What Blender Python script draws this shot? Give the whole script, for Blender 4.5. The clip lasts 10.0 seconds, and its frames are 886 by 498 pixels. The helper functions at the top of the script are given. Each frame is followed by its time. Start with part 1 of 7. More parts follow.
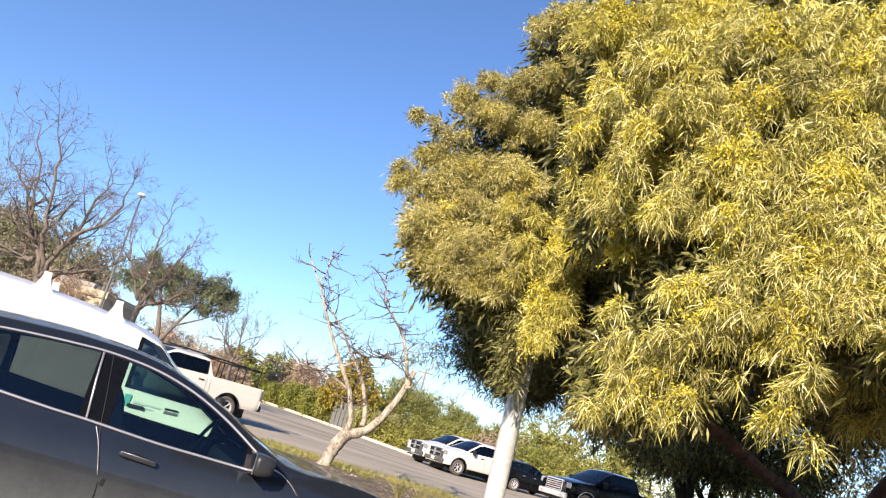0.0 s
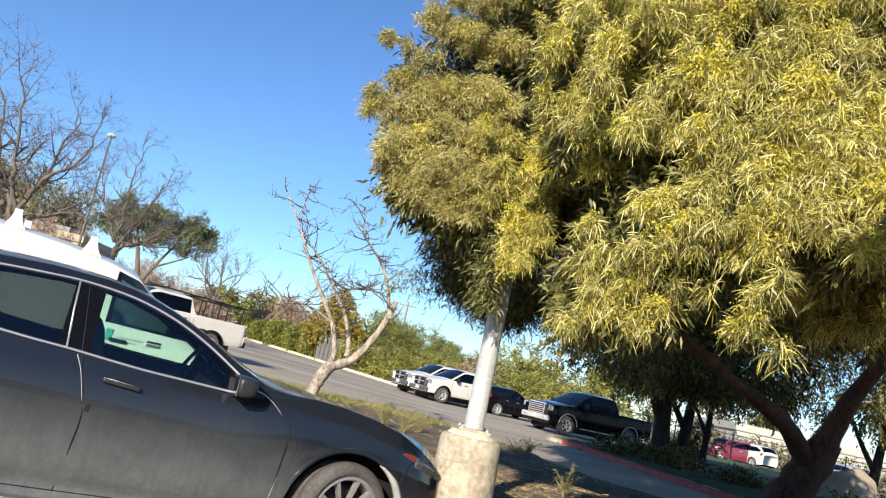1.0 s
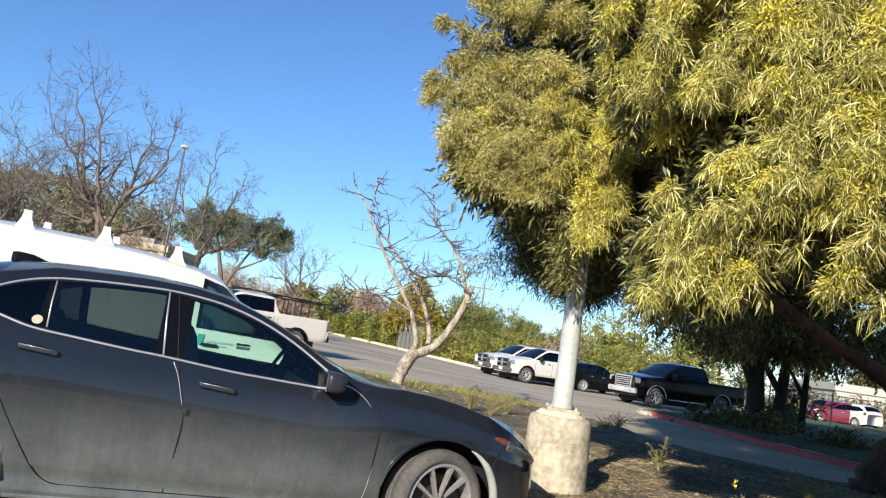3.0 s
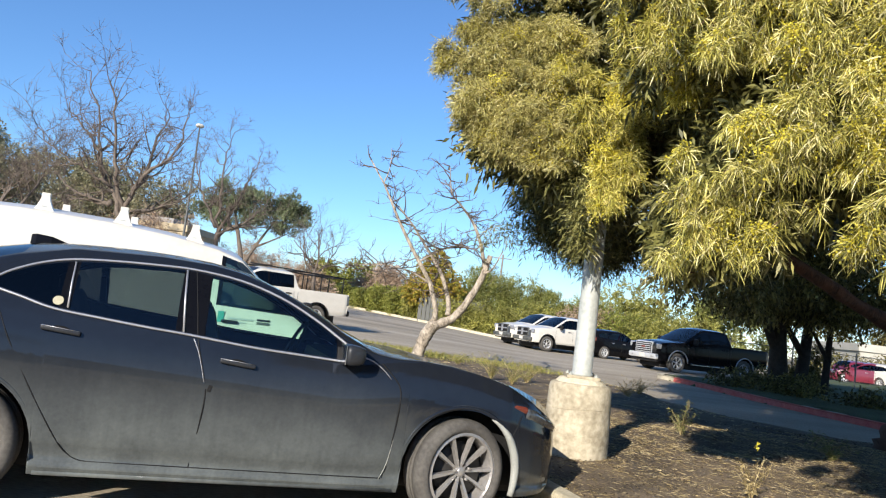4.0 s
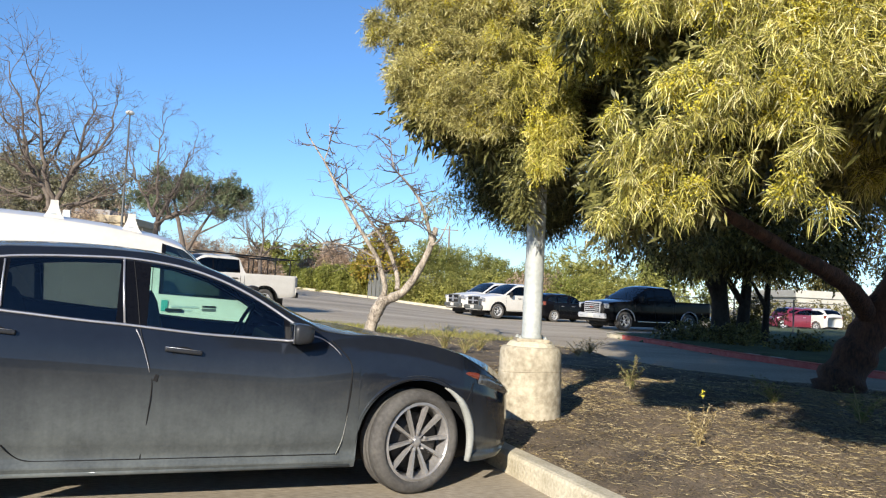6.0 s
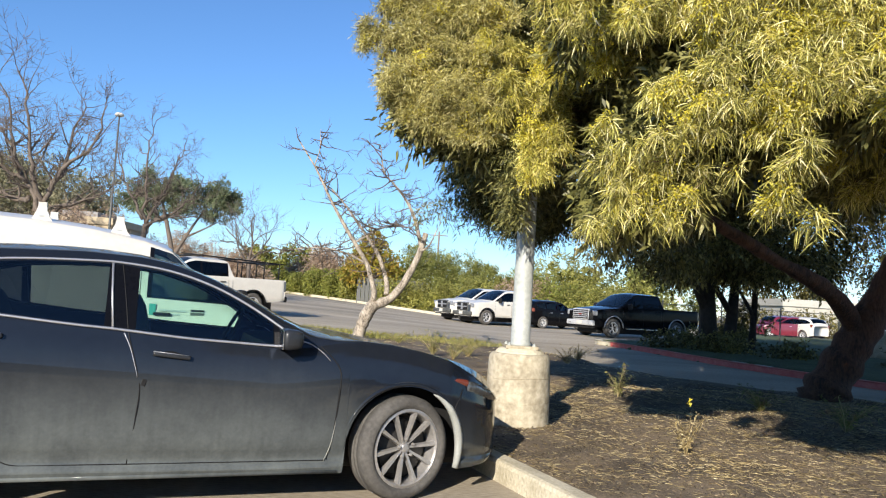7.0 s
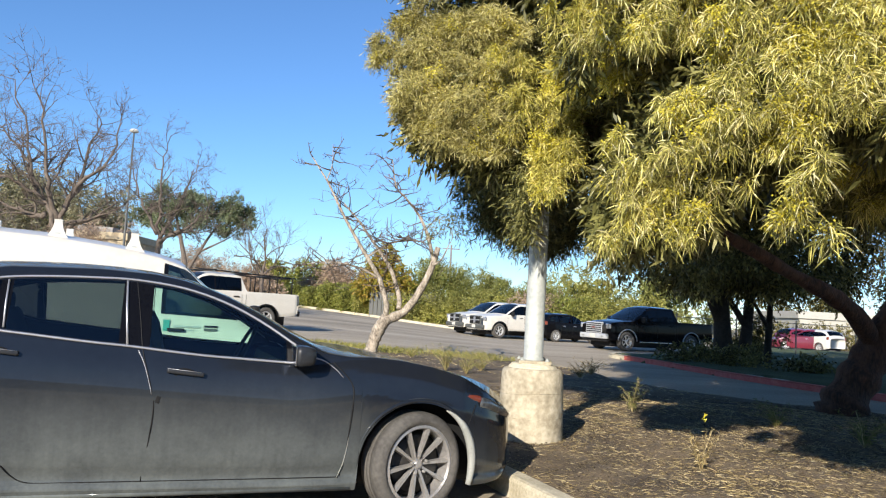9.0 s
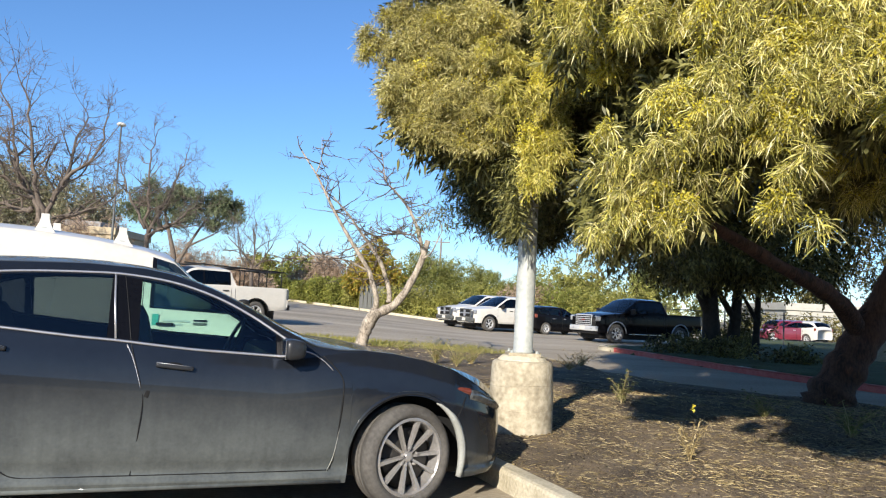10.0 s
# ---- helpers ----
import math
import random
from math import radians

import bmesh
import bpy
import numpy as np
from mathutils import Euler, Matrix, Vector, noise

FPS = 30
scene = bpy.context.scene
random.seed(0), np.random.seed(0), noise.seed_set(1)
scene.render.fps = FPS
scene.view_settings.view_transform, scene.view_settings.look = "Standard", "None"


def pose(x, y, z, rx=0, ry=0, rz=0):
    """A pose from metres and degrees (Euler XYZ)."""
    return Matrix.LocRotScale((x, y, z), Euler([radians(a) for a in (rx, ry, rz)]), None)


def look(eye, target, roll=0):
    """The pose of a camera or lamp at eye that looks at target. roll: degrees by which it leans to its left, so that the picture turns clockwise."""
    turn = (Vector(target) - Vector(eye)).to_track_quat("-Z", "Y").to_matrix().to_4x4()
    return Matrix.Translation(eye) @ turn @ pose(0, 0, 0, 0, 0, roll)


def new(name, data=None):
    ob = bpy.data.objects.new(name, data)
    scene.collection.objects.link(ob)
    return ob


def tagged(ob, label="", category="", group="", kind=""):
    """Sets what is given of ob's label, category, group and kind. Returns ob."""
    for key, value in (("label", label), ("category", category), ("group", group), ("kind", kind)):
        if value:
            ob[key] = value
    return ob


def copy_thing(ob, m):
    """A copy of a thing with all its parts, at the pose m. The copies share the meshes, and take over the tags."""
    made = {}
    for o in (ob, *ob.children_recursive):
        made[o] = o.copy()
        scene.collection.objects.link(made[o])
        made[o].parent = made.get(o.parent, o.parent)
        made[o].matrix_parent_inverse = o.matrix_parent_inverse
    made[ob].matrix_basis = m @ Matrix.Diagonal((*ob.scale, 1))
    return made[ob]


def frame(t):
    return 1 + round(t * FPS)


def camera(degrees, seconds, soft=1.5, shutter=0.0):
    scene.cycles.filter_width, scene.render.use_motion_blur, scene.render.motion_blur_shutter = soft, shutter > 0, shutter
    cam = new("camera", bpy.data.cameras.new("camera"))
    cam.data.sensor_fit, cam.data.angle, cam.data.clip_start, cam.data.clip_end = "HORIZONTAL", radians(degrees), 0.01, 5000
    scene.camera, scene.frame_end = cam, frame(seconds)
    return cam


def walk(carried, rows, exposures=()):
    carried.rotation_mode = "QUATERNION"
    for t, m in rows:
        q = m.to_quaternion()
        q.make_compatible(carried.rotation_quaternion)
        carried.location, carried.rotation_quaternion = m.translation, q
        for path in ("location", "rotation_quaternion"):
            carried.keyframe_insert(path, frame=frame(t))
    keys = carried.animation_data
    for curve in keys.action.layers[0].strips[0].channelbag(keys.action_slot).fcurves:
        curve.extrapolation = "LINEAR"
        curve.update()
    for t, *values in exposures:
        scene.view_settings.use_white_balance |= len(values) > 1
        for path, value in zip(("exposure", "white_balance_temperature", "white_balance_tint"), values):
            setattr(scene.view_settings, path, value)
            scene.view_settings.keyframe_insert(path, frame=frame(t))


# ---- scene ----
cam = camera(60.4, 10.0, soft=1.2)
PATH = [
    (0, (-0.077, -0.041, 1.334, 104.46, -14.46, -4.17)),
    (0.5, (-0.068, -0.049, 1.304, 102.48, -13.67, -5.23)),
    (1, (-0.034, -0.032, 1.256, 99.73, -12.37, -5.34)),
    (1.5, (-0.025, -0.028, 1.254, 98.51, -11.12, -4.39)),
    (2, (-0.022, -0.027, 1.297, 97.75, -9.91, -2.12)),
    (2.5, (-0.049, -0.026, 1.278, 98.10, -9.19, -0.35)),
    (2.7, (-0.049, -0.026, 1.274, 97.89, -8.88, 0.20)),
    (3.8, (-0.041, -0.004, 1.262, 95.42, -7.37, 2.16)),
    (4, (-0.033, -0.004, 1.268, 94.98, -6.94, 2.37)),
    (4.5, (-0.034, 0.006, 1.275, 93.80, -5.48, 2.56)),
    (5, (-0.028, 0.003, 1.268, 93.33, -4.13, 1.75)),
    (5.5, (0.000, 0.000, 1.255, 93.12, -3.21, 0.01)),
    (6, (-0.005, -0.004, 1.254, 93.32, -3.03, -1.33)),
    (6.2, (-0.010, -0.004, 1.256, 93.40, -3.08, -1.73)),
    (7.3, (-0.012, -0.015, 1.262, 93.92, -3.60, -2.16)),
    (7.5, (-0.014, -0.015, 1.263, 94.00, -3.55, -2.05)),
    (8, (-0.015, -0.009, 1.264, 94.23, -3.43, -1.69)),
    (8.5, (-0.005, -0.011, 1.272, 94.49, -3.35, -1.28)),
    (9, (-0.011, -0.019, 1.277, 94.72, -3.34, -1.22)),
    (9.5, (-0.013, -0.018, 1.279, 94.71, -3.31, -1.38)),
    (10, (-0.008, -0.021, 1.274, 94.26, -3.07, -1.96)),
]
walk(cam, [(t, pose(*p)) for t, p in PATH], [(0.0, 0.97, 7150, 18), (0.6, 0.76, 6900, 14), (1.2, 0.67, 6700, 11), (2.5, 0.63, 6580, 10), (10.0, 0.62, 6580, 10)])

# ---- world, sun, exposure ----
SUN_FROM = Vector((-0.37, -0.93, 0)).normalized()   # level direction towards the sun
SUN_ELEV = radians(24)
world = bpy.data.worlds.new("sky")
scene.world = world
world.use_nodes = True
wn = world.node_tree.nodes
sky = wn.new("ShaderNodeTexSky")
sky.sky_type = "NISHITA"
sky.sun_disc = False
sky.sun_elevation = SUN_ELEV
sky.sun_rotation = math.atan2(SUN_FROM.x, SUN_FROM.y)
sky.air_density, sky.dust_density, sky.ozone_density = 1.0, 0.0, 8.0
wn["Background"].inputs["Strength"].default_value = 0.12
world.node_tree.links.new(sky.outputs["Color"], wn["Background"].inputs["Color"])
lamp = bpy.data.lights.new("sun", "SUN")
lamp.energy, lamp.angle, lamp.color = 5.0, radians(0.5), (1.0, 0.93, 0.82)
sun_dir = Vector((SUN_FROM.x * math.cos(SUN_ELEV), SUN_FROM.y * math.cos(SUN_ELEV), math.sin(SUN_ELEV)))
new("sun", lamp).matrix_world = look(sun_dir * 60, (0, 0, 0))


# ---- materials ----
def mat(name, c1, c2=None, rough=0.6, scale=6.0, bump=0.2, metal=0.0, coat=0.0, rand=0.0, island=0.0, spec=0.5, fine=None, stretch=(1, 1, 1)):
    """A procedural surface: two colours mixed by coarse and fine noise, fine relief, optional variation by piece."""
    m = bpy.data.materials.new(name)
    m.use_nodes = True
    nt = m.node_tree
    nd, lk = nt.nodes, nt.links
    b = nd["Principled BSDF"]
    c2 = c2 or tuple(min(1, c * 1.25) for c in c1)
    tc, mp = nd.new("ShaderNodeTexCoord"), nd.new("ShaderNodeMapping")
    mp.inputs["Scale"].default_value = stretch
    lk.new(tc.outputs["Object"], mp.inputs["Vector"])
    n1, n2 = nd.new("ShaderNodeTexNoise"), nd.new("ShaderNodeTexNoise")
    n1.inputs["Scale"].default_value, n1.inputs["Detail"].default_value = scale, 4
    n2.inputs["Scale"].default_value, n2.inputs["Detail"].default_value = fine or scale * 9, 5
    for n in (n1, n2):
        lk.new(mp.outputs["Vector"], n.inputs["Vector"])
    add = nd.new("ShaderNodeMath")
    add.operation = "ADD"
    lk.new(n1.outputs["Fac"], add.inputs[0])
    lk.new(n2.outputs["Fac"], add.inputs[1])
    ramp = nd.new("ShaderNodeMapRange")
    ramp.inputs[1].default_value, ramp.inputs[2].default_value = 0.72, 1.28
    lk.new(add.outputs[0], ramp.inputs[0])
    mix = nd.new("ShaderNodeMix")
    mix.data_type = "RGBA"
    mix.inputs[6].default_value, mix.inputs[7].default_value = (*c1, 1), (*c2, 1)
    lk.new(ramp.outputs[0], mix.inputs[0])
    out = mix.outputs[2]
    if rand or island:
        src = nd.new("ShaderNodeObjectInfo").outputs["Random"] if rand else nd.new("ShaderNodeNewGeometry").outputs["Random Per Island"]
        hs, mr = nd.new("ShaderNodeHueSaturation"), nd.new("ShaderNodeMapRange")
        amt = rand or island
        mr.inputs[3].default_value, mr.inputs[4].default_value = 1 - amt, 1 + amt
        lk.new(src, mr.inputs[0])
        lk.new(mr.outputs[0], hs.inputs["Value"])
        lk.new(out, hs.inputs["Color"])
        out = hs.outputs["Color"]
    lk.new(out, b.inputs["Base Color"])
    b.inputs["Roughness"].default_value, b.inputs["Metallic"].default_value = rough, metal
    b.inputs["Coat Weight"].default_value, b.inputs["Coat Roughness"].default_value = coat, 0.06
    b.inputs["Specular IOR Level"].default_value = spec
    if bump:
        bp = nd.new("ShaderNodeBump")
        bp.inputs["Strength"].default_value, bp.inputs["Distance"].default_value = bump, 0.02
        lk.new(add.outputs[0], bp.inputs["Height"])
        lk.new(bp.outputs["Normal"], b.inputs["Normal"])
    return m


def leaf_mat(name, stops, trans=0.35, rough=0.5, scale=1.3, low=0.75, high=1.25):
    """Leaves: colour by leaf from a ramp, part of the light passing through."""
    m = bpy.data.materials.new(name)
    m.use_nodes = True
    nd, lk = m.node_tree.nodes, m.node_tree.links
    b = nd["Principled BSDF"]
    geo, ramp = nd.new("ShaderNodeNewGeometry"), nd.new("ShaderNodeValToRGB")
    lk.new(geo.outputs["Random Per Island"], ramp.inputs["Fac"])
    e = ramp.color_ramp.elements
    while len(e) < len(stops):
        e.new(0.5)
    for k, c in enumerate(stops):
        e[k].position, e[k].color = k / max(1, len(stops) - 1), (*c, 1)
    nz, hs, mr = nd.new("ShaderNodeTexNoise"), nd.new("ShaderNodeHueSaturation"), nd.new("ShaderNodeMapRange")
    nz.inputs["Scale"].default_value = scale
    tc = nd.new("ShaderNodeTexCoord")
    lk.new(tc.outputs["Object"], nz.inputs["Vector"])
    lk.new(nz.outputs["Fac"], mr.inputs[0])
    mr.inputs[1].default_value, mr.inputs[2].default_value, mr.inputs[3].default_value, mr.inputs[4].default_value = 0.34, 0.66, low, high
    lk.new(mr.outputs[0], hs.inputs["Value"])
    lk.new(ramp.outputs["Color"], hs.inputs["Color"])
    lk.new(hs.outputs["Color"], b.inputs["Base Color"])
    b.inputs["Roughness"].default_value = rough
    b.inputs["Specular IOR Level"].default_value = 0.35
    tr, mx = nd.new("ShaderNodeBsdfTranslucent"), nd.new("ShaderNodeMixShader")
    lk.new(hs.outputs["Color"], tr.inputs["Color"])
    mx.inputs[0].default_value = trans
    lk.new(b.outputs[0], mx.inputs[1])
    lk.new(tr.outputs[0], mx.inputs[2])
    lk.new(mx.outputs[0], nd["Material Output"].inputs["Surface"])
    return m


def glass_mat(name, tint, ior=1.5):
    """Car glass: tinted see-through with a clear reflection."""
    m = bpy.data.materials.new(name)
    m.use_nodes = True
    nd, lk = m.node_tree.nodes, m.node_tree.links
    nd.remove(nd["Principled BSDF"])
    tr, gl, fr, mx = (nd.new("ShaderNode" + k) for k in ("BsdfTransparent", "BsdfGlossy", "Fresnel", "MixShader"))
    tr.inputs["Color"].default_value = (*tint, 1)
    gl.inputs["Roughness"].default_value = 0.03
    fr.inputs["IOR"].default_value = ior
    lk.new(fr.outputs[0], mx.inputs[0])
    lk.new(tr.outputs[0], mx.inputs[1])
    lk.new(gl.outputs[0], mx.inputs[2])
    lk.new(mx.outputs[0], nd["Material Output"].inputs["Surface"])
    return m


def dusty_paint(name, paint, dust, top=0.84, low=0.16, most=0.85):
    """Car paint under clear coat, with road dust that thickens on the lower panels and lies in drifts."""
    m = mat(name, paint, tuple(c * 1.2 for c in paint), rough=0.2, scale=2.0, bump=0.0, coat=0.0, spec=0.0)
    nd, lk = m.node_tree.nodes, m.node_tree.links
    b = nd["Principled BSDF"]
    base = b.inputs["Base Color"].links[0].from_socket
    tc, sep, mr, nz, ml, mx = (nd.new("ShaderNode" + k) for k in ("TexCoord", "SeparateXYZ", "MapRange", "TexNoise", "Math", "Mix"))
    mx.data_type = "RGBA"
    lk.new(tc.outputs["Object"], sep.inputs[0])
    lk.new(tc.outputs["Object"], nz.inputs["Vector"])
    nz.inputs["Scale"].default_value, nz.inputs["Detail"].default_value, nz.inputs["Roughness"].default_value = 3.0, 8, 0.65
    # dust reaches less high on the front wing
    wing, lift = nd.new("ShaderNodeMapRange"), nd.new("ShaderNodeMath")
    wing.interpolation_type = "SMOOTHSTEP"
    wing.inputs[1].default_value, wing.inputs[2].default_value = -0.75, 0.15
    wing.inputs[3].default_value, wing.inputs[4].default_value = 0.0, 0.3
    lk.new(sep.outputs[0], wing.inputs[0])
    lk.new(sep.outputs[2], lift.inputs[0])
    lk.new(wing.outputs[0], lift.inputs[1])
    lk.new(lift.outputs[0], mr.inputs[0])
    mr.interpolation_type = "SMOOTHSTEP"
    mr.inputs[1].default_value, mr.inputs[2].default_value = top, low
    mr.inputs[3].default_value, mr.inputs[4].default_value = 0.0, most * 1.7
    # rain runs and fine specks break the film of dust up
    mp, runs, specks, both, film = (nd.new("ShaderNode" + k) for k in ("Mapping", "TexNoise", "TexNoise", "Math", "Math"))
    mp.inputs["Scale"].default_value = (14, 14, 1.1)
    lk.new(tc.outputs["Object"], mp.inputs["Vector"])
    lk.new(mp.outputs["Vector"], runs.inputs["Vector"])
    runs.inputs["Scale"].default_value, runs.inputs["Detail"].default_value = 2.0, 4
    lk.new(tc.outputs["Object"], specks.inputs["Vector"])
    specks.inputs["Scale"].default_value, specks.inputs["Detail"].default_value = 55.0, 3
    both.operation, film.operation, ml.operation = "ADD", "MULTIPLY_ADD", "MULTIPLY"
    lk.new(runs.outputs["Fac"], both.inputs[0])
    lk.new(specks.outputs["Fac"], both.inputs[1])
    lk.new(both.outputs[0], film.inputs[0])
    film.inputs[1].default_value = 0.22
    lk.new(nz.outputs["Fac"], film.inputs[2])
    film.use_clamp = True
    sub = nd.new("ShaderNodeMath")
    sub.operation = "SUBTRACT"
    lk.new(film.outputs[0], sub.inputs[0])
    sub.inputs[1].default_value = 0.16
    lk.new(mr.outputs[0], ml.inputs[0])
    lk.new(sub.outputs[0], ml.inputs[1])
    # the nose is cleaner than the flanks
    nose, keep = nd.new("ShaderNodeMapRange"), nd.new("ShaderNodeMath")
    nose.interpolation_type = "SMOOTHSTEP"
    nose.inputs[1].default_value, nose.inputs[2].default_value = -0.5, 0.5
    nose.inputs[3].default_value, nose.inputs[4].default_value = 1.0, 0.85
    lk.new(sep.outputs[0], nose.inputs[0])
    keep.operation = "MULTIPLY"
    lk.new(ml.outputs[0], keep.inputs[0])
    lk.new(nose.outputs[0], keep.inputs[1])
    # settled dust colour on level panels, also standing for the hood's pale glint
    geo, flat, level, lie, most_of = (nd.new("ShaderNode" + k) for k in ("NewGeometry", "SeparateXYZ", "MapRange", "Math", "Math"))
    lk.new(geo.outputs["Normal"], flat.inputs[0])
    lk.new(flat.outputs[2], level.inputs[0])
    level.inputs[1].default_value, level.inputs[2].default_value = 0.86, 0.985
    level.inputs[3].default_value, level.inputs[4].default_value = 0.0, 0.5
    lie.operation, most_of.operation = "MULTIPLY", "MAXIMUM"
    lk.new(level.outputs[0], lie.inputs[0])
    lk.new(film.outputs[0], lie.inputs[1])
    lk.new(keep.outputs[0], most_of.inputs[0])
    lk.new(lie.outputs[0], most_of.inputs[1])
    ml = most_of
    lk.new(ml.outputs[0], mx.inputs[0])
    lk.new(base, mx.inputs[6])
    mx.inputs[7].default_value = (*dust, 1)
    lk.new(mx.outputs[2], b.inputs["Base Color"])
    inv = nd.new("ShaderNodeMapRange")
    inv.inputs[3].default_value, inv.inputs[4].default_value = 0.75, 0.05
    lk.new(ml.outputs[0], inv.inputs[0])
    lk.new(inv.outputs[0], b.inputs["Coat Weight"])
    return m


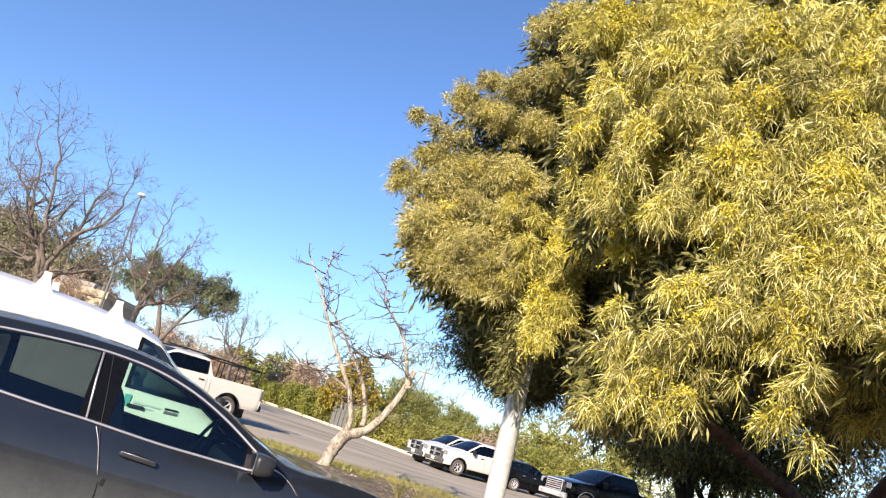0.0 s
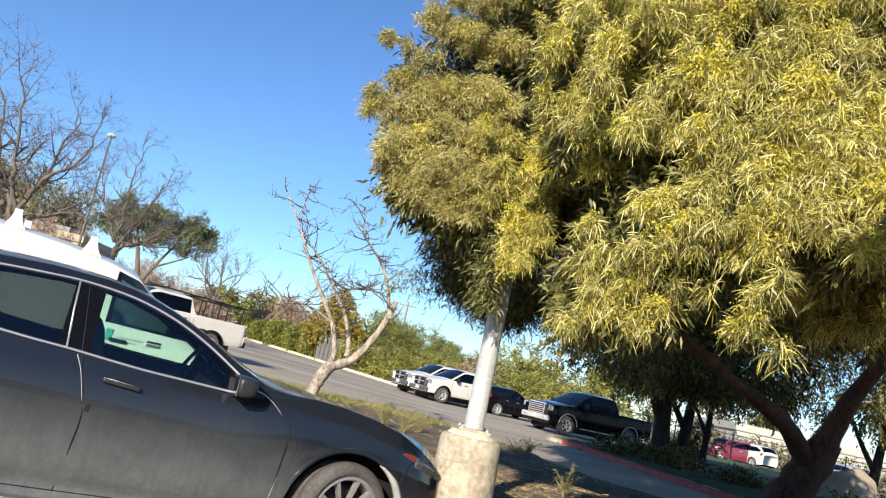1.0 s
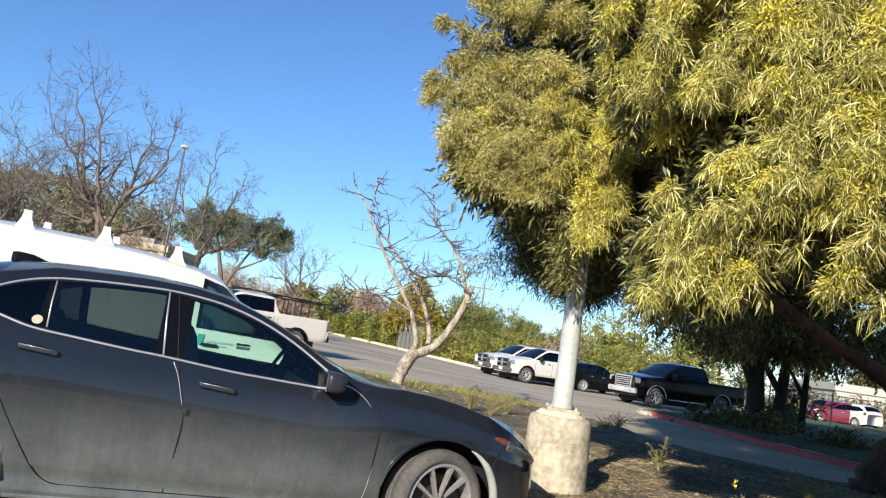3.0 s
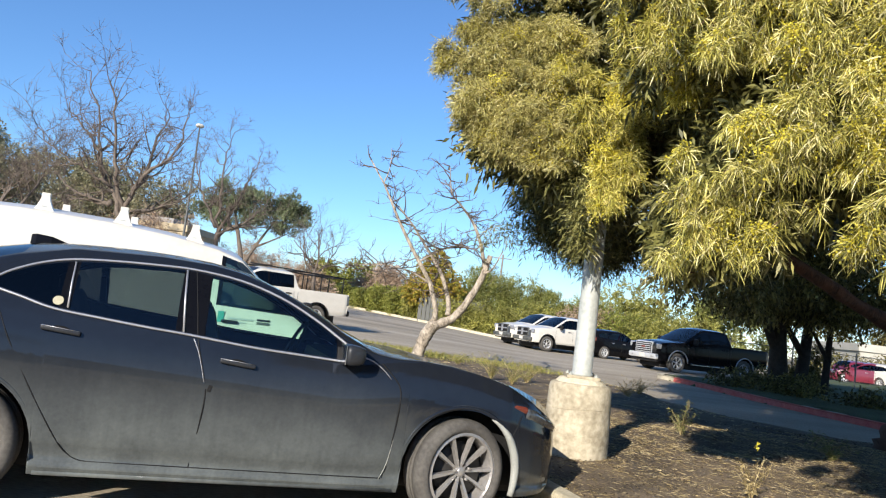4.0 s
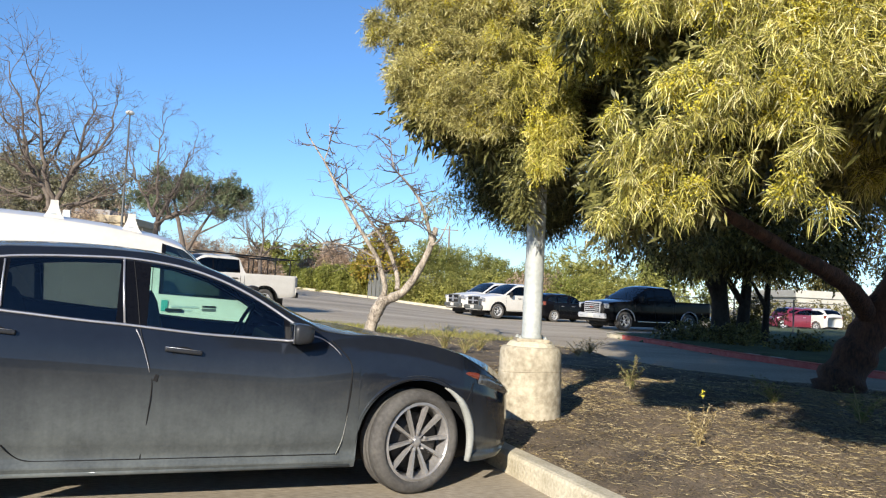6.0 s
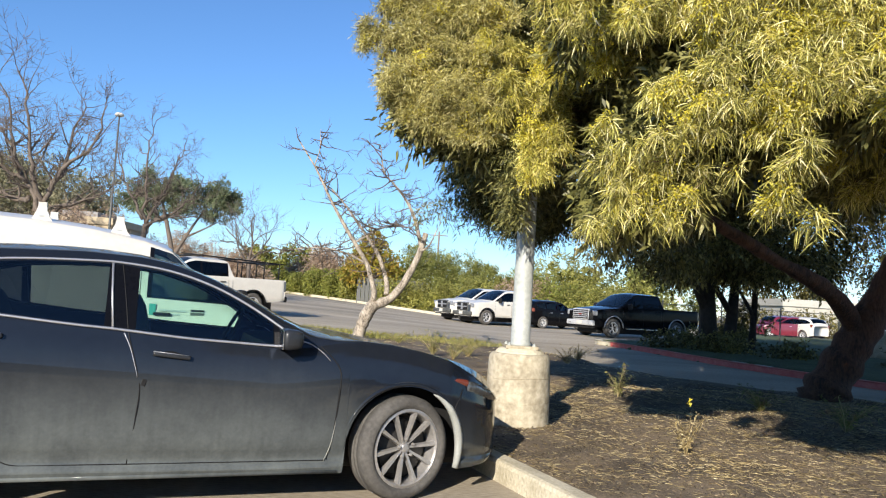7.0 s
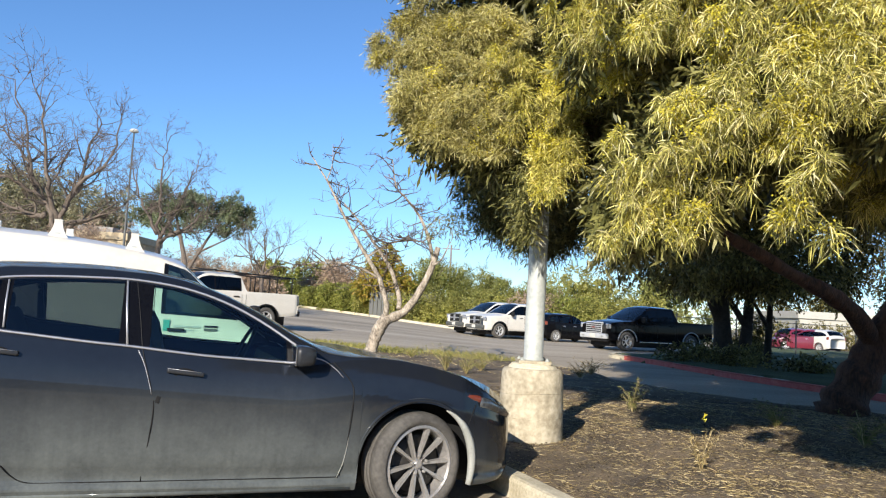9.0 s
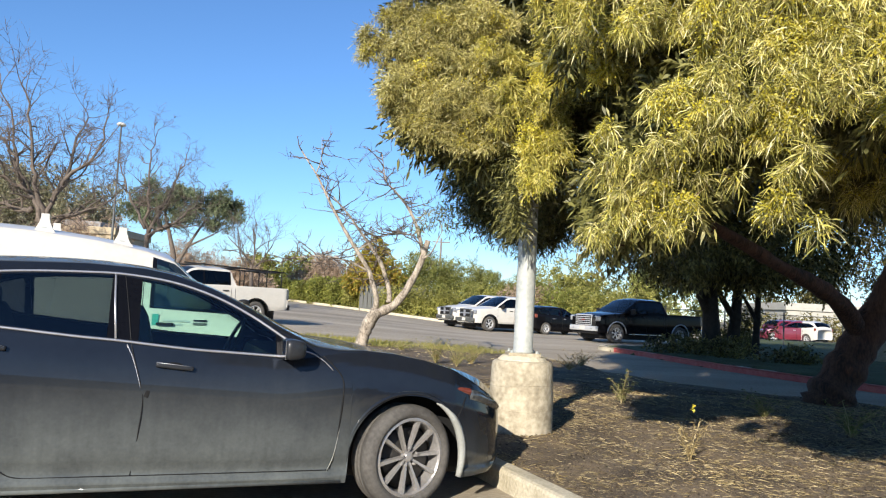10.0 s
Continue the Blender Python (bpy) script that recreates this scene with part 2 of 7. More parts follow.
M = dict(
    asphalt=mat("asphalt", (0.215, 0.18, 0.128), (0.47, 0.4, 0.3), rough=0.9, scale=0.3, fine=35, bump=0.3, stretch=(0.45, 1.6, 1)),
    mulch=mat("mulch", (0.055, 0.042, 0.028), (0.22, 0.165, 0.105), rough=0.95, scale=2.2, fine=60, bump=0.9),
    concrete=mat("concrete", (0.25, 0.21, 0.14), (0.55, 0.485, 0.36), rough=0.9, scale=4.5, fine=22, bump=0.3),
    kerb=mat("kerb_concrete", (0.42, 0.37, 0.26), (0.66, 0.595, 0.45), rough=0.95, scale=4, fine=45, bump=0.5),
    redkerb=mat("red_kerb_paint", (0.42, 0.07, 0.06), (0.55, 0.16, 0.13), rough=0.7, scale=5, bump=0.2),
    galv=mat("galvanised_steel", (0.34, 0.36, 0.335), (0.5, 0.515, 0.48), rough=0.6, scale=3, metal=0.1, bump=0.05),
    bark=mat("bark_brown", (0.04, 0.02, 0.012), (0.15, 0.07, 0.04), rough=0.9, scale=7, fine=40, bump=1.0, stretch=(1, 1, 0.35)),
    greybark=mat("bark_grey", (0.1, 0.078, 0.056), (0.58, 0.5, 0.4), rough=0.9, scale=8, fine=50, bump=0.8, stretch=(1, 1, 0.4)),
    # bark darkened to stand for the deep shade beyond the drive
    shadebark=mat("bark_shade_dark", (0.018, 0.014, 0.011), (0.05, 0.04, 0.03), rough=0.95, scale=8, bump=0.8),
    darkbark=mat("bark_dark", (0.075, 0.06, 0.048), (0.21, 0.165, 0.13), rough=0.9, scale=8, bump=0.8),
    twig=mat("bare_twig", (0.085, 0.065, 0.052), (0.19, 0.15, 0.12), rough=0.9, scale=5, bump=0.2),
    # inner crown leaves: a darker copy of the leaf colour, standing for shade
    acacia=leaf_mat("acacia_leaf_shaded", [(0.04, 0.043, 0.016), (0.1, 0.1, 0.03), (0.2, 0.19, 0.055), (0.32, 0.3, 0.12)], 0.14, 0.4, 2.0, 0.55, 1.4),
    greyleaf=leaf_mat("grey_olive_leaf", [(0.11, 0.1, 0.032), (0.3, 0.27, 0.08), (0.48, 0.43, 0.145), (0.67, 0.59, 0.29)], 0.16, 0.42, 1.6, 0.7, 1.3),
    paleleaf=leaf_mat("pale_new_leaf", [(0.06, 0.06, 0.016), (0.2, 0.19, 0.042), (0.42, 0.4, 0.1), (0.72, 0.63, 0.17), (0.95, 0.87, 0.5)], 0.16, 0.36, 2.0, 0.7, 1.3),
    curtainleaf=leaf_mat("yellow_green_leaf", [(0.09, 0.088, 0.022), (0.28, 0.265, 0.052), (0.46, 0.425, 0.09), (0.66, 0.57, 0.135), (0.8, 0.7, 0.29)], 0.16, 0.38, 2.0, 0.7, 1.3),
    blossom=leaf_mat("yellow_blossom", [(0.6, 0.5, 0.035), (0.74, 0.65, 0.09)], 0.25),
    hedge=leaf_mat("hedge_leaf", [(0.12, 0.145, 0.03), (0.25, 0.265, 0.055), (0.38, 0.37, 0.1)], 0.35, 0.5, 0.9, 0.6, 1.4),
    green=leaf_mat("shrub_leaf", [(0.11, 0.135, 0.035), (0.23, 0.24, 0.065), (0.38, 0.37, 0.13)], 0.35, 0.5, 0.8, 0.6, 1.45),
    bright=leaf_mat("bright_leaf", [(0.16, 0.17, 0.04), (0.31, 0.3, 0.07), (0.46, 0.43, 0.14)], 0.35, 0.5, 0.9, 0.6, 1.4),
    orange=leaf_mat("autumn_leaf", [(0.2, 0.21, 0.03), (0.38, 0.31, 0.05), (0.46, 0.29, 0.07)]),
    needles=leaf_mat("evergreen_leaf", [(0.13, 0.13, 0.075), (0.26, 0.245, 0.14), (0.42, 0.38, 0.24)], 0.35, 0.5, 0.7, 0.6, 1.35),
    pine=leaf_mat("dark_pine_needles", [(0.075, 0.1, 0.055), (0.17, 0.2, 0.105), (0.3, 0.335, 0.19)], 0.3, 0.5, 0.7, 0.6, 1.35),
    dry=leaf_mat("dry_brush", [(0.28, 0.2, 0.14), (0.4, 0.29, 0.2), (0.45, 0.34, 0.25)], 0.2),
    # dark leaf tone, lowered to carry the shade beyond the drive
    shade=leaf_mat("dark_shade_leaf", [(0.042, 0.038, 0.011), (0.125, 0.109, 0.03), (0.28, 0.238, 0.076)], 0.25, 0.5, 0.9, 0.6, 1.4),
    weed=leaf_mat("weed_leaf", [(0.16, 0.18, 0.05), (0.3, 0.3, 0.1), (0.42, 0.36, 0.14)]),
    straw=leaf_mat("straw", [(0.14, 0.1, 0.045), (0.42, 0.32, 0.14), (0.72, 0.6, 0.34)], 0.1),
    grass=leaf_mat("grass_blade", [(0.19, 0.2, 0.05), (0.34, 0.32, 0.08), (0.48, 0.42, 0.12)]),
    black=dusty_paint("dusty_black_paint", (0.010, 0.0125, 0.018), (0.222, 0.242, 0.228), 0.95, 0.15, 0.46),
    charcoal=mat("charcoal_paint", (0.016, 0.018, 0.022), (0.028, 0.03, 0.034), rough=0.4, scale=12, bump=0, coat=0.25, spec=0.3),
    blackclean=mat("black_paint", (0.004, 0.004, 0.005), (0.006, 0.006, 0.007), rough=0.12, bump=0, coat=0.0, spec=0.16),
    white=mat("white_paint", (0.58, 0.555, 0.495), (0.66, 0.63, 0.565), rough=0.35, scale=2, bump=0, coat=0.4),
    red=mat("red_paint", (0.13, 0.013, 0.028), (0.17, 0.018, 0.034), rough=0.3, bump=0, coat=0.8),
    silver=mat("silver_paint", (0.45, 0.46, 0.48), (0.5, 0.51, 0.53), rough=0.3, metal=0.3, bump=0, coat=0.6),
    chrome=mat("chrome", (0.62, 0.62, 0.63), (0.7, 0.7, 0.7), rough=0.18, metal=1.0, bump=0),
    satin=mat("satin_trim", (0.46, 0.46, 0.48), (0.54, 0.54, 0.56), rough=0.38, metal=0.7, bump=0),
    alloy=mat("bright_alloy", (0.5, 0.5, 0.5), (0.64, 0.64, 0.63), rough=0.35, metal=0.3, bump=0),
    rim=mat("alloy_rim", (0.33, 0.315, 0.3), (0.46, 0.44, 0.42), rough=0.38, metal=0.55, scale=6, bump=0.05),
    liner=mat("arch_liner", (0.27, 0.275, 0.25), (0.38, 0.385, 0.35), rough=0.8, scale=12, bump=0.1),
    rimdark=mat("rim_barrel", (0.007, 0.0065, 0.006), (0.022, 0.02, 0.018), rough=0.6, bump=0.05),
    tyre=mat("tyre_rubber", (0.065, 0.06, 0.054), (0.115, 0.107, 0.095), rough=0.9, scale=5, fine=40, bump=0.1),
    plastic=mat("black_plastic", (0.012, 0.012, 0.013), (0.02, 0.02, 0.02), rough=0.5, bump=0.03, spec=0.15),
    seat=mat("seat_cloth", (0.05, 0.05, 0.052), (0.09, 0.088, 0.085), rough=0.9, bump=0.1),
    amber=mat("amber_lens", (0.16, 0.035, 0.022), (0.24, 0.06, 0.036), rough=0.15, bump=0, coat=0.3),
    redlens=mat("red_lens", (0.35, 0.015, 0.015), (0.45, 0.03, 0.03), rough=0.15, bump=0, coat=0.8),
    clearlens=mat("headlight_lens", (0.3, 0.31, 0.33), (0.5, 0.51, 0.53), rough=0.12, metal=0.5, bump=0, coat=0.6),
    stickers=mat("sticker_cream", (0.36, 0.34, 0.22), (0.46, 0.42, 0.3), rough=0.5, bump=0),
    tealink=mat("teal_ink", (0.05, 0.3, 0.27), (0.06, 0.35, 0.3), rough=0.5, bump=0),
    greyink=mat("grey_ink", (0.4, 0.43, 0.43), (0.45, 0.47, 0.47), rough=0.5, bump=0),
    stucco=mat("tan_stucco", (0.42, 0.34, 0.22), (0.5, 0.41, 0.28), rough=0.9, scale=2, bump=0.2),
    greystucco=mat("grey_stucco", (0.25, 0.24, 0.23), (0.32, 0.31, 0.3), rough=0.9, scale=2, bump=0.2),
    palewall=mat("pale_wall", (0.4, 0.385, 0.33), (0.48, 0.46, 0.4), rough=0.9, scale=1, bump=0.1),
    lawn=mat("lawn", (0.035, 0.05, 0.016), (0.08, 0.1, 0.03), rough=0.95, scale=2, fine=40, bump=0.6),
    rock=mat("tan_rock", (0.3, 0.24, 0.16), (0.52, 0.43, 0.31), rough=0.95, scale=3, fine=30, bump=0.6),
    fence=mat("fence_steel", (0.08, 0.085, 0.08), (0.14, 0.14, 0.13), rough=0.6, metal=0.3, bump=0.1),
    greyfence=mat("weathered_boards", (0.16, 0.14, 0.12), (0.26, 0.23, 0.2), rough=0.9, scale=4, bump=0.3),
    earth=mat("dry_earth", (0.16, 0.13, 0.08), (0.28, 0.23, 0.14), rough=0.95, scale=0.6, fine=20, bump=0.5),
    chips=leaf_mat("bark_chips", [(0.025, 0.018, 0.012), (0.1, 0.073, 0.046), (0.3, 0.23, 0.145)], 0.0, 0.9),
    darklens=mat("dark_headlight", (0.05, 0.055, 0.06), (0.14, 0.15, 0.16), rough=0.1, metal=0.2, bump=0, coat=0.5),
    clear=glass_mat("clear_glass", (0.7, 0.92, 0.84), 1.75),
    screen=glass_mat("windscreen_glass", (0.7, 0.75, 0.7), 1.6),
    tinted=glass_mat("tinted_glass", (0.27, 0.32, 0.31), 1.7),
    darkglass=glass_mat("dark_glass", (0.05, 0.06, 0.07)),
)


# ---- mesh helpers ----
def mesh_np(name, verts, faces, material, smooth=False):
    me = bpy.data.meshes.new(name)
    me.from_pydata([tuple(v) for v in verts], [], [tuple(f) for f in faces])
    me.materials.append(material)
    if smooth:
        me.polygons.foreach_set("use_smooth", np.ones(len(me.polygons), bool))
    me.update()
    return me


def leaves_np(name, V, material):
    """Pointed leaves, one four-sided face each, out of strips of three rungs."""
    n = V.shape[0]
    Q = np.stack([V[:, 0].mean(1), V[:, 1, 0], V[:, 2].mean(1), V[:, 1, 1]], 1)
    me = bpy.data.meshes.new(name)
    me.vertices.add(n * 4)
    me.vertices.foreach_set("co", Q.reshape(-1).astype(np.float32))
    me.loops.add(n * 4)
    me.loops.foreach_set("vertex_index", np.arange(n * 4, dtype=np.int32))
    me.polygons.add(n)
    me.polygons.foreach_set("loop_start", np.arange(0, n * 4, 4, dtype=np.int32))
    me.materials.append(material)
    me.update(calc_edges=True)
    return me


def quads_np(name, V, material, per):
    """Strips: V is (n, per, 2, 3): n strips of per rungs."""
    n = V.shape[0]
    if per == 3:
        return leaves_np(name, V, material)
    me = bpy.data.meshes.new(name)
    idx = np.arange(n * per * 2, dtype=np.int32).reshape(n, per, 2)
    f = np.stack([idx[:, :-1, 0], idx[:, :-1, 1], idx[:, 1:, 1], idx[:, 1:, 0]], -1).reshape(-1, 4)
    me.vertices.add(n * per * 2)
    me.vertices.foreach_set("co", V.reshape(-1).astype(np.float32))
    me.loops.add(f.size)
    me.loops.foreach_set("vertex_index", f.reshape(-1))
    me.polygons.add(len(f))
    me.polygons.foreach_set("loop_start", np.arange(0, f.size, 4, dtype=np.int32))
    me.polygons.foreach_set("use_smooth", np.ones(len(f), bool))
    me.materials.append(material)
    me.update(calc_edges=True)
    return me


def put(name, me, parent=None, label="", at=None):
    ob = new(name, me)
    if parent is not None:
        ob.parent = parent
    if at is not None:
        ob.matrix_basis = at
    return tagged(ob, label)


def part(name, bm, material, parent, label="", smooth=False):
    """Links a bmesh as one mesh object under a thing or a part."""
    me = bpy.data.meshes.new(name)
    bmesh.ops.recalc_face_normals(bm, faces=bm.faces)
    bm.to_mesh(me)
    bm.free()
    me.materials.append(material)
    if smooth:
        me.polygons.foreach_set("use_smooth", np.ones(len(me.polygons), bool))
    return put(name, me, parent, label)


def box(sx, sy, sz, x=0, y=0, z=0, bevel=0.0, bm=None, rot=None):
    """A bevelled block with its centre at x, y, z."""
    one = bmesh.new()
    bmesh.ops.create_cube(one, size=1, matrix=Matrix.Diagonal((sx, sy, sz, 1)))
    if bevel:
        bmesh.ops.bevel(one, geom=one.edges[:], offset=bevel, segments=2, affect="EDGES", profile=0.6)
    one.transform(Matrix.Translation((x, y, z)) @ (rot or Matrix()))
    if bm is None:
        return one
    me = bpy.data.meshes.new("tmp")
    one.to_mesh(me)
    one.free()
    bm.from_mesh(me)
    bpy.data.meshes.remove(me)
    return bm


def lathe(profile, n=32, bm=None, closed=True):
    """Turns (radius, height) pairs round z."""
    bm = bm or bmesh.new()
    rings = [[bm.verts.new((r * math.cos(2 * math.pi * k / n), r * math.sin(2 * math.pi * k / n), z)) for k in range(n)] for r, z in profile]
    for a, b in zip(rings, rings[1:]):
        for k in range(n):
            bm.faces.new((a[k], a[(k + 1) % n], b[(k + 1) % n], b[k]))
    if closed:
        bm.faces.new(rings[0][::-1])
        bm.faces.new(rings[-1])
    return bm


def tubes(paths, sides=6):
    """Tapered tubes along polylines: (points, radii) pairs. Returns verts, faces."""
    V, F = [], []
    for pts, rad in paths:
        pts = [Vector(p) for p in pts]
        base, up = len(V), Vector((0.31, 0.17, 0.93))
        for k, p in enumerate(pts):
            d = (pts[min(k + 1, len(pts) - 1)] - pts[max(k - 1, 0)]).normalized()
            a = d.cross(up)
            a = a.normalized() if a.length > 1e-3 else Vector((1, 0, 0))
            b = d.cross(a)
            up = a.cross(d)
            for s in range(sides):
                w = 2 * math.pi * s / sides
                V.append(p + (a * math.cos(w) + b * math.sin(w)) * rad[k])
        for k in range(len(pts) - 1):
            for s in range(sides):
                t = (s + 1) % sides
                i = base + k * sides
                F.append((i + s, i + t, i + sides + t, i + sides + s))
        F.append(tuple(base + s for s in range(sides))[::-1])
        F.append(tuple(base + (len(pts) - 1) * sides + s for s in range(sides)))
    return V, F


def tube_part(name, paths, material, parent, sides=6, label=""):
    return put(name, mesh_np(name, *tubes(paths, sides), material, True), parent, label)


def curve_of(pts, n=24):
    """A smooth polyline through points (Catmull-Rom)."""
    P = [Vector(p) for p in pts]
    P = [P[0] * 2 - P[1], *P, P[-1] * 2 - P[-2]]
    out = []
    for k in range(1, len(P) - 2):
        for s in np.linspace(0, 1, max(2, n // (len(P) - 3)), endpoint=k == len(P) - 3):
            a, b, c, d = P[k - 1:k + 3]
            out.append(0.5 * ((2 * b) + (c - a) * s + (2 * a - 5 * b + 4 * c - d) * s ** 2 + (3 * b - a - 3 * c + d) * s ** 3))
    return out


def lerp(table, x):
    return float(np.interp(x, [a for a, _ in table], [b for _, b in table]))


def thing(name, label, category, at=None, group="", kind=""):
    ob = new(name)
    if at is not None:
        ob.matrix_basis = at
    return tagged(ob, label, category, group, kind)


RNG = np.random.default_rng(7)


def leaf_strips(P, D, length, width, droop=0.3, rng=RNG, jitter=0.3, face=0.0):
    """Long leaves from the points P along D (unit), bent down by droop. Returns (n, 3, 2, 3)."""
    n = len(P)
    L = length * (1 + jitter * rng.uniform(-1, 1, (n, 1)))
    side = np.cross(D, rng.normal(size=(n, 3)) + face * np.array(sun_dir))
    side /= np.linalg.norm(side, axis=1, keepdims=True) + 1e-9
    side *= width * 0.5 * (1 + 0.3 * rng.uniform(-1, 1, (n, 1)))
    mid = P + D * L * 0.5 - np.array([0, 0, 1]) * (droop * 0.12) * L
    tip = P + D * L - np.array([0, 0, 1]) * (droop * 0.5) * L
    return np.stack([np.stack([P - side * 0.35, P + side * 0.35], 1), np.stack([mid - side, mid + side], 1), np.stack([tip - side * 0.12, tip + side * 0.12], 1)], 1)


def unit(a):
    return a / (np.linalg.norm(a, axis=-1, keepdims=True) + 1e-9)


def sprays(lumps, per_m2, twig, leaves, length, width, droop=0.6, hollow=0.75, down=0.35, rng=RNG, squash=1.0, face=0.0):
    """Leafy twigs over rounded lumps (x, y, z, r): each twig grows outwards and hangs a little, with leaves both sides."""
    out, tips = [], []
    for x, y, z, r in lumps:
        n = max(4, int(per_m2 * 4 * math.pi * r * r))
        d = unit(rng.normal(size=(n, 3)))
        rr = r * (hollow + (1.12 - hollow) * rng.random((n, 1)) ** 0.7)
        rr *= 1 + 0.18 * np.sin(d[:, :1] * 5 + x * 3) * np.cos(d[:, 1:2] * 6 + z * 2)
        P = np.array([x, y, z]) + d * rr * np.array([1, 1, squash])
        T = unit(d + rng.normal(size=(n, 3)) * 0.5 - np.array([0, 0, down]))
        k = np.linspace(0.0, 1.0, leaves)
        tl = twig * (0.6 + 0.8 * rng.random((n, 1, 1)))
        Q = P[:, None] + T[:, None] * tl * (k[None, :, None] - 0.5)
        Q[..., 2] -= (tl * k[None, :, None] ** 2 * 0.12)[..., 0]
        off = rng.normal(size=(n, leaves, 3))
        off -= (off * T[:, None]).sum(-1, keepdims=True) * T[:, None]
        D = unit(T[:, None] * 0.75 + unit(off) * 0.8)
        out.append(leaf_strips(Q.reshape(-1, 3), D.reshape(-1, 3), length, width, droop, rng, 0.35, face))
        tips.append(Q[:, ::3].reshape(-1, 3))
    return np.concatenate(out), np.concatenate(tips)


def ground_z(x, y):
    """The height of the paved ground: level near, rising gently far off on the west side."""
    r = 0.08 * np.log1p(np.exp(np.minimum(1.2 * (3.5 - x), 40))) / 1.2
    t = np.clip((y - 10) / 42, 0, 1)
    return 1.5 * np.tanh(r / 1.5) * t * t * (3 - 2 * t)


# ---- ground, kerbs and planted islands ----
def sheet(name, xs, ys, height, material):
    X, Y = np.meshgrid(xs, ys)
    Z = height(X, Y)
    nx = len(xs)
    V = np.stack([X, Y, Z], -1).reshape(-1, 3)
    i = (np.arange(len(ys) - 1)[:, None] * nx + np.arange(nx - 1)[None]).reshape(-1)
    return put(name, mesh_np(name, V.tolist(), np.stack([i, i + 1, i + nx + 1, i + nx], -1).tolist(), material, True))


def spread(a, b, fine_a, fine_b, step, coarse):
    return np.unique(np.round(np.concatenate([np.arange(a, fine_a, coarse), np.arange(fine_a, fine_b, step), np.arange(fine_b, b + coarse, coarse)]), 3))


tagged(sheet("ground", spread(-600, 600, -30, 30, 1.0, 30), spread(-60, 900, -20, 80, 1.0, 30), ground_z, M["asphalt"]), "worn grey asphalt of a parking lot", "ground", kind="structure")


def inside_dist(poly, X, Y):
    """Distance to the outline, positive inside."""
    d, odd = np.full(X.shape, 1e9), np.zeros(X.shape, bool)
    for (x1, y1), (x2, y2) in zip(poly, poly[1:] + poly[:1]):
        ex, ey = x2 - x1, y2 - y1
        t = np.clip(((X - x1) * ex + (Y - y1) * ey) / (ex * ex + ey * ey), 0, 1)
        d = np.minimum(d, np.hypot(X - x1 - t * ex, Y - y1 - t * ey))
        if y1 != y2:
            odd ^= ((y1 > Y) != (y2 > Y)) & (X < ex * (Y - y1) / ey + x1)
    return np.where(odd, d, -d)


CAR_YAW = 20.0
AXIS = Vector((math.cos(radians(CAR_YAW)), math.sin(radians(CAR_YAW)), 0))    # along the parked cars
ACROSS = Vector((-AXIS.y, AXIS.x, 0))                                          # along the stall kerb
KERB0 = Vector((0.78, 5.1, 0))


def kerb_pt(s):
    p = KERB0 + ACROSS * s
    return (p.x, p.y)


ISLAND = [kerb_pt(-7), kerb_pt(14), (-4.2, 21.5), (-1.9, 21.6), (-0.6, 20.9), (1.55, 20.8), (2.6, 19.3), (3.88, 17.7), (4.0, 15.4), (4.8, 13.75), (5.98, 12.3), (6.9, 11.6), (8.6, 9.0), (10.2, 5.0), (11.0, -1.5)]


def bumps(X, Y):
    return 0.025 * np.sin(X * 3.1 + Y * 1.7) + 0.02 * np.sin(X * 1.3 - Y * 2.9 + 1) + 0.015 * np.sin(X * 7.3 + Y * 6.1)


def soil_z(X, Y):
    d = inside_dist(ISLAND, X, Y)
    return ground_z(X, Y) + np.where(d > 0.09, 0.115 + 0.09 * (1 - np.exp(-d / 1.6)) + 0.6 * bumps(X, Y) * np.clip(d * 2, 0, 1), -0.3)


tagged(sheet("planting_bed", np.arange(-6.2, 11.4, 0.11), np.arange(-2, 22.4, 0.11), soil_z, M["mulch"]), "dark mulch bed of a parking island", "planting bed", kind="structure")


def kerb_run(name, pts, width, height, material, label, lift=0.0, sink=0.25):
    """A kerb with rounded shoulders swept along a line; its road face lies on the line, its body to the left of it."""
    prof = [(0.0, -sink), (0.0, height - 0.03), (0.012, height - 0.008), (0.035, height), (width - 0.02, height), (width, height - 0.02), (width, -sink)]
    V, F = [], []
    P = [Vector((x, y, 0)) for x, y in pts]
    for k, p in enumerate(P):
        d = (P[min(k + 1, len(P) - 1)] - P[max(k - 1, 0)]).normalized()
        nrm = Vector((-d.y, d.x, 0))
        for o, h in prof:
            q = p + nrm * o
            V.append((q.x, q.y, float(ground_z(q.x, q.y)) + h + lift))
    m = len(prof)
    for k in range(len(P) - 1):
        for j in range(m - 1):
            F.append((k * m + j, k * m + j + 1, (k + 1) * m + j + 1, (k + 1) * m + j))
    F += [tuple(range(m)), tuple(range((len(P) - 1) * m, len(P) * m))[::-1]]
    return tagged(put(name, mesh_np(name, V, F, material)), label, "kerb", kind="structure")


def dense(pts, step=0.5):
    out = []
    for (x1, y1), (x2, y2) in zip(pts, pts[1:]):
        n = max(1, int(math.hypot(x2 - x1, y2 - y1) / step))
        out += [(x1 + (x2 - x1) * k / n, y1 + (y2 - y1) * k / n) for k in range(n)]
    return out + [pts[-1]]


# stall kerb: lengths of cast concrete, each with its own joint
for k in range(7):
    s0 = 14 - 3.0 * k
    kerb_run("kerb", [kerb_pt(s0 - 3.0 * j / 6 - (0.006 if j == 0 else 0)) for j in range(7)], 0.16, 0.15, M["kerb"], "cream concrete kerb along the mulch bed")

